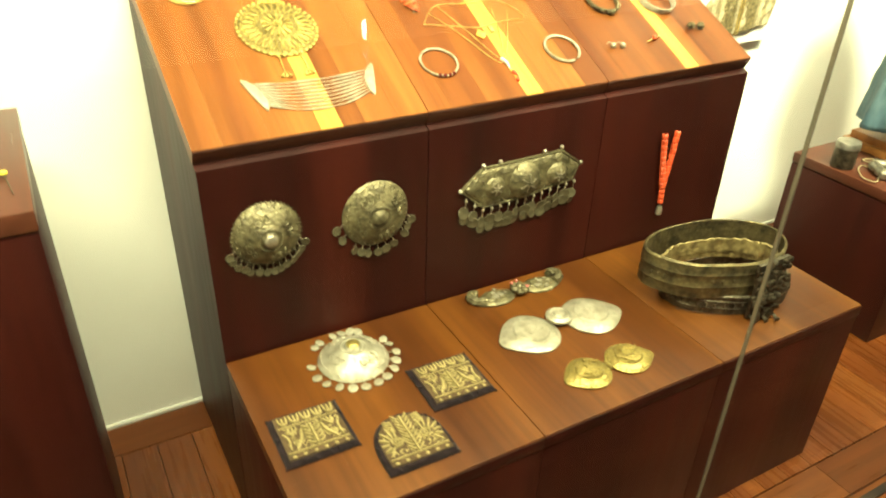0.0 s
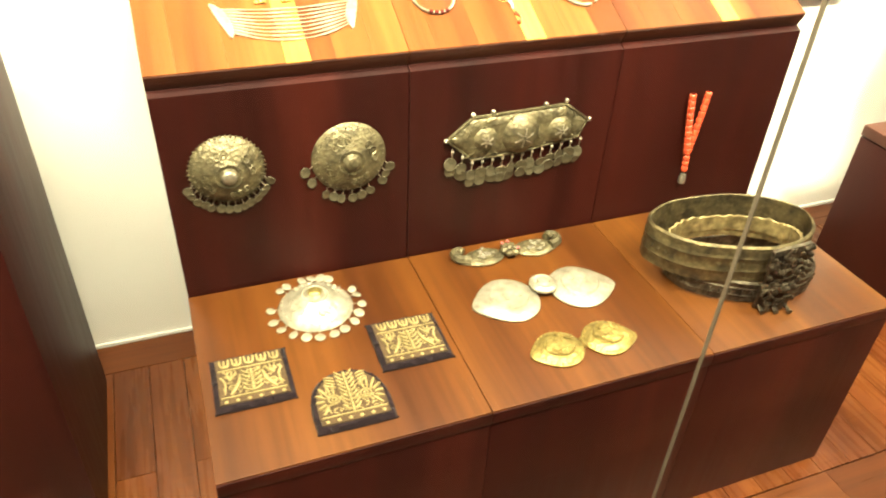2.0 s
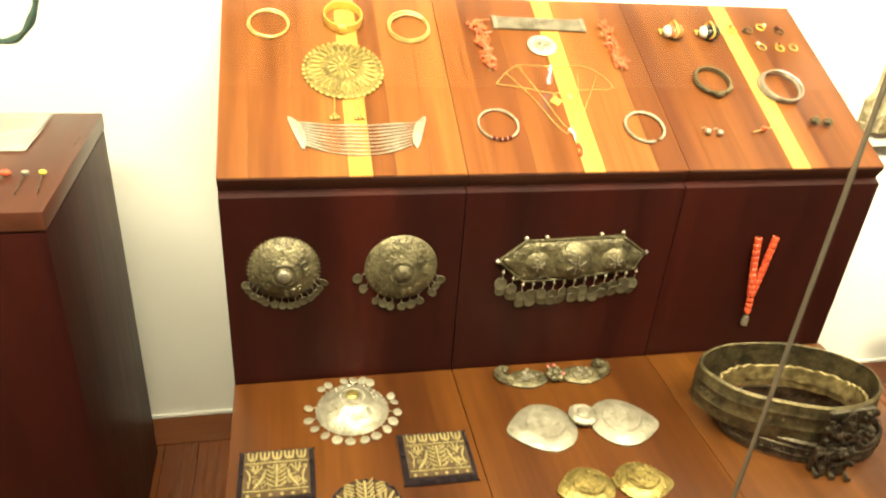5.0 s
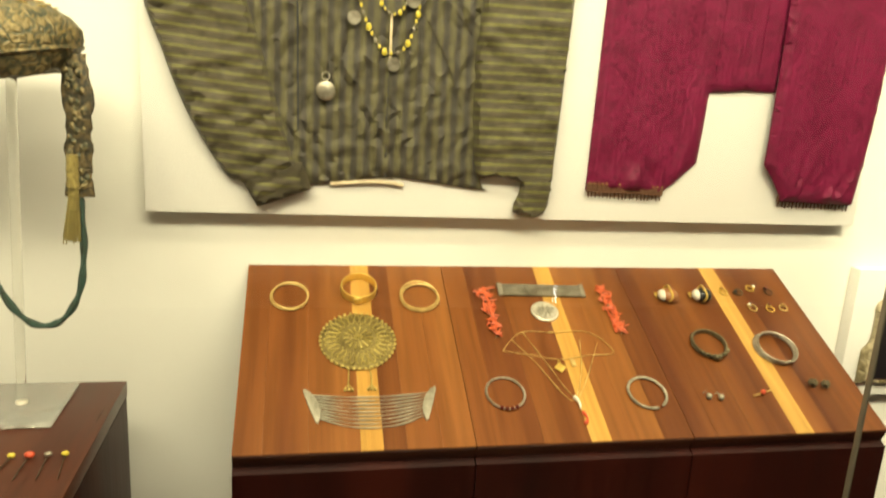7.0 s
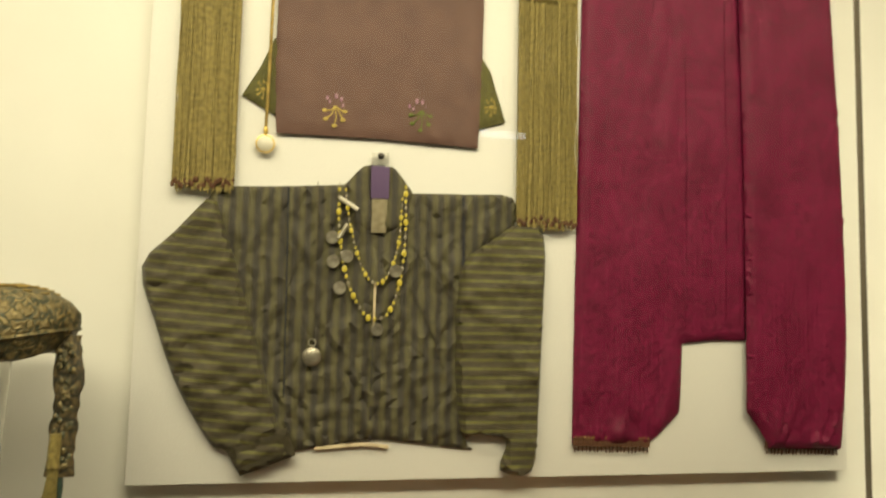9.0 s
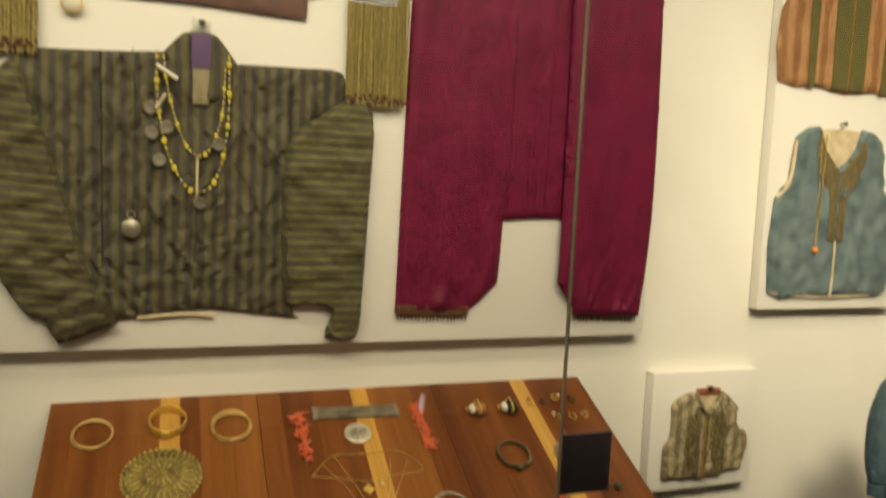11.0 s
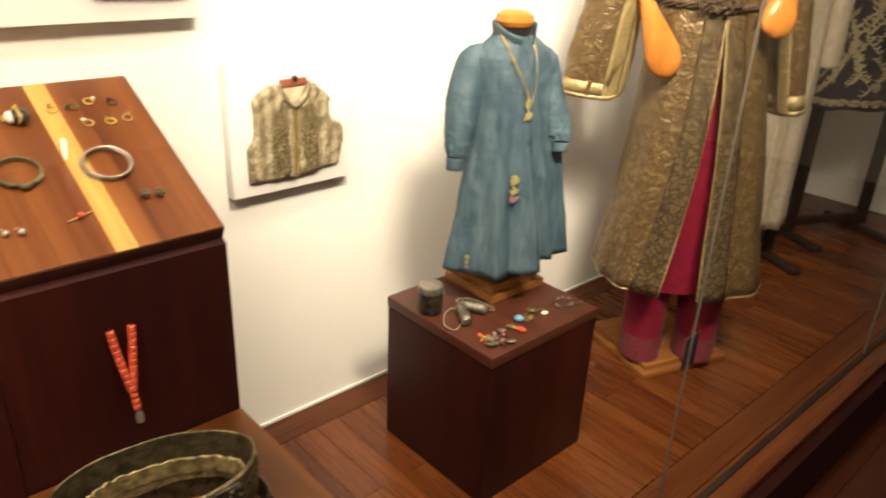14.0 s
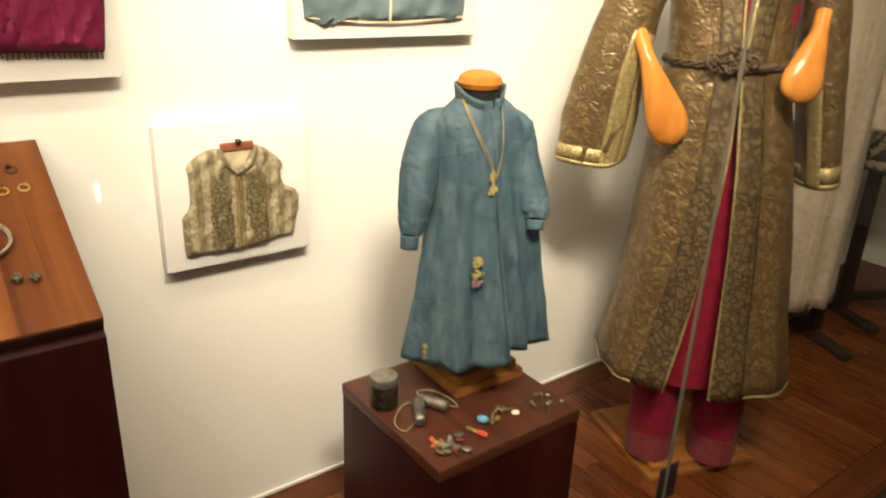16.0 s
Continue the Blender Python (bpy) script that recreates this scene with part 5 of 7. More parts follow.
def ring_set(bm, specs, n=56):
    for r, tr, dx, dy, dz, tilt in specs:
        pts = [Vector((dx + r * math.cos(a), dy + r * math.sin(a), dz + tr + tilt * math.sin(a + dx * 90) + abs(tilt))) for a in (k * math.tau / n for k in range(n))]
        tube(pts, tr, 7, True, bm)
    return bm


# sloping top, first unit
t = thing("gold_bangle", on_slope(0.080, 0.345), "thin gold wire bangle with a twisted clasp", "bangle", "gold bangles")
part("wire", ring_set(bmesh.new(), [(0.0345, 0.0016, 0, 0, 0, 0.001), (0.0335, 0.0015, 0.002, 0.001, 0.002, 0.002)]), M_ROSEGOLD, t)
bm = bmesh.new()
for k in range(7):
    ball(0.0032, (0.008 - 0.004 * k, -0.0345 + 0.0006 * k * k * 0.3, 0.004), (1, 1, 0.9), bm, 1)
part("clasp", bm, M_ROSEGOLD, t)
t = thing("gold_bangle", on_slope(0.211, 0.362), "broad polished gold bangle with a round clasp", "bangle", "gold bangles")
part("band", lathe([(0.0325, 0.001), (0.0345, 0.001), (0.0352, 0.009), (0.0345, 0.017), (0.0325, 0.017), (0.0325, 0.001)], 64), M_GOLD, t)
part("clasp", ball(0.010, (-0.004, -0.036, 0.010), (1, 0.5, 1)), M_GOLD, t)
t = thing("gold_bangle", on_slope(0.328, 0.342), "triple gold wire bangle of loose rings", "bangle", "gold bangles")
part("wire", ring_set(bmesh.new(), [(0.037, 0.0015, 0, 0, 0, 0.001), (0.036, 0.0015, 0.002, -0.001, 0.003, 0.001), (0.0365, 0.0014, -0.001, 0.002, 0.005, 0.002)]), M_ROSEGOLD, t)

md = thing("gilt_medallion", on_slope(0.203, 0.231), "round gilt filigree medallion with two drops", "brooch")
R = 0.067
part("plate", lathe([(0, 0.011), (0.012, 0.0105), (0.020, 0.006), (0.030, 0.0075), (0.050, 0.006), (0.062, 0.004), (R, 0.002), (R, 0.0002), (0, 0.0002)], 64), M_SHADEDGILT, md)
bm = bmesh.new()
for k in range(28):
    a = k * math.tau / 28
    for r0, r1, w in ((0.034, 0.060, 0.0048),):
        pts = [(r0 * math.cos(a), r0 * math.sin(a), 0.0085)] + [((r0 + (r1 - r0) * f) * math.cos(a) - s * w * math.sin(a), (r0 + (r1 - r0) * f) * math.sin(a) + s * w * math.cos(a), 0.0085 - 0.002 * f) for f, s in ((0.5, -1), (0.95, -0.6), (1.0, 0), (0.95, 0.6), (0.5, 1))]
        tube(smooth_line(pts, 2, True), 0.0009, 4, True, bm)
part("petals", bm, M_FILIGREE, md, "loops of gilt wire")
bm = bmesh.new()
for k in range(14):
    a = k * math.tau / 14
    tube([(0.011 * math.cos(a), 0.011 * math.sin(a), 0.0115), (0.026 * math.cos(a), 0.026 * math.sin(a), 0.0088)], lambda f: 0.0009 + 0.0016 * f, 5, bm=bm)
for k in range(8):
    a = k * math.tau / 8
    ball(0.0024, (0.007 * math.cos(a), 0.007 * math.sin(a), 0.0125), (1, 1, 1), bm, 1)
ball(0.004, (0, 0, 0.0135), (1, 1, 0.8), bm, 2)
part("rosette", bm, M_FILIGREE, md, "raised central rosette")
bm = bmesh.new()
for k in range(40):
    a = k * math.tau / 40
    ball(0.0033, (R * math.cos(a), R * math.sin(a), 0.003), (1, 1, 0.8), bm, 1)
part("rim_beads", bm, M_FILIGREE, md)
for x in (-0.021, 0.018):
    dr = part("drop", tube(smooth_line([(x * 0.9, -0.064, 0.003), (x + 0.001, -0.085, 0.002), (x, -0.101, 0.002)], 3), 0.0012, 5), M_FILIGREE, md)
    bm = bmesh.new()
    for k in (-1, 0, 1):
        tube([(x, -0.100, 0.002), (x + 0.006 * k, -0.110, 0.003)], 0.001, 4, bm=bm)
        ball(0.0032, (x + 0.006 * k, -0.112, 0.003), bm=bm, sub=1)
    part("drop_beads", bm, M_FILIGREE, dr)

ch = thing("silver_choker", on_slope(0.219, 0.087), "silver choker of many fine chains between end plates", "necklace")
for s in (-1, 1):
    pts = [(s * 0.107, 0.034), (s * 0.112, 0.030), (s * 0.092, -0.031), (s * 0.086, -0.028), (s * 0.084, -0.012), (s * 0.089, 0.010), (s * 0.098, 0.026)]
    part("end_plate", cloth_panel(smooth_line(pts if s < 0 else pts[::-1], 2, True), 0.004, (), 0.006, 0.003), M_BRIGHT, ch, "pale half-moon silver plate")
for k in range(9):
    f = k / 8
    y0 = 0.022 - 0.046 * f
    sag = -0.006 - 0.016 * f
    x0 = 0.097 - 0.010 * f
    line = smooth_line([(-x0, y0, 0.0025), (-0.045, y0 + sag * 0.75, 0.0018), (0, y0 + sag, 0.0016), (0.045, y0 + sag * 0.75, 0.0018), (x0, y0, 0.0025)], 16)
    part("chain", tube(line, lambda g: 0.0012 + 0.0005 * math.sin(g * 420), 5), M_PALESILVER, ch)

# second unit
for u, v, sd, ang in ((0.461, 0.302, 1, 92), (0.712, 0.308, 2, 94)):
    rnd = random.Random(sd)
    t = thing("coral_bunch", on_slope(u, v, ang), "bunch of short red coral twigs on a thread", "coral", "coral bunches")
    bm = bmesh.new()
    for k in range(95):
        x = rnd.uniform(-0.064, 0.064)
        y, a, l = rnd.gauss(0, 0.0065), rnd.uniform(0, math.tau), rnd.uniform(0.004, 0.0085)
        z = 0.002 + rnd.random() * 0.007
        tube([(x - l * math.cos(a), y - l * math.sin(a), z), (x, y, z + 0.001), (x + l * math.cos(a), y + l * math.sin(a), z + rnd.uniform(-0.001, 0.003))], 0.0015, 5, bm=bm)
    tagged(part("twigs", bm, M_TWIG, t), kind="stuff")
    part("thread", tube([(-0.07, 0.004, 0.002), (-0.064, 0, 0.003), (0.06, 0, 0.003)], 0.0008, 4), M_CORD, t)
wv = thing("woven_bracelet", on_slope(0.581, 0.363, -1.5), "flat woven grey silver bracelet with ribbed ends", "bracelet")
part("band", box(0.170, 0.033, 0.003, 0, 0, 0.0017, 0.001), M_TARNISH, wv)
for r in range(9):
    y = -0.0145 + r * 0.0036
    part("link_row", tube([(-0.083 + 0.166 * k / 70, y + 0.0007 * (-1) ** k, 0.0035) for k in range(71)], lambda g: 0.0013 + 0.0004 * math.sin(g * 440), 5), M_SILVER, wv)
for s in (-1, 1):
    part("end_bar", box(0.009, 0.036, 0.005, s * 0.087, 0, 0.003, 0.0012), M_SILVER, wv)
ovb = thing("oval_brooch", on_slope(0.574, 0.303), "oval engraved grey silver brooch", "brooch")
part("plate", lathe([(0, 0.0045), (0.020, 0.0042), (0.024, 0.005), (0.028, 0.003), (0.028, 0.0004), (0, 0.0004)], 40, sy=0.96), M_PALESILVER, ovb)
bm = bmesh.new()
for k in range(9):
    a = k * 0.7
    tube(smooth_line([(0.004 * math.cos(a), 0.004 * math.sin(a), 0.0048), (0.012 * math.cos(a + 0.5), 0.012 * math.sin(a + 0.5), 0.0048), (0.017 * math.cos(a + 0.2), 0.016 * math.sin(a + 0.2), 0.0046)], 3), 0.0008, 4, bm=bm)
part("engraving", bm, M_TARNISH, ovb)


def chain_line(parent, pts, r=0.0007, name="chain"):
    line = smooth_line([(x, y, 0.0012) for x, y in pts], 10)
    return part(name, tube(line, lambda g: r * (1 + 0.35 * math.sin(g * 300)), 4), M_ROSEGOLD, parent)


nk = thing("fine_gold_necklace", on_slope(0.575, 0.20), "fine gold chain laid out with a small plaque", "necklace")
chain_line(nk, [(-0.108, 0.002), (-0.064, 0.047), (0.0, 0.047), (0.073, 0.046), (0.108, -0.005), (0.05, -0.012), (-0.003, -0.021), (-0.06, -0.008), (-0.108, 0.002)])
part("plaque", box(0.017, 0.017, 0.002, 0, 0, 0, 0.0006), M_GOLD, nk, m=pose(-0.008, -0.041, 0.0022, 0, 0, 45))
part("loop", tube(circle(0.003, 12, (-0.006, -0.027, 0.002)), 0.0006, 4, True), M_GOLD, nk)
part("clasp", box(0.010, 0.003, 0.002, -0.004, 0.047, 0.0015, 0.0006), M_GOLD, nk)
nk = thing("fine_gold_necklace", on_slope(0.575, 0.15), "fine gold chain laid out with tooth and coral charms", "necklace")
chain_line(nk, [(-0.085, 0.08), (-0.05, 0.02), (-0.016, -0.055), (0.004, -0.062), (0.04, -0.01), (0.082, 0.068)])
chain_line(nk, [(-0.06, 0.10), (-0.03, 0.02), (0.0, -0.055), (0.03, 0.0), (0.05, 0.08)])
part("tooth", tube(smooth_line([(0.0, -0.058, 0.002), (0.005, -0.070, 0.003), (0.004, -0.084, 0.002)], 4), lambda g: 0.0042 - 0.003 * g, 7), M_WHITE, nk, "white curved tooth")
part("coral_drop", tube(smooth_line([(0.006, -0.090, 0.002), (0.010, -0.104, 0.003), (0.004, -0.116, 0.002)], 4), lambda g: 0.0026 + 0.0012 * math.sin(g * 9), 7), M_CORAL, nk, "little red coral twig")
part("pendant", box(0.008, 0.016, 0.002, 0.02, 0.02, 0.002, 0.0006), M_ROSEGOLD, nk)
t = thing("silver_bangle", on_slope(0.452, 0.104), "beaded silver bangle set with red stones", "bangle", "silver bangles")
bm = ring_set(bmesh.new(), [(0.034, 0.0016, 0, 0, 0, 0)])
for k in range(44):
    a = k * math.tau / 44
    ball(0.0027, (0.034 * math.cos(a), 0.034 * math.sin(a), 0.0027), (1, 1, 1), bm, 1)
part("beads", bm, M_SILVER, t)
bm = bmesh.new()
for k in range(4):
    a = radians(-112 + 15 * k)
    ball(0.0038, (0.035 * math.cos(a), 0.035 * math.sin(a), 0.0045), (1, 1, 0.9), bm, 1)
part("stones", bm, M_GARNET, t)
t = thing("silver_bangle", on_slope(0.714, 0.096), "open twisted silver bangle", "bangle", "silver bangles")
for ph in (0, math.pi):
    pts = []
    for k in range(140):
        a = radians(-58) + math.tau * 0.955 * k / 139
        w = 40 * a + ph
        pts.append(((0.035 + 0.0013 * math.cos(w)) * math.cos(a), (0.035 + 0.0013 * math.cos(w)) * math.sin(a), 0.0032 + 0.0013 * math.sin(w)))
    part("strand", tube(pts, 0.0018, 6), M_BRIGHT, t)

# third unit
for u, mat, lab in ((0.848, M_HORN, "brown"), (0.925, M_ONYX, "black")):
    t = thing("stone_brooch", on_slope(u, 0.341), f"gold hoop with a large polished {lab} stone with a white highlight", "brooch", "stone brooches")
    part("stone", ball(0.0175, (0.004, -0.002, 0.013), (0.95, 1, 0.75), sub=3), mat, t)
    # the stone's bright highlight, put in as a white lump on its left
    part("shell", ball(0.0145, (-0.011, 0.0, 0.011), (0.62, 0.9, 0.7), sub=3), M_WHITE, t, "white highlight on the left, modelled as a lump")
    part("rim", tube([(0.0 + 0.0015 * math.sin(3 * a), 0.0185 * math.cos(a), 0.0155 + 0.0135 * math.sin(a)) for a in (k * math.tau / 32 for k in range(32))], 0.0022, 6, True), M_GOLD, t)
    part("clasp", tube([(-0.012, 0.010, 0.004), (-0.021, 0.014, 0.003), (-0.022, 0.0, 0.004)], 0.002, 5), M_GOLD, t)


def finger_ring(u, v, metal, stone, turn, label):
    t = thing("finger_ring", on_slope(u, v, turn), label, "ring", "finger rings")
    part("hoop", tube([(0.0085 * math.cos(a), 0.0025 * math.sin(a * 2) * 0 + 0.0085 * math.sin(a), 0.0018) for a in (k * math.tau / 28 for k in range(28))], 0.0014, 6, True), metal, t)
    part("bezel", disc(0.0045, 0.004, Matrix.Translation((0, 0.0095, 0.003)), seg=12), metal, t)
    part("stone", ball(0.0036, (0, 0.0095, 0.0052), (1, 1, 0.7), sub=2), stone, t)


for u, v, me, so, tu, la in ((0.988, 0.360, M_GOLD, M_HORN, 10, "gold ring with a brown stone"), (1.024, 0.360, M_TARNISH, M_ONYX, 100, "dark silver ring with a black stone"), (1.056, 0.371, M_GOLD, M_WHITE, -70, "gold ring with a white stone"), (1.095, 0.360, M_DARKSILVER, M_GARNET, 20, "blackened ring with a garnet"), (1.034, 0.311, M_ROSEGOLD, M_WHITE, 40, "pale gold ring with a white stone"), (1.073, 0.308, M_GOLD, M_GARNET, 0, "gold ring with a garnet"), (1.105, 0.311, M_ROSEGOLD, M_HORN, -30, "pale gold ring with a brown stone")):
    finger_ring(u, v, me, so, tu, la)
t = thing("silver_bangle", on_slope(0.886, 0.210), "heavy grey silver bangle with raised knobs", "bangle", "silver bangles")
part("hoop", lathe([(0.0315, 0.001), (0.0355, 0.001), (0.0375, 0.005), (0.0355, 0.0095), (0.032, 0.0095), (0.0315, 0.001)], 56), M_TARNISH, t)
bm = bmesh.new()
for k in range(11):
    a = radians(-150 + 12 * k)
    ball(0.0036, (0.0365 * math.cos(a), 0.0365 * math.sin(a), 0.007 + 0.002 * (k % 2)), (1, 1, 1), bm, 1)
ball(0.008, (0, -0.038, 0.0075), (1.3, 0.7, 0.9), bm, 2)
part("knobs", bm, M_TARNISH, t)
t = thing("silver_bangle", on_slope(1.021, 0.197), "coil bangle of four silver strands", "bangle", "silver bangles")
for k in range(4):
    part("strand", ring_set(bmesh.new(), [(0.040 - 0.0012 * (k % 2), 0.0019, 0.001 * k, -0.0012 * k, 0.0028 * k, 0.0008)]), M_SILVER, t)
for u, v in ((0.829, 0.082), (0.851, 0.079)):
    t = thing("ball_earring", on_slope(u, v), "small silver ball earring with a hook", "earring", "ball earrings")
    part("ball", ball(0.0058, (0, 0, 0.0056)), M_BRIGHT, t)
    part("hook", tube(smooth_line([(0, 0.004, 0.006), (-0.003, 0.012, 0.004), (-0.008, 0.010, 0.002)], 4), 0.0009, 5), M_SILVER, t)
t = thing("bar_brooch", on_slope(0.940, 0.088, 12), "thin bar brooch with a red bead", "brooch")
part("bar", tube([(-0.021, -0.001, 0.002), (0.0, 0, 0.003), (0.021, 0.002, 0.002)], 0.0013, 5), M_ROSEGOLD, t)
part("bead", ball(0.0052, (0.001, 0, 0.0052)), M_CORAL, t)
for u, v in ((1.053, 0.105), (1.077, 0.101)):
    t = thing("knot_button", on_slope(u, v), "small dark silver button of clustered beads", "button", "knot buttons")
    bm = bmesh.new()
    for k in range(9):
        a, e = k * 2.4, -0.2 + 0.13 * k
        ball(0.0036, (0.0062 * math.cos(a) * math.cos(e), 0.0062 * math.sin(a) * math.cos(e), 0.007 + 0.0062 * math.sin(e)), (1, 1, 1), bm, 1)
    part("beads", bm, M_TARNISH, t)
    part("core", ball(0.006, (0, 0, 0.0066)), M_DARKSILVER, t)


# upright panel
def coin_fringe(parent, anchors, length, coin_r, mat, two=False, lift=0.004, flat=False, rnd=random.Random(3)):
    """Coins on short chains from anchor points (x, y, outward angle)."""
    for x, y, a in anchors:
        dx, dy = math.cos(a), math.sin(a)
        l = length * rnd.uniform(0.85, 1.15)
        link_part = part("chain", tube([(x, y, lift), (x + dx * l * 0.5, y + dy * l * 0.5, lift * 0.8), (x + dx * l, y + dy * l, lift * 0.7)], lambda g: 0.0011 + 0.0006 * math.sin(g * 22), 5), M_SILVER, parent)
        for q in range(2 if two else 1):
            cx, cy = x + dx * (l + coin_r * (1 + 1.2 * q)) + rnd.uniform(-0.002, 0.002), y + dy * (l + coin_r * (1 + 1.2 * q))
            tilt = pose(cx, cy, lift * 0.6 - 0.001 * q, rnd.uniform(-14, 14), rnd.uniform(-22, 22), 0)
            part("coin", disc(coin_r * rnd.uniform(0.88, 1.08), 0.0011, seg=16), mat, link_part, m=tilt)


def dome(name, m, r, h, mat, label, beads, spikes, coin_angles, coin_mat, coin_len=0.006, coin_r=0.008, centre_mat=None, flat=False):
    t = thing(name, m, label, "brooch", "domed ornaments")
    prof = [(0, h * 1.22), (r * 0.13, h * 1.2), (r * 0.22, h * 1.08), (r * 0.25, h * 0.96), (r * 0.30, h * 0.93), (r * 0.36, h * 0.98), (r * 0.40, h * 0.90), (r * 0.62, h * 0.72), (r * 0.84, h * 0.40), (r * 0.97, h * 0.12), (r, 0.001), (r * 0.98, 0.0), (0, 0.0)]
    part("bowl", lathe(prof, 72), mat, t)
    part("boss", ball(r * 0.2, (0, 0, h * 1.1), (1, 1, 0.45), sub=3), centre_mat or mat, t, "raised round centre")
    bm = bmesh.new()
    for k in range(beads):
        a = k * math.tau / beads
        for rr, hh, s in ((0.33, 0.99, 0.016), (0.90, 0.32, 0.020)):
            ball(r * s * 1.4, (r * rr * math.cos(a), r * rr * math.sin(a), h * hh), (1, 1, 1), bm, 1)
    part("bead_rows", bm, mat, t)
    bm = bmesh.new()
    for k in range(4):
        a0 = k * math.pi / 2 + 0.4
        for j in range(3):
            a = a0 + (j - 1) * 0.32
            c = Vector((r * 0.63 * math.cos(a), r * 0.63 * math.sin(a), h * 0.74))
            tube([c + Vector((r * (0.10 - 0.02 * abs(j - 1)) * math.cos(q), r * 0.10 * math.sin(q), -0.10 * h * (math.cos(q) * math.cos(a) + math.sin(q) * math.sin(a)))) for q in (i * math.tau / 12 for i in range(12))], r * 0.018, 4, True, bm)
            ball(r * 0.035, c + Vector((0, 0, 0.001)), (1, 1, 0.7), bm, 1)
    part("scrolls", bm, mat, t, "raised scroll ornament")
    if spikes:
        bm = bmesh.new()
        for k in range(spikes):
            a = k * math.tau / spikes
            tube([(r * 0.97 * math.cos(a), r * 0.97 * math.sin(a), 0.003), (r * 1.05 * math.cos(a), r * 1.05 * math.sin(a), 0.003)], 0.0013, 4, bm=bm)
        part("rim_points", bm, mat, t)
    coin_fringe(t, [(r * math.cos(radians(a)), r * math.sin(radians(a)), radians(a) if flat else radians((a + 270) / 2 if a > 180 else a)) for a in coin_angles], coin_len, coin_r, coin_mat)
    return t


dome("domed_brooch", on_panel(1.300, 0.639), 0.056, 0.026, M_TARNISH, "spiked domed silver brooch hung with little coins", 30, 46, list(range(198, 346, 11)), M_COIN, 0.007, 0.0075, M_SILVER)
dome("domed_brooch", on_panel(1.489, 0.631), 0.061, 0.022, M_TARNISH, "smooth-edged domed silver brooch with scattered coins", 34, 0, [186, 205, 232, 245, 258, 272, 286, 300, 322, 334, 346], M_COIN, 0.006, 0.0085)

bk = thing("belt_buckle", on_panel(1.787, 0.636), "six-sided silver buckle with bosses and hanging coins", "buckle")
hexa = [(-0.132, 0.002), (-0.088, 0.038), (0.0, 0.040), (0.085, 0.042), (0.132, 0.008), (0.118, -0.024), (0.0, -0.038), (-0.085, -0.040)]
part("plate", cloth_panel(hexa[::-1], 0.013, (), 0.007, 0.02, 0.0012, seed=5), M_TARNISH, bk)
part("rim", tube([(x, y, 0.006) for x, y in hexa], 0.0028, 6, True), M_TARNISH, bk, "raised rope rim")
for x, rr, hh in ((-0.066, 0.023, 0.012), (0.0, 0.036, 0.019), (0.074, 0.025, 0.013)):
    b = part("boss", lathe([(0, hh), (rr * 0.3, hh * 0.97), (rr * 0.45, hh * 0.82), (rr * 0.8, hh * 0.5), (rr, 0), ], 36, m=Matrix.Translation((x, 0.0, 0.011))), M_TARNISH, bk)
    bm = bmesh.new()
    for k in range(6):
        a = k * math.tau / 6
        tube([(x + rr * 0.1 * math.cos(a), rr * 0.1 * math.sin(a), 0.011 + hh), (x + rr * 0.5 * math.cos(a + 0.4), rr * 0.5 * math.sin(a + 0.4), 0.0115 + hh * 0.84)], 0.0016, 4, bm=bm)
    part("star", bm, M_SILVER, b)
bm = bmesh.new()
rnd = random.Random(8)
for k in range(34):
    x, y = rnd.uniform(-0.11, 0.11), rnd.uniform(-0.03, 0.034)
    a, l = rnd.uniform(0, 3.1), 0.006
    tube([(x - l * math.cos(a), y - l * math.sin(a), 0.0125), (x, y, 0.0148), (x + l * math.cos(a), y + l * math.sin(a), 0.0125)], 0.0014, 4, bm=bm)
part("scrolls", bm, M_TARNISH, bk, "raised scroll ornament")
for x, y in ((-0.134, 0.002), (-0.088, 0.044), (-0.052, 0.045), (0.046, 0.047), (0.085, 0.049), (0.136, 0.008)):
    part("knob", ball(0.0042, (x, y, 0.006)), M_SILVER, bk)
anch = []
for k in range(14):
    x = -0.122 + 0.246 * k / 13
    y = -0.006 - 0.033 * min(1.0, (x + 0.132) / 0.047) if x < -0.085 else (-0.040 + 0.002 * (x + 0.085) / 0.085 if x < 0 else -0.038 + 0.014 * x / 0.118)
    anch.append((x, y, radians(-90)))
coin_fringe(bk, anch, 0.019, 0.0115, M_COIN, True, 0.008)
for x, y, a in anch:
    part("link", ball(0.0030, (x, y - 0.006, 0.008), (1, 1.2, 1), sub=1), M_BRIGHT, bk)

cs = thing("coral_strand", on_panel(2.157, 0.60), "forked strand of orange coral beads with silver end", "necklace")
for x0 in (-0.019, 0.015):
    for k in range(10):
        f = k / 10
        x = x0 + (0.002 - x0) * f ** 1.2
        y = 0.060 - 0.127 * f
        part("bead", lathe([(0.0045, -0.0064), (0.0064, -0.0048), (0.0068, 0), (0.0064, 0.0048), (0.0045, 0.0064)], 12, m=Matrix.Translation((x, y, 0.0072)) @ pose(0, 0, 0, 90, 0, 0) @ pose(0, 0, 0, 0, math.degrees(math.atan2(0.002 - x0, 0.127)), 0)), M_CORAL, cs)
for k in range(3):
    part("bead", lathe([(0.0045, -0.006), (0.0062, -0.004), (0.0066, 0), (0.0062, 0.004), (0.0045, 0.006)], 12, m=Matrix.Translation((0.003 + 0.001 * k, -0.070 - 0.012 * k, 0.0072)) @ pose(0, 0, 0, 90)), M_CORAL, cs)
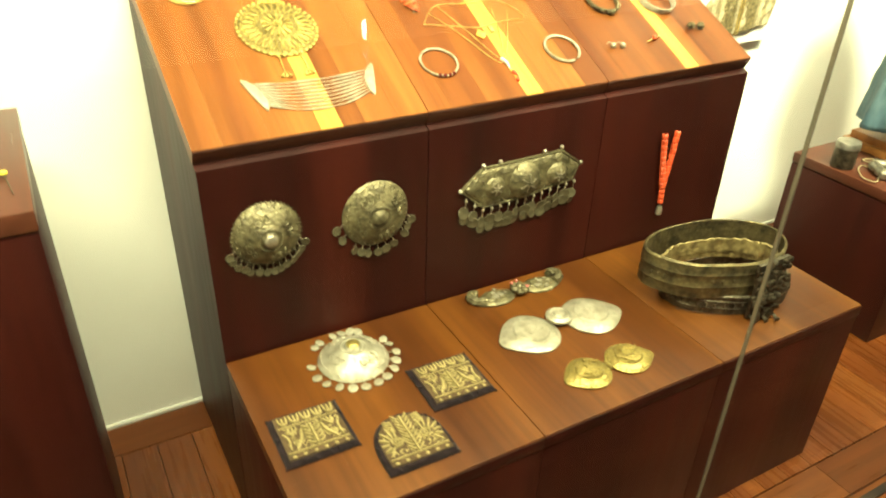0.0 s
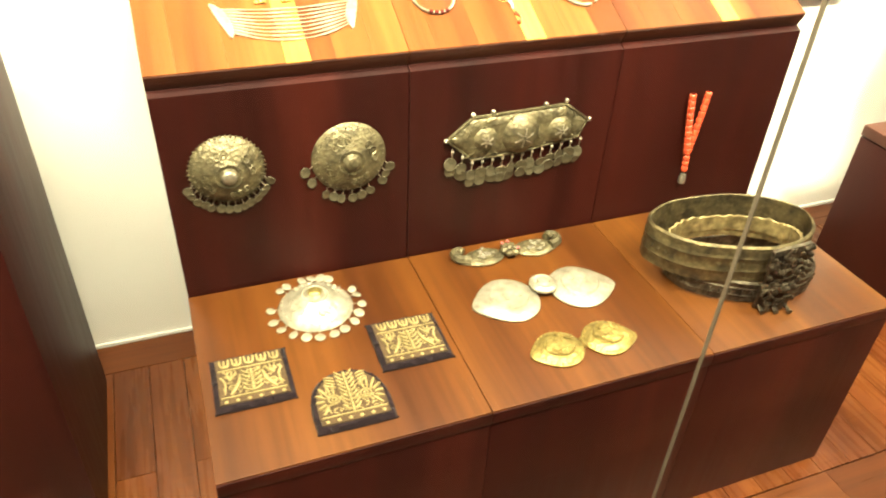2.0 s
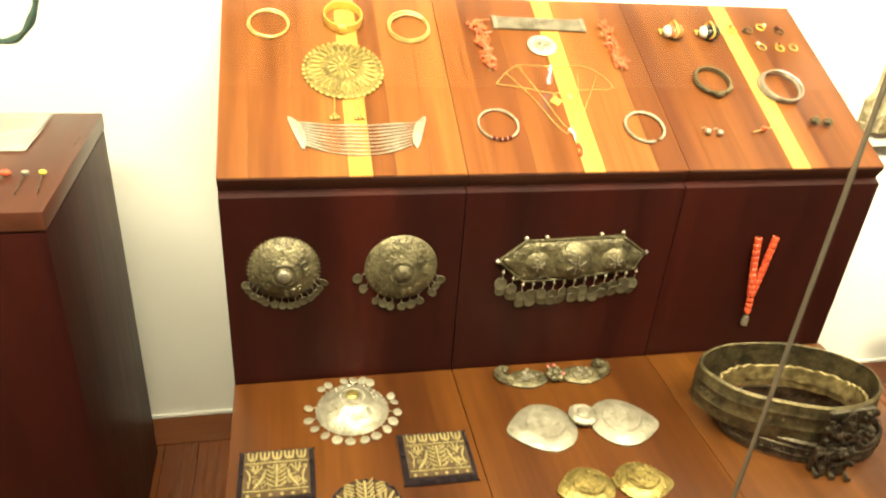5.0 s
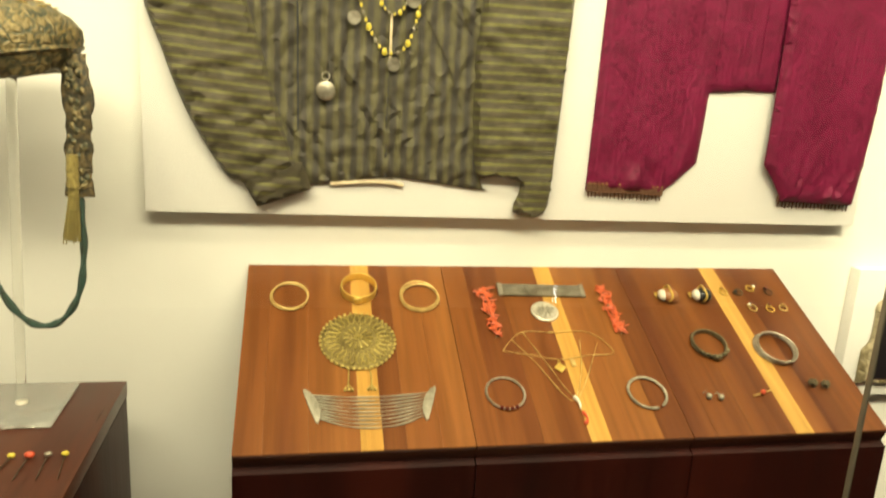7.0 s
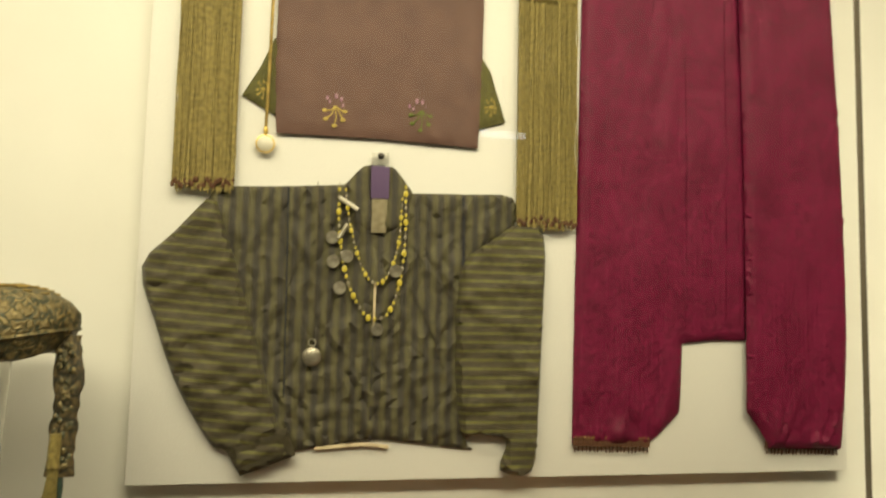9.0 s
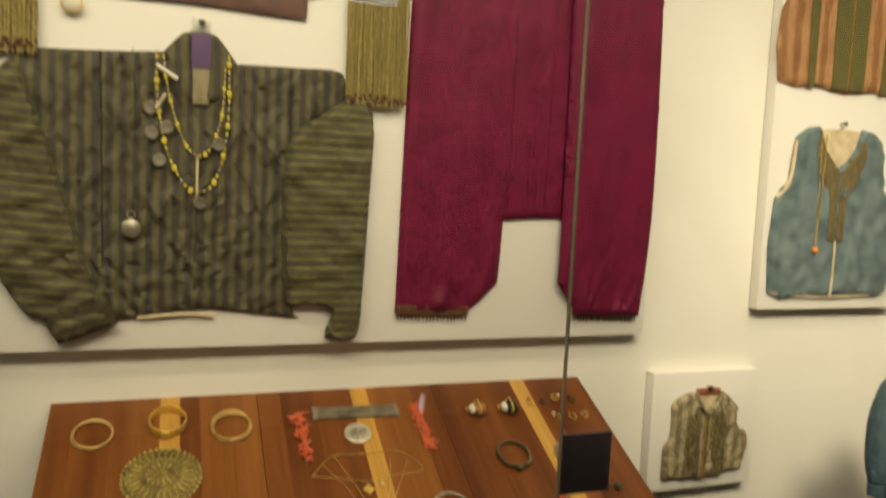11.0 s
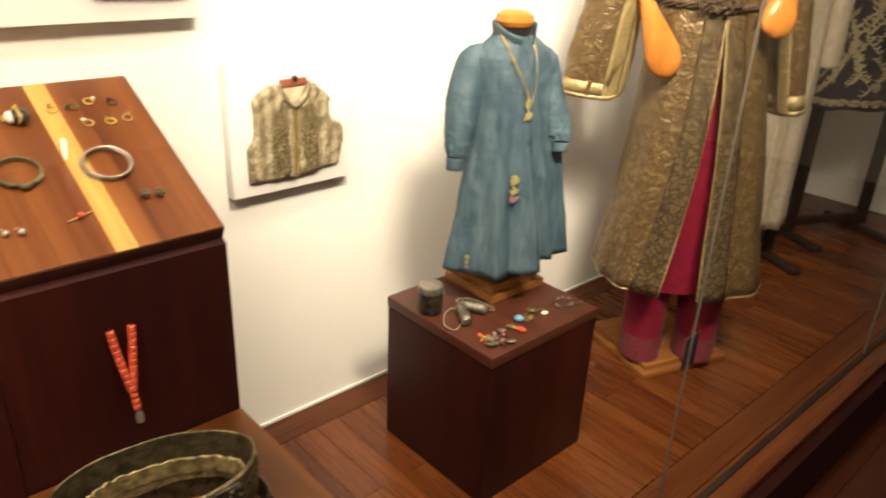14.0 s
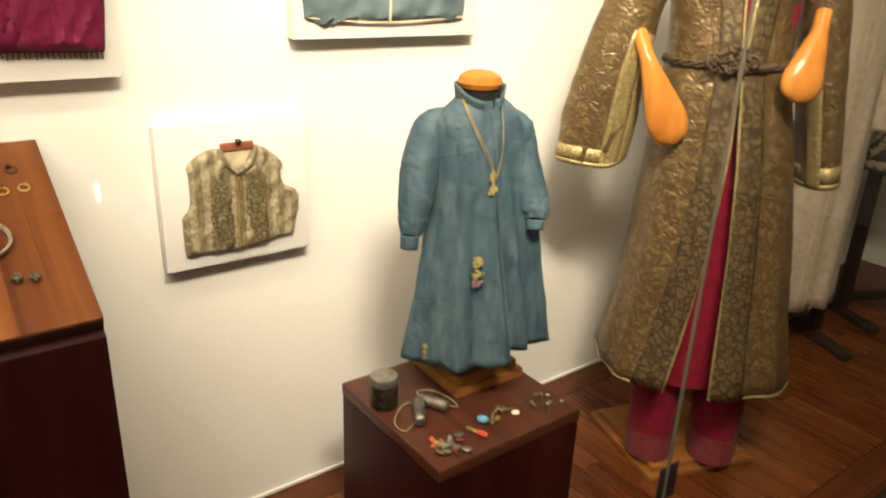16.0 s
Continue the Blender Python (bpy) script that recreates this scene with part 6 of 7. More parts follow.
part("end_bell", lathe([(0, 0.010), (0.005, 0.009), (0.0072, 0.0), (0.0068, -0.011), (0.0, -0.011)], 14, m=Matrix.Translation((0.007, -0.116, 0.006)) @ pose(0, 0, 0, -90)), M_SILVER, cs, "fluted silver bell")
bm = bmesh.new()
for x in (-0.019, 0.015):
    tube([(x, 0.060, 0.005), (x, 0.064, -0.001)], 0.001, 4, bm=bm)
part("thread", bm, M_CORD, cs)

# low step
dome("domed_brooch", on_step(1.402, -0.490), 0.061, 0.030, M_BRIGHT, "bright silver domed brooch lying with coins around", 34, 0, list(range(195, 350, 17)) + [8, 20, 60, 72, 84, 96, 118, 130, 172], M_BRIGHT, 0.005, 0.0085, M_GILT, True)


def pad(m, outline, label, motif):
    """A velvet pad with a brown field and couched gold thread."""
    t = thing("embroidered_pad", m, label, "pad", "embroidered pads")
    part("pad", cloth_panel(outline, 0.008, ((30, 0.05, 0.002, 61),), 0.007, 0.006), M_VELVET, t)
    inner = [(v[0] * 0.86, v[1] * 0.84) for v in outline]
    part("field", cloth_panel(inner, 0.004, (), 0.008, 0.003), M_FELT, t, "brown velvet field", pose(0, 0, 0.0066))
    Z = 0.0114
    bm = bmesh.new()
    motif(bm, Z)
    rnd = random.Random(len(outline))
    for k in range(70):
        x, y, a = rnd.uniform(-0.042, 0.042), rnd.uniform(-0.030, 0.018), rnd.uniform(0, math.pi)
        dx, dy = 0.0035 * math.cos(a), 0.0035 * math.sin(a)
        tube([(x - dx, y - dy, Z - 0.0012), (x, y, Z - 0.0004), (x + dx, y + dy, Z - 0.0012)], 0.0009, 4, bm=bm)
    part("gold_embroidery", bm, M_COUCH, t, "raised couched gold embroidery")
    bm = bmesh.new()
    for k in range(6):
        ball(0.0032, (-0.040 + 0.016 * k, -0.041, Z - 0.001), (1, 1, 0.6), bm, 1)
    part("gold_beads", bm, M_COUCH, t)
    return t


def stem(bm, pts, r=0.0016):
    tube(smooth_line(pts, 3), lambda g: 1.0 * r * (0.75 + 0.5 * math.sin(math.pi * g)), 4, bm=bm)


def square_motif(bm, Z):
    tube([(-0.046, 0.020, Z), (0.046, 0.020, Z)], 0.0014, 4, bm=bm)
    tube([(-0.046, -0.034, Z), (0.046, -0.034, Z)], 0.0014, 4, bm=bm)
    for k in range(5):
        x = -0.036 + 0.018 * k
        stem(bm, [(x - 0.0065, 0.042, Z), (x - 0.005, 0.029, Z), (x, 0.026, Z), (x + 0.005, 0.029, Z), (x + 0.0065, 0.042, Z)], 0.0021)
        stem(bm, [(x, 0.028, Z), (x, 0.040, Z)], 0.0018)
    tube([(0, -0.030, Z), (0, 0.014, Z)], 0.0026, 5, bm=bm)
    for s in (-1, 1):
        for k in range(5):
            y = -0.028 + 0.0085 * k
            stem(bm, [(s * 0.003, y, Z), (s * 0.009, y + 0.003, Z), (s * 0.014, y + 0.009, Z)], 0.0018)
        stem(bm, [(s * 0.032, -0.030, Z), (s * 0.020, -0.012, Z), (s * 0.016, 0.006, Z)], 0.0026)
        stem(bm, [(s * 0.040, -0.028, Z), (s * 0.038, -0.006, Z), (s * 0.044, 0.008, Z)], 0.0016)
        for dx, dy in ((-0.010, 0.014), (-0.004, 0.017), (0.003, 0.016)):
            stem(bm, [(s * 0.031, -0.002, Z), (s * (0.031 + dx * 0.7), dy * 0.5, Z), (s * (0.031 + dx), dy, Z)], 0.0017)
        tube(circle(0.0045, 12, (s * 0.029, -0.016, Z)), 0.0012, 4, True, bm)
        ball(0.002, (s * 0.029, -0.016, Z), (1, 1, 0.6), bm, 1)


def arch_motif(bm, Z):
    tube([(-0.046, -0.034, Z), (0.046, -0.034, Z)], 0.0014, 4, bm=bm)
    tube([(0, -0.032, Z), (0.0, 0.044, Z)], 0.0024, 5, bm=bm)
    for s in (-1, 1):
        for k in range(9):
            y = -0.028 + 0.0082 * k
            stem(bm, [(s * 0.003, y, Z), (s * 0.008, y + 0.004, Z), (s * 0.0125, y + 0.011, Z)], 0.0016)
        tube(circle(0.0078, 16, (s * 0.023, -0.004, Z)), 0.0015, 4, True, bm)
        tube(circle(0.0035, 10, (s * 0.023, -0.004, Z)), 0.0013, 4, True, bm)
        for k in range(9):
            a = radians(100 - 24 * k)
            c = Vector((s * 0.024, -0.006, Z))
            r0, r1 = 0.012, 0.026 + 0.002 * math.sin(k)
            e = Vector((s * max(-0.5, math.cos(a)) * r1, math.sin(a) * r1 * 1.25, 0))
            if c.y + e.y > -0.031 and abs(c.x + e.x) < 0.049:
                stem(bm, [c + Vector((s * math.cos(a) * r0, math.sin(a) * r0, 0)), c + e * 0.7, c + e], 0.0019)
        for k in range(4):
            stem(bm, [(s * 0.016, 0.018 + 0.006 * k, Z), (s * 0.024, 0.021 + 0.006 * k, Z), (s * 0.030, 0.027 + 0.004 * k, Z)], 0.0015)


sq = smooth_line([(-0.053, -0.052), (0, -0.053), (0.053, -0.052), (0.056, -0.049), (0.056, 0), (0.055, 0.050), (0.052, 0.053), (0, 0.053), (-0.052, 0.053), (-0.056, 0.050), (-0.056, 0), (-0.056, -0.049)], 2, True)
ar = smooth_line([(-0.052, -0.053), (0, -0.054), (0.052, -0.053), (0.056, -0.049), (0.057, -0.02), (0.055, 0.006), (0.046, 0.031), (0.027, 0.049), (0, 0.056), (-0.027, 0.049), (-0.046, 0.031), (-0.055, 0.006), (-0.057, -0.02), (-0.056, -0.049)], 2, True)
pad(on_step(1.279, -0.623, -1), sq, "square black velvet pad with raised gold embroidery", square_motif)
pad(on_step(1.404, -0.702, -1), ar, "arch-topped black velvet pad with raised gold embroidery", arch_motif)
pad(on_step(1.522, -0.615, -1), sq, "square black velvet pad with raised gold embroidery", square_motif)


def drop_plate(parent, m, l, w, h, mat, name="plate"):
    """A leaf-shaped cup plate with a pointed end towards -x."""
    bm = bmesh.new()
    n, rings = 44, []
    for f, z in ((1.0, 0.0), (1.0, 0.0022), (0.93, 0.0035), (0.80, h * 0.55), (0.62, h * 0.62), (0.57, h * 0.85), (0.50, h * 0.88), (0.40, h * 0.9), (0.2, h), (0.06, h)):
        ring = []
        for k in range(n):
            a = k * math.tau / n
            tip = max(0.0, -math.cos(a)) ** 9 * 0.22
            ring.append(bm.verts.new(m @ Vector((l * f * (math.cos(a) - tip * f ** 3), w * f * math.sin(a) * (1 - 0.1 * max(0, -math.cos(a))), z))))
        rings.append(ring)
    for a, b in zip(rings, rings[1:]):
        for k in range(n):
            bm.faces.new((a[k], a[(k + 1) % n], b[(k + 1) % n], b[k]))
    bm.faces.new(rings[-1])
    bm.faces.new(rings[0][::-1])
    return part(name, bm, mat, parent)


def relief(parent, m, r, mat, seed, count=16):
    rnd = random.Random(seed)
    bm = bmesh.new()
    for k in range(count):
        a, d = rnd.uniform(0, math.tau), r * math.sqrt(rnd.random())
        c = m @ Vector((d * math.cos(a), d * math.sin(a), 0))
        ball(0.0022 + 0.0022 * rnd.random(), c, (1.2, 1, 0.5), bm, 1)
    part("relief", bm, mat, parent, "chased relief")


c2 = thing("silver_clasp", on_step(1.775, -0.572), "pale silver belt clasp of two leaf plates", "clasp", "belt clasps")
for x, turn in ((-0.062, 3), (0.072, 172)):
    m = pose(x, 0.0 if x < 0 else -0.003, 0.001, 0, 0, turn)
    drop_plate(c2, m, 0.054, 0.056, 0.016, M_BRIGHT)
    part("ring", tube([m @ Vector(v) for v in circle(0.030, 36, (0.002, 0, 0.0115))], 0.0014, 5, True), M_BRIGHT, c2)
    part("ring", tube([m @ Vector(v) for v in circle(0.044, 40, (0.0, 0, 0.0070))], 0.0012, 5, True), M_BRIGHT, c2)
    relief(c2, m @ Matrix.Translation((0.002, 0, 0.016)), 0.018, M_BRIGHT, 4)
part("middle", lathe([(0, 0.022), (0.009, 0.021), (0.012, 0.017), (0.018, 0.018), (0.0245, 0.014), (0.0245, 0.010), (0, 0.010)], 32, m=Matrix.Translation((0.008, 0.012, 0))), M_BRIGHT, c2, "round middle boss")
c3 = thing("gilt_clasp", on_step(1.781, -0.705), "gilt belt clasp of two embossed leaf plates", "clasp", "belt clasps")
for x, turn in ((-0.042, 4), (0.045, 170)):
    m = pose(x, 0, 0.001, 0, 0, turn)
    drop_plate(c3, m, 0.041, 0.039, 0.015, M_GILT)
    relief(c3, m @ Matrix.Translation((0.002, 0, 0.0155)), 0.024, M_GILT, 7, 22)
    bm = bmesh.new()
    for k in range(26):
        a = k * math.tau / 26
        ball(0.0017, m @ Vector((0.0375 * math.cos(a), 0.0355 * math.sin(a), 0.005)), (1, 1, 1), bm, 1)
    part("rim_beads", bm, M_GILT, c3)
part("hinge", tube([(0.001, -0.01, 0.005), (0.001, 0.01, 0.005)], 0.003, 6), M_GILT, c3)
c1 = thing("paisley_clasp", on_step(1.772, -0.444), "dark silver clasp of two paisley plates", "clasp", "belt clasps")
for s in (-1, 1):
    m = pose(s * 0.052, -0.003, 0.001, 0, 0, 3 if s < 0 else 177)
    drop_plate(c1, m, 0.040, 0.025 * (1 if s < 0 else 1), 0.010, M_TARNISH)
    hookpts = [(s * 0.080, -0.010, 0.006), (s * 0.098, -0.002, 0.007), (s * 0.103, 0.014, 0.007), (s * 0.092, 0.022, 0.007), (s * 0.084, 0.016, 0.007)]
    part("curl", tube(smooth_line(hookpts, 5), lambda g: 0.0095 - 0.002 * g, 8), M_TARNISH, c1, "curled tip")
    relief(c1, m @ Matrix.Translation((0.0, 0, 0.010)), 0.018, M_SILVER, 11 + s, 14)
bm = bmesh.new()
for k in range(7):
    a = k * math.tau / 6
    ball(0.0085, (0.011 * math.cos(a) if k < 6 else 0, 0.012 * math.sin(a) - 0.004 if k < 6 else -0.004, 0.010 + (0.004 if k == 6 else 0)), (1, 1, 0.8), bm, 2)
part("middle", bm, M_TARNISH, c1)
bm = bmesh.new()
for x, y in ((-0.010, 0.010), (0.012, -0.012), (0.002, 0.012)):
    ball(0.0038, (x, y, 0.0165), (1, 1, 0.8), bm, 1)
part("stones", bm, base_mat("dull_pink_stone", (0.38, 0.12, 0.11), 0.25)[0], c1, "small pink stones")


# the belts, stacked on the step
def belt(m, a, b, h, mat, label, buckle_at):
    """A stiff oval belt of hinged plates."""
    t = thing("silver_belt", m, label, "belt", "silver belts")
    n = 72
    prof = [(0.0, 0.0), (0.004, 0.002), (0.0035, h * 0.3), (0.005, h * 0.33), (0.0035, h * 0.38), (0.0035, h * 0.64), (0.005, h * 0.68), (0.0035, h * 0.72), (0.004, h - 0.003), (0.0, h), (-0.002, h - 0.001), (-0.002, 0.001)]
    bm = bmesh.new()
    rings = []
    for k in range(n):
        q = k * math.tau / n
        dent = 0.004 * noise.noise(Vector((math.cos(q) * 2, math.sin(q) * 2, h * 30)))
        rings.append([bm.verts.new(((a + o + dent) * math.cos(q), (b + o + dent) * math.sin(q), z + 0.003 * math.sin(2 * q))) for o, z in prof])
    for k in range(n):
        r1, r2 = rings[k], rings[(k + 1) % n]
        for j in range(len(prof)):
            bm.faces.new((r1[j], r1[(j + 1) % len(prof)], r2[(j + 1) % len(prof)], r2[j]))
    part("band", bm, mat, t)
    bm = bmesh.new()
    for k in range(44):
        q = (k + 0.5) * math.tau / 44
        ball(0.0030, ((a + 0.003) * math.cos(q), (b + 0.003) * math.sin(q), h * 0.52), (1, 1, 1.6), bm, 1)
    part("bosses", bm, mat, t, "row of embossed knobs")
    return t


def ornate_buckle(parent, at, turn, w, h, mat, seed):
    rnd = random.Random(seed)
    m = Matrix.Translation(at) @ pose(0, 0, 0, 0, 0, turn)
    bm = box(w, 0.008, h, 0, 0, 0, 0.002)
    bm.transform(m)
    b = part("buckle", bm, mat, parent, "heavy ornate buckle")
    bm = bmesh.new()
    for k in range(22):
        x, z = rnd.uniform(-w / 2, w / 2), rnd.uniform(-h / 2, h / 2)
        ball(rnd.uniform(0.004, 0.0085), m @ Vector((x, -0.006 - 0.004 * rnd.random(), z)), (1, 0.8, 1), bm, 1)
    for k in range(5):
        x, z = rnd.uniform(-w / 2.5, w / 2.5), rnd.uniform(-h / 3, h / 3)
        tube([m @ Vector((x + 0.010 * math.cos(q), -0.011, z + 0.010 * math.sin(q))) for q in (j * 0.6 for j in range(9))], 0.0022, 5, bm=bm)
    part("ornaments", bm, mat, b)
    return b


M_GILTDARK = metal_mat("dark_gilt_belt", (0.20, 0.165, 0.082), (0.075, 0.062, 0.036), 0.5, 0.7, 130, 0.75)
lo = belt(pose(2.140, -0.632, 0.4115, 0, 0, -16), 0.130, 0.072, 0.042, M_DARKSILVER, "dark silver hinged belt lying under another", 0)
ornate_buckle(lo, (0.022, -0.086, 0.026), 6, 0.062, 0.048, M_DARKSILVER, 3)
for k, x in enumerate((-0.004, 0.020, 0.044)):
    part("drop", tube([(x, -0.094, 0.012), (x + 0.003, -0.102, 0.006), (x + 0.004, -0.108, 0.005)], lambda g: 0.002 + 0.003 * g, 6), M_DARKSILVER, lo)
up = belt(pose(2.115, -0.606, 0.449, 0, 0, -14), 0.145, 0.082, 0.074, M_GILTDARK, "dark gilt silver belt with an ornate buckle", 0)
ornate_buckle(up, (0.065, -0.088, 0.056), 16, 0.085, 0.040, M_DARKSILVER, 4)
ornate_buckle(up, (0.070, -0.090, 0.020), 16, 0.090, 0.036, M_DARKSILVER, 5)
bm = bmesh.new()
rows = [(1.0, 0.006), (1.0, 0.03), (1.0, 0.050), (0.965, 0.049), (0.96, 0.02)]
rings_s = []
for k in range(110):
    q = k * math.tau / 110
    cr_ = 1 + 0.05 * noise.noise(Vector((math.cos(q) * 9, math.sin(q) * 9, 4)))
    hi = 0.006 * noise.noise(Vector((math.cos(q) * 12, math.sin(q) * 12, 9)))
    rings_s.append([bm.verts.new((0.121 * f * cr_ * math.cos(q) + 0.006, 0.060 * f * cr_ * math.sin(q) - 0.012, z + (hi if z > 0.01 else 0))) for f, z in rows])
for k in range(110):
    a, b = rings_s[k], rings_s[(k + 1) % 110]
    for j in range(4):
        bm.faces.new((a[j], b[j], b[j + 1], a[j + 1]))
part("inner_lining", bm, metal_mat("crinkled_gilt", (0.42, 0.34, 0.15), (0.17, 0.13, 0.055), 0.55, 0.9, 90, 0.5), up, "crinkled gilt strip inside")

# ---------------------------------------------------------------- jewels on the garments
wt = thing("pocket_watch", on_wall(1.348, 1.333, 0.016), "silver pocket watch on a thin chain", "watch")
part("case", lathe([(0, 0.008), (0.013, 0.0075), (0.017, 0.005), (0.018, 0.003), (0.017, 0.0005), (0, 0.0005)], 32), M_SILVER, wt)
part("crown", tube(circle(0.007, 18, (0, 0.026, 0.003)), 0.0014, 5, True), M_SILVER, wt)
part("stem", tube([(0, 0.016, 0.003), (0, 0.021, 0.003)], 0.003, 6), M_SILVER, wt)
part("chain", tube([(0, 0.033 + 0.30 * k / 60, 0.002 + 0.0006 * (k % 2)) for k in range(61)], 0.0011, 4), M_TARNISH, wt)


def bead_necklace(name, m, pts, bead, mat, label, coins, coin_mat):
    t = thing(name, m, label, "necklace", "bead necklaces")
    line = smooth_line(pts, 24)
    part("thread", tube(line, 0.0009, 4), M_CORD, t)
    run, last = 0.0, line[0]
    gap = bead * 2.3
    k = 0
    for p in line[1:]:
        run += (p - last).length
        last = p
        if run >= gap:
            run = 0.0
            k += 1
            big = k % 4 == 0
            part("bead", ball(bead * (1.35 if big else 0.75), p, (0.85, 1.15, 0.8), sub=1), mat if big or k % 2 else M_SILVER, t)
    for x, y in coins:
        part("coin", disc(0.0125, 0.0012, seg=20), coin_mat, t, "thin grey coin", pose(x, y, 0.003, random.uniform(-6, 6), random.uniform(-6, 6)))
    return t


bead_necklace("bead_necklace", on_wall(1.462, 1.41, 0.019), [(-0.073, 0.258), (-0.070, 0.16), (-0.052, 0.07), (-0.02, 0.008), (0.004, -0.004), (0.03, 0.01), (0.050, 0.07), (0.058, 0.16), (0.056, 0.255)], 0.0052, M_YBEAD, "long necklace of yellow beads with grey coins", [(0.008, -0.024), (-0.066, 0.054), (-0.080, 0.104), (-0.054, 0.115), (-0.083, 0.15)], M_SILVER)
bead_necklace("bead_necklace", on_wall(1.462, 1.475, 0.021), [(-0.062, 0.19), (-0.050, 0.11), (-0.025, 0.03), (0.0, 0.0), (0.025, 0.014), (0.045, 0.08), (0.050, 0.17)], 0.0042, M_YBEAD, "shorter necklace of yellow and silver beads", [(0.040, 0.024)], M_SILVER)
t = thing("amulet_tube", on_wall(1.408, 1.625, 0.024), "small ivory amulet tube tied to the necklace", "amulet", "amulets")
part("tube", tube([(-0.018, 0.012, 0), (0.018, -0.010, 0)], 0.0045, 8), M_WHITE, t)
t = thing("amulet_tube", on_wall(1.398, 1.572, 0.024), "small silver amulet tube tied to the necklace", "amulet", "amulets")
part("tube", tube([(-0.008, -0.014, 0), (0.009, 0.014, 0)], 0.0045, 8), M_BRIGHT, t)
pn = thing("pearl_pendant", on_wall(1.246, 1.735, 0.010), "round mother-of-pearl pendant watch on a cord", "pendant")
part("pearl", lathe([(0, 0.008), (0.011, 0.007), (0.015, 0.004), (0.0155, 0.0005), (0, 0.0005)], 28), M_WHITE, pn)
part("rim", tube(circle(0.0165, 30, (0, 0, 0.002)), 0.0022, 6, True), M_ROSEGOLD, pn)
part("bow", ball(0.006, (0.0, 0.026, 0.003), (0.8, 1.6, 0.8), sub=2), M_GOLD, pn)
part("cord", tube([(0, 0.03, 0.003), (0.002, 0.12, 0.012), (0.004, 0.3, 0.014)], 0.0032, 6), M_GOLDTHREAD, pn)

# ---------------------------------------------------------------- cap on its clear stand, pins
cp = thing("cap_stand", pose(0.858, -0.215, 0.801), "clear acrylic rod stand with a square foot", "stand")
part("foot", box(0.135, 0.158, 0.006, 0, 0, 0.0035, 0.001), M_CLEARPLASTIC, cp)
part("socket", ball(0.010, (0.0, 0.0, 0.008), (1, 1, 0.6), sub=2), M_WHITE, cp)
part("rod", tube([(0.0, 0, 0.006), (0.012, 0, 0.3), (0.024, 0, 0.57)], 0.0075, 12), M_CLEARPLASTIC, cp)
M_CAP = brocade_mat("cap_brocade", (0.24, 0.185, 0.078), (0.40, 0.315, 0.135), (0.035, 0.070, 0.055), 52, 0.5, 0.25, 1.8, relief=0.85)
M_RIBBON = brocade_mat("worn_ribbon_brocade", (0.10, 0.075, 0.034), (0.27, 0.20, 0.09), (0.020, 0.026, 0.022), 55, 0.6, 0.2, 1.8)
M_DARKTEAL = cloth_mat("dark_teal_ribbon", (0.045, 0.085, 0.070), (0.030, 0.035, 0.025), 0.7, 120)
hat = thing("tasselled_hat", pose(0.846, -0.22, 1.362), "flat gold brocade cap with a tassel ribbon", "cap")
bm = lathe([(0, 0.088), (0.05, 0.086), (0.09, 0.077), (0.120, 0.060), (0.134, 0.036), (0.137, 0.010), (0.131, -0.014), (0.116, -0.034), (0.102, -0.036), (0.090, -0.02), (0, 0.0)], 72, sy=0.85)
for v in bm.verts:
    v.co.z += 0.006 * noise.noise(v.co * 22) + 0.03 * v.co.x + 0.16 * v.co.x * max(0.0, min(1.0, (0.05 - v.co.z) / 0.05))
    v.co.x += 0.004 * noise.noise(v.co * 30)
part("crown", bm, M_CAP, hat)
bm = tube([(0.134 * math.cos(a), 0.114 * math.sin(a), -0.002 + 0.17 * 0.134 * math.cos(a)) for a in (k * math.tau / 60 for k in range(60))], 0.0038, 6, True)
part("band", bm, M_CAP, hat, "gold cord round the edge")
bm = bmesh.new()
rnd = random.Random(2)
for k in range(90):
    a, f = rnd.uniform(0, math.tau), math.sqrt(rnd.random())
    r = 0.128 * f
    z = 0.087 - 0.05 * f ** 4 + 0.03 * r * math.cos(a)
    c = Vector((r * math.cos(a), 0.85 * r * math.sin(a), z))
    tube([c + Vector((0.0085 * math.cos(q), 0.0065 * math.sin(q), 0)) for q in (j * math.tau / 7 for j in range(7))], 0.0013, 4, True, bm)
part("gold_scrolls", bm, M_GOLDTHREAD, hat, "raised gold thread scrolls")
rib = [(0.128, -0.02, 0.012), (0.135, -0.03, -0.06), (0.132, -0.03, -0.13), (0.130, -0.03, -0.20)]
rings_s = []
for p in smooth_line(rib, 8):
    w = 0.0195 + 0.006 * noise.noise(p * 55)
    rings_s.append([p + Vector((w * math.cos(q), 0.005 * math.sin(q) + 0.002 * noise.noise(p * 60), 0)) for q in (j * math.tau / 12 for j in range(12))])
part("ribbon", loft(rings_s, True, True), M_RIBBON, hat, "dark ribbon with gold knots")
bm = bmesh.new()
for k in range(44):
    z = 0.0 - 0.19 * rnd.random()
    ball(0.0050, (0.132 + rnd.uniform(-0.012, 0.012), -0.035, z), (1, 0.5, 1.2), bm, 1)
part("ribbon_knots", bm, M_CAP, hat)
bm = bmesh.new()
for k in range(34):
    a = k * 2.4
    r = 0.0075 * math.sqrt(k / 34)
    tube([(0.124 + r * math.cos(a), -0.036 + r * math.sin(a), -0.155), (0.123 + 1.1 * r * math.cos(a), -0.036 + r * math.sin(a), -0.20), (0.117 + 1.9 * r * math.cos(a), -0.036 + 1.6 * r * math.sin(a), -0.262 - rnd.random() * 0.01)], 0.0011, 4, bm=bm)
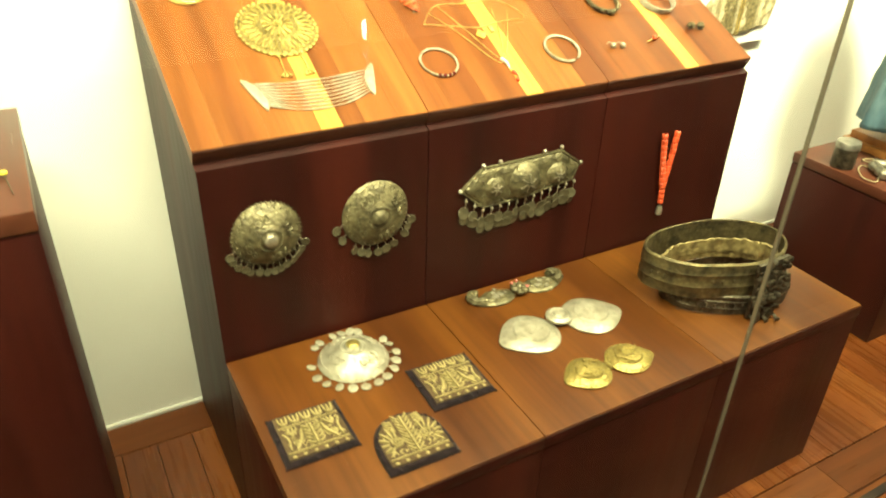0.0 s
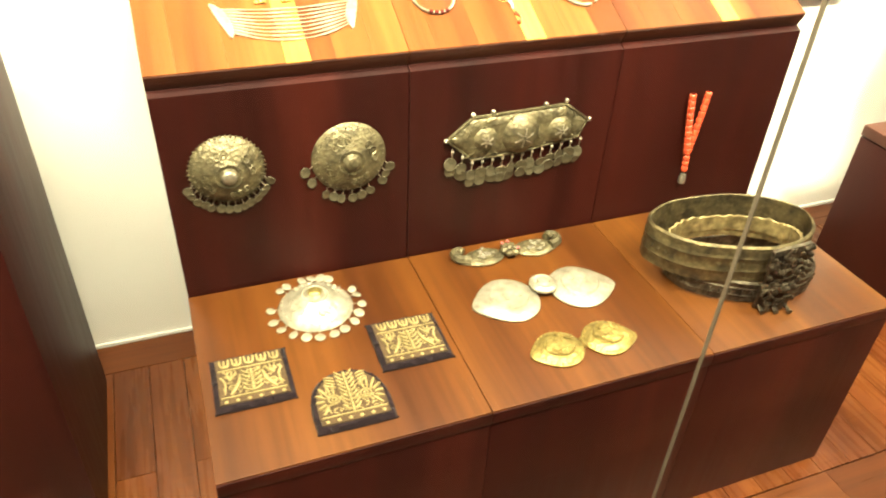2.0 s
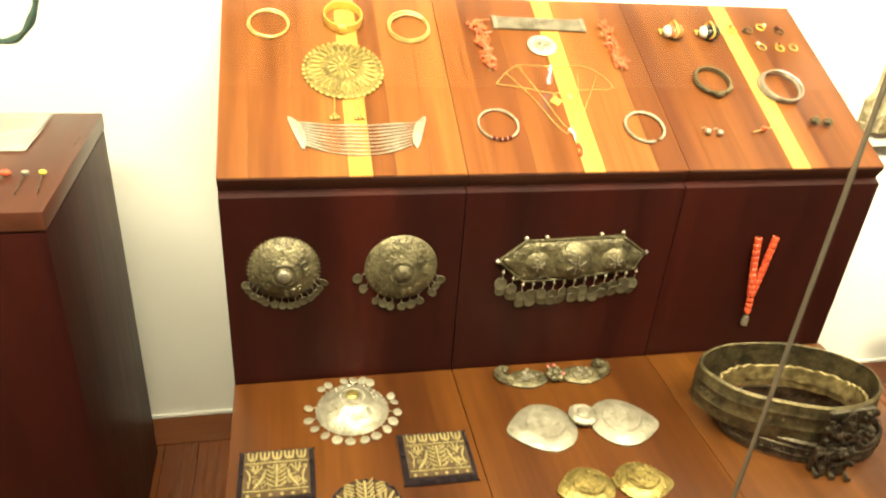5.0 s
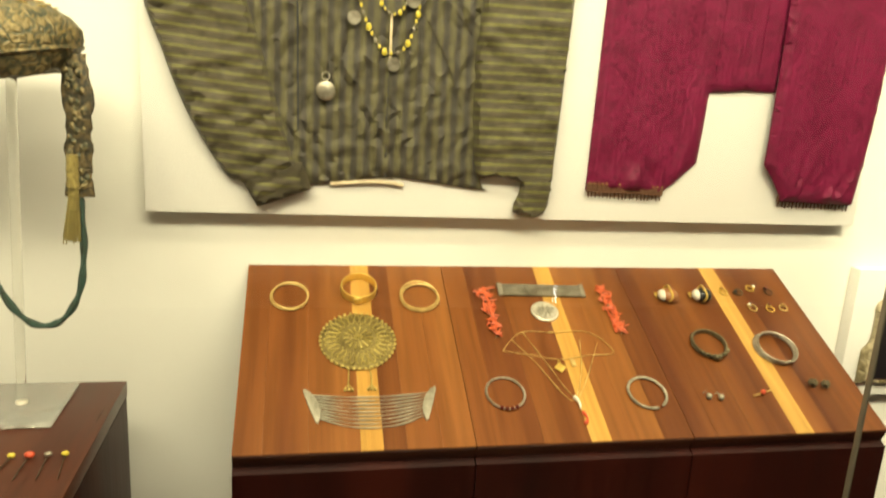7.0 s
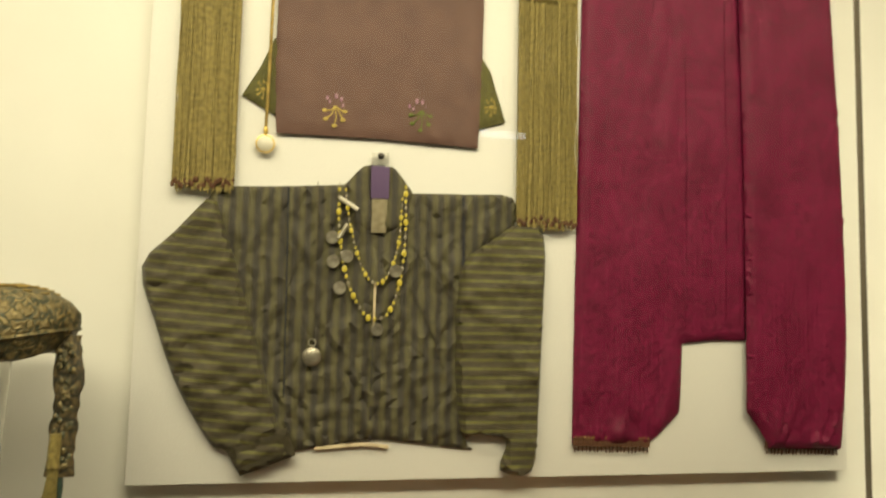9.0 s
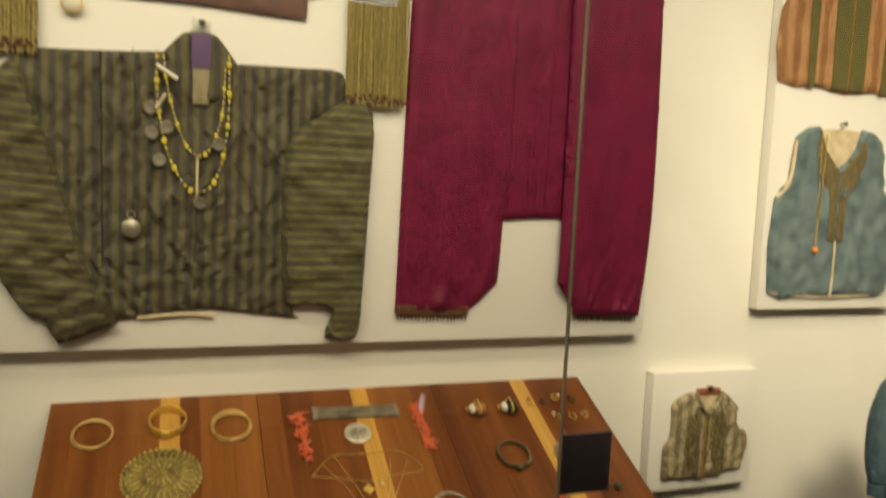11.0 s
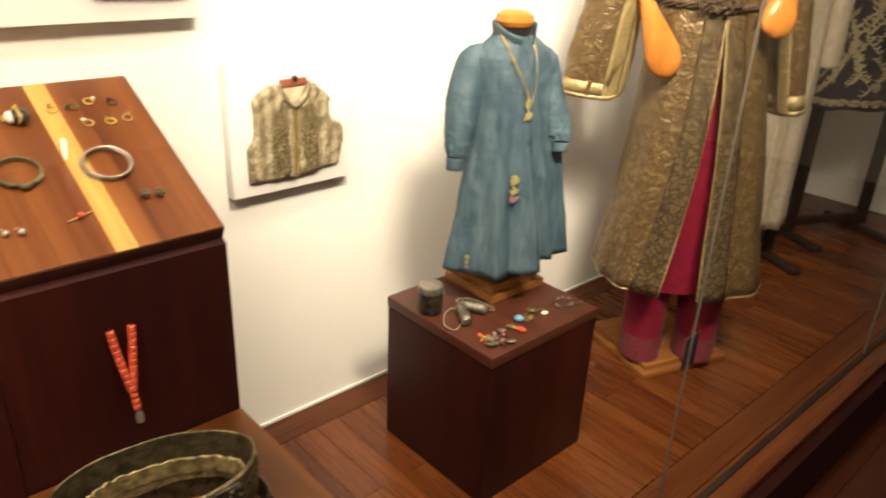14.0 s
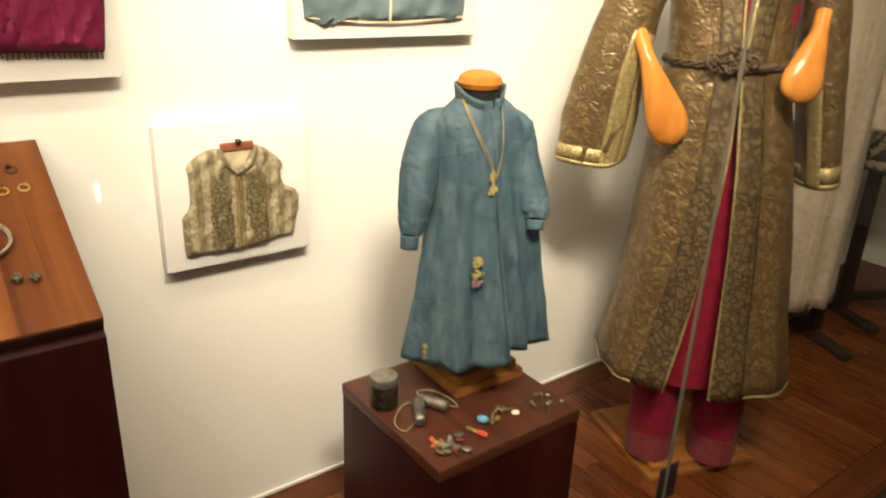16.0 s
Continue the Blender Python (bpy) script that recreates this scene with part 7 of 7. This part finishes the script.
tagged(part("tassel", bm, M_FRINGE, hat, "pale gold silk tassel"), kind="stuff")
part("tassel_head", tube([(0.124, -0.036, -0.135), (0.123, -0.036, -0.160), (0.123, -0.036, -0.185)], lambda g: 0.0085 + 0.0012 * math.sin(g * 26), 10), M_FRINGE, hat)
loop = smooth_line([(0.130, -0.03, -0.20), (0.131, -0.03, -0.28), (0.120, -0.03, -0.355), (0.088, -0.03, -0.402), (0.045, -0.03, -0.400), (0.005, -0.03, -0.34), (-0.03, -0.03, -0.2), (-0.06, -0.02, -0.03)], 8)
part("cord_loop", tube(loop, lambda g: 0.0052 + 0.0012 * math.sin(g * 60), 7), M_DARKTEAL, hat, "twisted green cord loop")
for k, (x, mat) in enumerate(((0.876, M_YBEAD), (0.901, M_YBEAD), (0.925, M_CORAL), (0.950, M_SILVER), (0.973, M_YBEAD))):
    t = thing("hat_pin", pose(x, -0.386, 0.801), "long hat pin with a small bead head", "pin", "hat pins")
    part("needle", tube([(0, 0, 0.004), (-0.012 + 0.005 * k, -0.062, 0.001)], 0.0009, 5), M_DARKSILVER, t)
    part("head", ball(0.0055 if k == 2 else 0.0042, (0, 0, 0.005), (1.4, 1, 0.9), sub=2), mat, t)

# slippers on the floor before the tall block
M_SHOE = cloth_mat("dark_shoe_leather", (0.030, 0.027, 0.022), (0.012, 0.011, 0.010), 0.5, 60)
for x, y, turn in ((0.762, -0.672, 4), (0.858, -0.688, 6)):
    t = thing("slipper", pose(x, y, 0.002, 0, 0, turn), "dark leather slipper with pale lining and cord edge", "shoe", "slippers")
    rings_s, inner = [], []
    for k in range(15):
        f = k / 14
        yy = -0.13 + 0.26 * f
        w = 0.040 * math.sin(math.pi * min(0.97, 0.10 + 0.86 * f)) ** 0.6
        h = 0.055 if f < 0.45 else 0.052 + 0.022 * (f - 0.45)
        rings_s.append([Vector((w * math.cos(q), yy, 0.003 + h * max(0.0, math.sin(q)) ** 0.7)) for q in (math.pi * j / 12 for j in range(13))] if f < 0.42 else [Vector((w * (1 if j < 6 else -1), yy, 0.003 + h * (j if j < 6 else 12 - j) / 6)) if j != 6 else Vector((w * (1 if j < 6 else -1), yy, 0.003 + h)) for j in range(13)])
    sole = bmesh.new()
    vs = [sole.verts.new((r[0].x, r[0].y, 0.001)) for r in rings_s] + [sole.verts.new((-r[0].x, r[0].y, 0.001)) for r in reversed(rings_s)]
    sole.faces.new(vs)
    ext = bmesh.ops.extrude_face_region(sole, geom=sole.faces[:])["geom"]
    for g in ext:
        if isinstance(g, bmesh.types.BMVert):
            g.co.z = 0.006
    part("sole", sole, M_SHOE, t)
    toe = [r for r in rings_s if r[0].y < -0.02]
    thick(part("toe_cap", loft(toe, False), M_SHOE, t), 0.003)
    back = smooth_line([(0.036, -0.03), (0.037, 0.03), (0.029, 0.085), (0.013, 0.132), (0.0, 0.144), (-0.013, 0.132), (-0.029, 0.085), (-0.037, 0.03), (-0.036, -0.03)], 4)
    thick(part("heel_wall", loft([[Vector((v.x * g, v.y, z + 0.12 * max(0.0, v.y) * (z > 0.05))) for v in back] for z, g in ((0.004, 1.0), (0.03, 1.06), (0.058, 0.80))], False), M_SHOE, t), 0.003)
    part("rim_cord", tube([Vector((v.x * 0.78, v.y * 0.99, 0.059 + 0.12 * max(0.0, v.y))) for v in back], 0.0020, 6), M_CORD, t, "pale cord edge")
    part("insole", box(0.050, 0.15, 0.004, 0, 0.03, 0.012, 0.0015), M_OLDLINEN, t, "pale inner sole")

# ---------------------------------------------------------------- small things on the low block
ZB = 0.4218
M_DULLTIN = metal_mat("dull_tin", (0.30, 0.28, 0.24), (0.14, 0.13, 0.11), 0.42, 0.3, 200, 0.8)
tn = thing("silver_canister", pose(2.893, -0.350, ZB), "small grey metal canister with a domed lid", "canister")
part("body", lathe([(0, 0.0005), (0.029, 0.0005), (0.030, 0.004), (0.0295, 0.058), (0, 0.058)], 36), M_DARKSILVER, tn)
part("lid", lathe([(0.0312, 0.056), (0.0315, 0.068), (0.029, 0.073), (0.012, 0.0755), (0, 0.0758)], 36), M_DULLTIN, tn)
part("hasp", tube(circle(0.006, 14, (0.0, 0.0, 0)), 0.0014, 5, True), M_SILVER, tn, m=pose(0.028, -0.016, 0.05, 90, 0, 60))
for m, l, lab in ((pose(2.930, -0.430, ZB + 0.0142, 0, 0, 58), 0.080, "upright"), (pose(2.976, -0.420, ZB + 0.0142, 0, 0, -62), 0.066, "shorter")):
    t = thing("amulet_case", m @ Matrix.Scale(1.04, 4), "cylindrical silver amulet case on a thin cord", "amulet", "amulet cases")
    part("cylinder", lathe([(0, -l / 2), (0.008, -l / 2 + 0.001), (0.0125, -l / 2 + 0.006), (0.0125, l / 2 - 0.006), (0.008, l / 2 - 0.001), (0, l / 2)], 20, m=pose(0, 0, 0, 0, 90, 0)), M_DULLTIN, t)
    bm = bmesh.new()
    for f in (-0.36, 0.0, 0.36):
        tube([(f * l, 0.0130 * math.cos(q), 0.0130 * math.sin(q)) for q in (k * math.tau / 18 for k in range(18))], 0.0012, 5, True, bm)
    part("bands", bm, M_TARNISH, t)
    part("cord", tube(smooth_line([(-0.03, 0.011, -0.008), (-0.055, 0.03, -0.009), (-0.03, 0.05, -0.009), (0.02, 0.04, -0.009), (0.045, 0.02, -0.009), (0.03, 0.011, -0.006)], 6), 0.0016, 5), M_CORD, t)


def charms(m, items, label, sd):
    rnd = random.Random(sd)
    t = thing("charm_bunch", m @ Matrix.Diagonal((1.4, 1.4, 1.3, 1)), label, "charm", "charm bunches")
    for k, mat in enumerate(items):
        x, y, a = rnd.gauss(0, 0.012), rnd.gauss(0, 0.009), rnd.uniform(0, 3.1)
        if k % 3 == 0:
            part("bead", ball(0.0055, (x, y, 0.005), (1.3, 1, 0.8), sub=2), mat, t)
        elif k % 3 == 1:
            l = 0.011
            part("drop", tube([(x - l * math.cos(a), y - l * math.sin(a), 0.003), (x + l * math.cos(a), y + l * math.sin(a), 0.004)], lambda g: 0.0018 + 0.002 * g, 6), mat, t)
        else:
            part("token", disc(0.008, 0.0016, seg=14), mat, t, "", pose(x, y, 0.004 + 0.001 * k * 0.3, rnd.uniform(-20, 20), rnd.uniform(-20, 20)))
    part("thread", tube(smooth_line([(-0.02, -0.004, 0.002), (0, 0.006, 0.003), (0.02, 0.0, 0.002)], 4), 0.001, 4), M_CORD, t)


charms(pose(2.918, -0.552, ZB, 0, 0, -35), [M_GARNET, M_SILVER, M_TARNISH, M_GILT, M_CORAL, M_SILVER, M_TARNISH, M_DULLTIN, M_GILT, M_SILVER, M_GARNET, M_DULLTIN, M_TARNISH, M_CORAL], "bunch of small metal and bead charms", 1)
t = thing("coral_amulet", pose(2.992, -0.543, ZB, 0, 0, -70), "red coral and yellow bead amulet", "amulet", "bead amulets")
part("coral", tube([(0.004, 0, 0.006), (0.016, 0.001, 0.007), (0.027, 0, 0.006)], lambda g: 0.0045 + 0.0022 * math.sin(g * 3.1), 8), M_CORAL, t)
part("yellow_bead", tube([(-0.022, 0, 0.005), (-0.01, 0, 0.006), (0.003, 0, 0.005)], lambda g: 0.003 + 0.0022 * math.sin(g * 3.1), 8), M_GILT, t)
t = thing("turquoise_amulet", pose(3.030, -0.520, ZB, 0, 0, -40), "turquoise bead amulet with little metal drops", "amulet", "bead amulets")
part("bead", ball(0.0105, (0, 0, 0.008), (1.2, 1, 0.75), sub=3), M_TURQ, t)
bm = bmesh.new()
for k in range(4):
    tube([(0.011, 0, 0.005), (0.022 + 0.003 * k, -0.008 + 0.006 * k, 0.003)], 0.0018, 5, bm=bm)
part("drops", bm, M_TARNISH, t)
charms(pose(3.075, -0.516, ZB, 0, 0, 10), [M_GILT, M_TARNISH, M_GILT, M_TARNISH], "two small gilt metal charms", 5)
t = thing("shell_disc", pose(3.112, -0.532, ZB, 0, 0, 0), "small white oval shell disc", "charm")
part("disc", lathe([(0, 0.004), (0.006, 0.0036), (0.010, 0.0015), (0.0095, 0.0003), (0, 0.0003)], 24, sy=0.8), M_WHITE, t)
for x, y, a, l in ((3.150, -0.530, 20, 0.016), (3.176, -0.540, -30, 0.018), (3.196, -0.530, 60, 0.022), (3.168, -0.510, 5, 0.026), (3.212, -0.556, -10, 0.014), (3.186, -0.560, 40, 0.020), (3.205, -0.512, -50, 0.016), (3.158, -0.552, 75, 0.018)):
    t = thing("silver_pin", pose(x, y, ZB, 0, 0, a), "little dark silver dress pin", "pin", "dress pins")
    part("needle", tube([(-l, 0, 0.0015), (l, 0, 0.0025)], 0.0011, 5), M_TARNISH, t)
    part("head", ball(0.0040, (l, 0, 0.0040), (1.5, 1, 0.8), sub=2), M_DULLTIN, t)

# plain dark cards stuck to the glass beside two joints
M_CARD, _n, _p = base_mat("dark_card", (0.022, 0.016, 0.020), 0.55)
for x0, x1, z0, z1 in ((1.781, 1.836, 1.147, 1.207), (3.052, 3.102, 0.490, 0.562)):
    t = thing("glass_card", pose((x0 + x1) / 2, YG + 0.003, (z0 + z1) / 2), "small plain dark card stuck on the glass", "card", "glass cards")
    part("sheet", box(x1 - x0, 0.0012, z1 - z0, 0, 0, 0, 0.0003), M_CARD, t)
    part("border", tube([(-(x1 - x0) / 2, 0, -(z1 - z0) / 2), ((x1 - x0) / 2, 0, -(z1 - z0) / 2), ((x1 - x0) / 2, 0, (z1 - z0) / 2), (-(x1 - x0) / 2, 0, (z1 - z0) / 2)], 0.0011, 4, True), base_mat("brown_card_edge", (0.07, 0.03, 0.022), 0.6)[0], t)

# ---------------------------------------------------------------- floors
case_floor = single("case_floor", box(X1 - X0, 0.95, 0.02, (X0 + X1) / 2, -0.475, -0.019), M_DARKSTAND, Matrix(), "basket-weave parquet floor of the case", "floor", kind="structure", smooth=False)
SLAT_W = 0.074


def slat_mesh(l, w, name, mat):
    bm = box(w - 0.0008, l - 0.0008, 0.009, 0, 0, 0)
    for v in bm.verts:
        if v.co.z > 0:
            v.co.x *= 1 - 0.0009 / w
            v.co.y *= 1 - 0.0009 / l
    return mesh_of(bm, name, mat, False)


# planks run from the wall to the glass between two border boards, their butts in turn near and far
RUN = 0.725
SHORT, LONG = slat_mesh(0.30, SLAT_W, "plank_short", M_SLAT), slat_mesh(RUN - 0.30, SLAT_W, "plank_long", M_SLAT)
STRIP = slat_mesh(0.09, 0.9, "border_strip", M_SLATX)
k, x = 0, 0.42
while x < X1 - 0.04:
    first, l1 = ((SHORT, 0.30), (LONG, RUN - 0.30))[k % 2]
    second, l2 = ((LONG, RUN - 0.30), (SHORT, 0.30))[k % 2]
    for me, yc in ((first, -0.096 - l1 / 2), (second, -0.096 - l1 - l2 / 2)):
        ob = new("plank", me)
        ob.parent = case_floor
        ob.matrix_basis = pose(x + SLAT_W / 2, yc, -0.0045)
    x += SLAT_W
    k += 1
for k in range(7):
    for y in (-0.050, -0.868):
        ob = new("border_strip", STRIP)
        ob.parent = case_floor
        ob.matrix_basis = pose(0.1 + k * 0.9, y, -0.0045)
bm = bmesh.new()
rnd = random.Random(5)
y = -1.05
while y > -5.2:
    x = -1.8 + rnd.uniform(-0.8, 0)
    while x < 7.2:
        l = rnd.uniform(0.7, 1.3)
        box(l - 0.002, 0.088, 0.012, x + l / 2, y, ZR - 0.006 + rnd.uniform(-0.0004, 0.0004), 0, bm)
        x += l
    y -= 0.09
room_floor = single("room_floor", box(9.4, 4.3, 0.02, 2.7, -3.15, ZR - 0.025), M_DARKSTAND, Matrix(), "red-brown plank floor of the visitors' room", "floor", kind="structure", smooth=False)
tagged(part("floor_planks", bm, M_ROOMFLOOR, room_floor, smooth=False), kind="stuff")
# a narrow light and a tube lamp in the visitors' room, seen mirrored in the glass
sl = thing("floor_light", pose(3.1, -5.24, ZR), "small upright white light at the foot of the wall", "lamp")
part("housing", box(0.06, 0.03, 0.22, 0, 0, 0.11, 0.004), M_DARKSTAND, sl)
part("light_slot", box(0.03, 0.006, 0.13, 0, 0.016, 0.10), glowing("slot_glow", (1.0, 0.97, 0.9), 14), sl)
tl = thing("tube_lamp", pose(2.38, -4.2, 2.40), "short cool-white tube lamp hung in the room", "lamp")
part("bracket", box(0.02, 0.02, 0.31, 0, 0, 0.16), M_DARKSTAND, tl)
part("tube", box(0.26, 0.03, 0.035, 0, 0, -0.01, 0.006), glowing("tube_glow", (0.65, 0.8, 1.0), 9), tl)
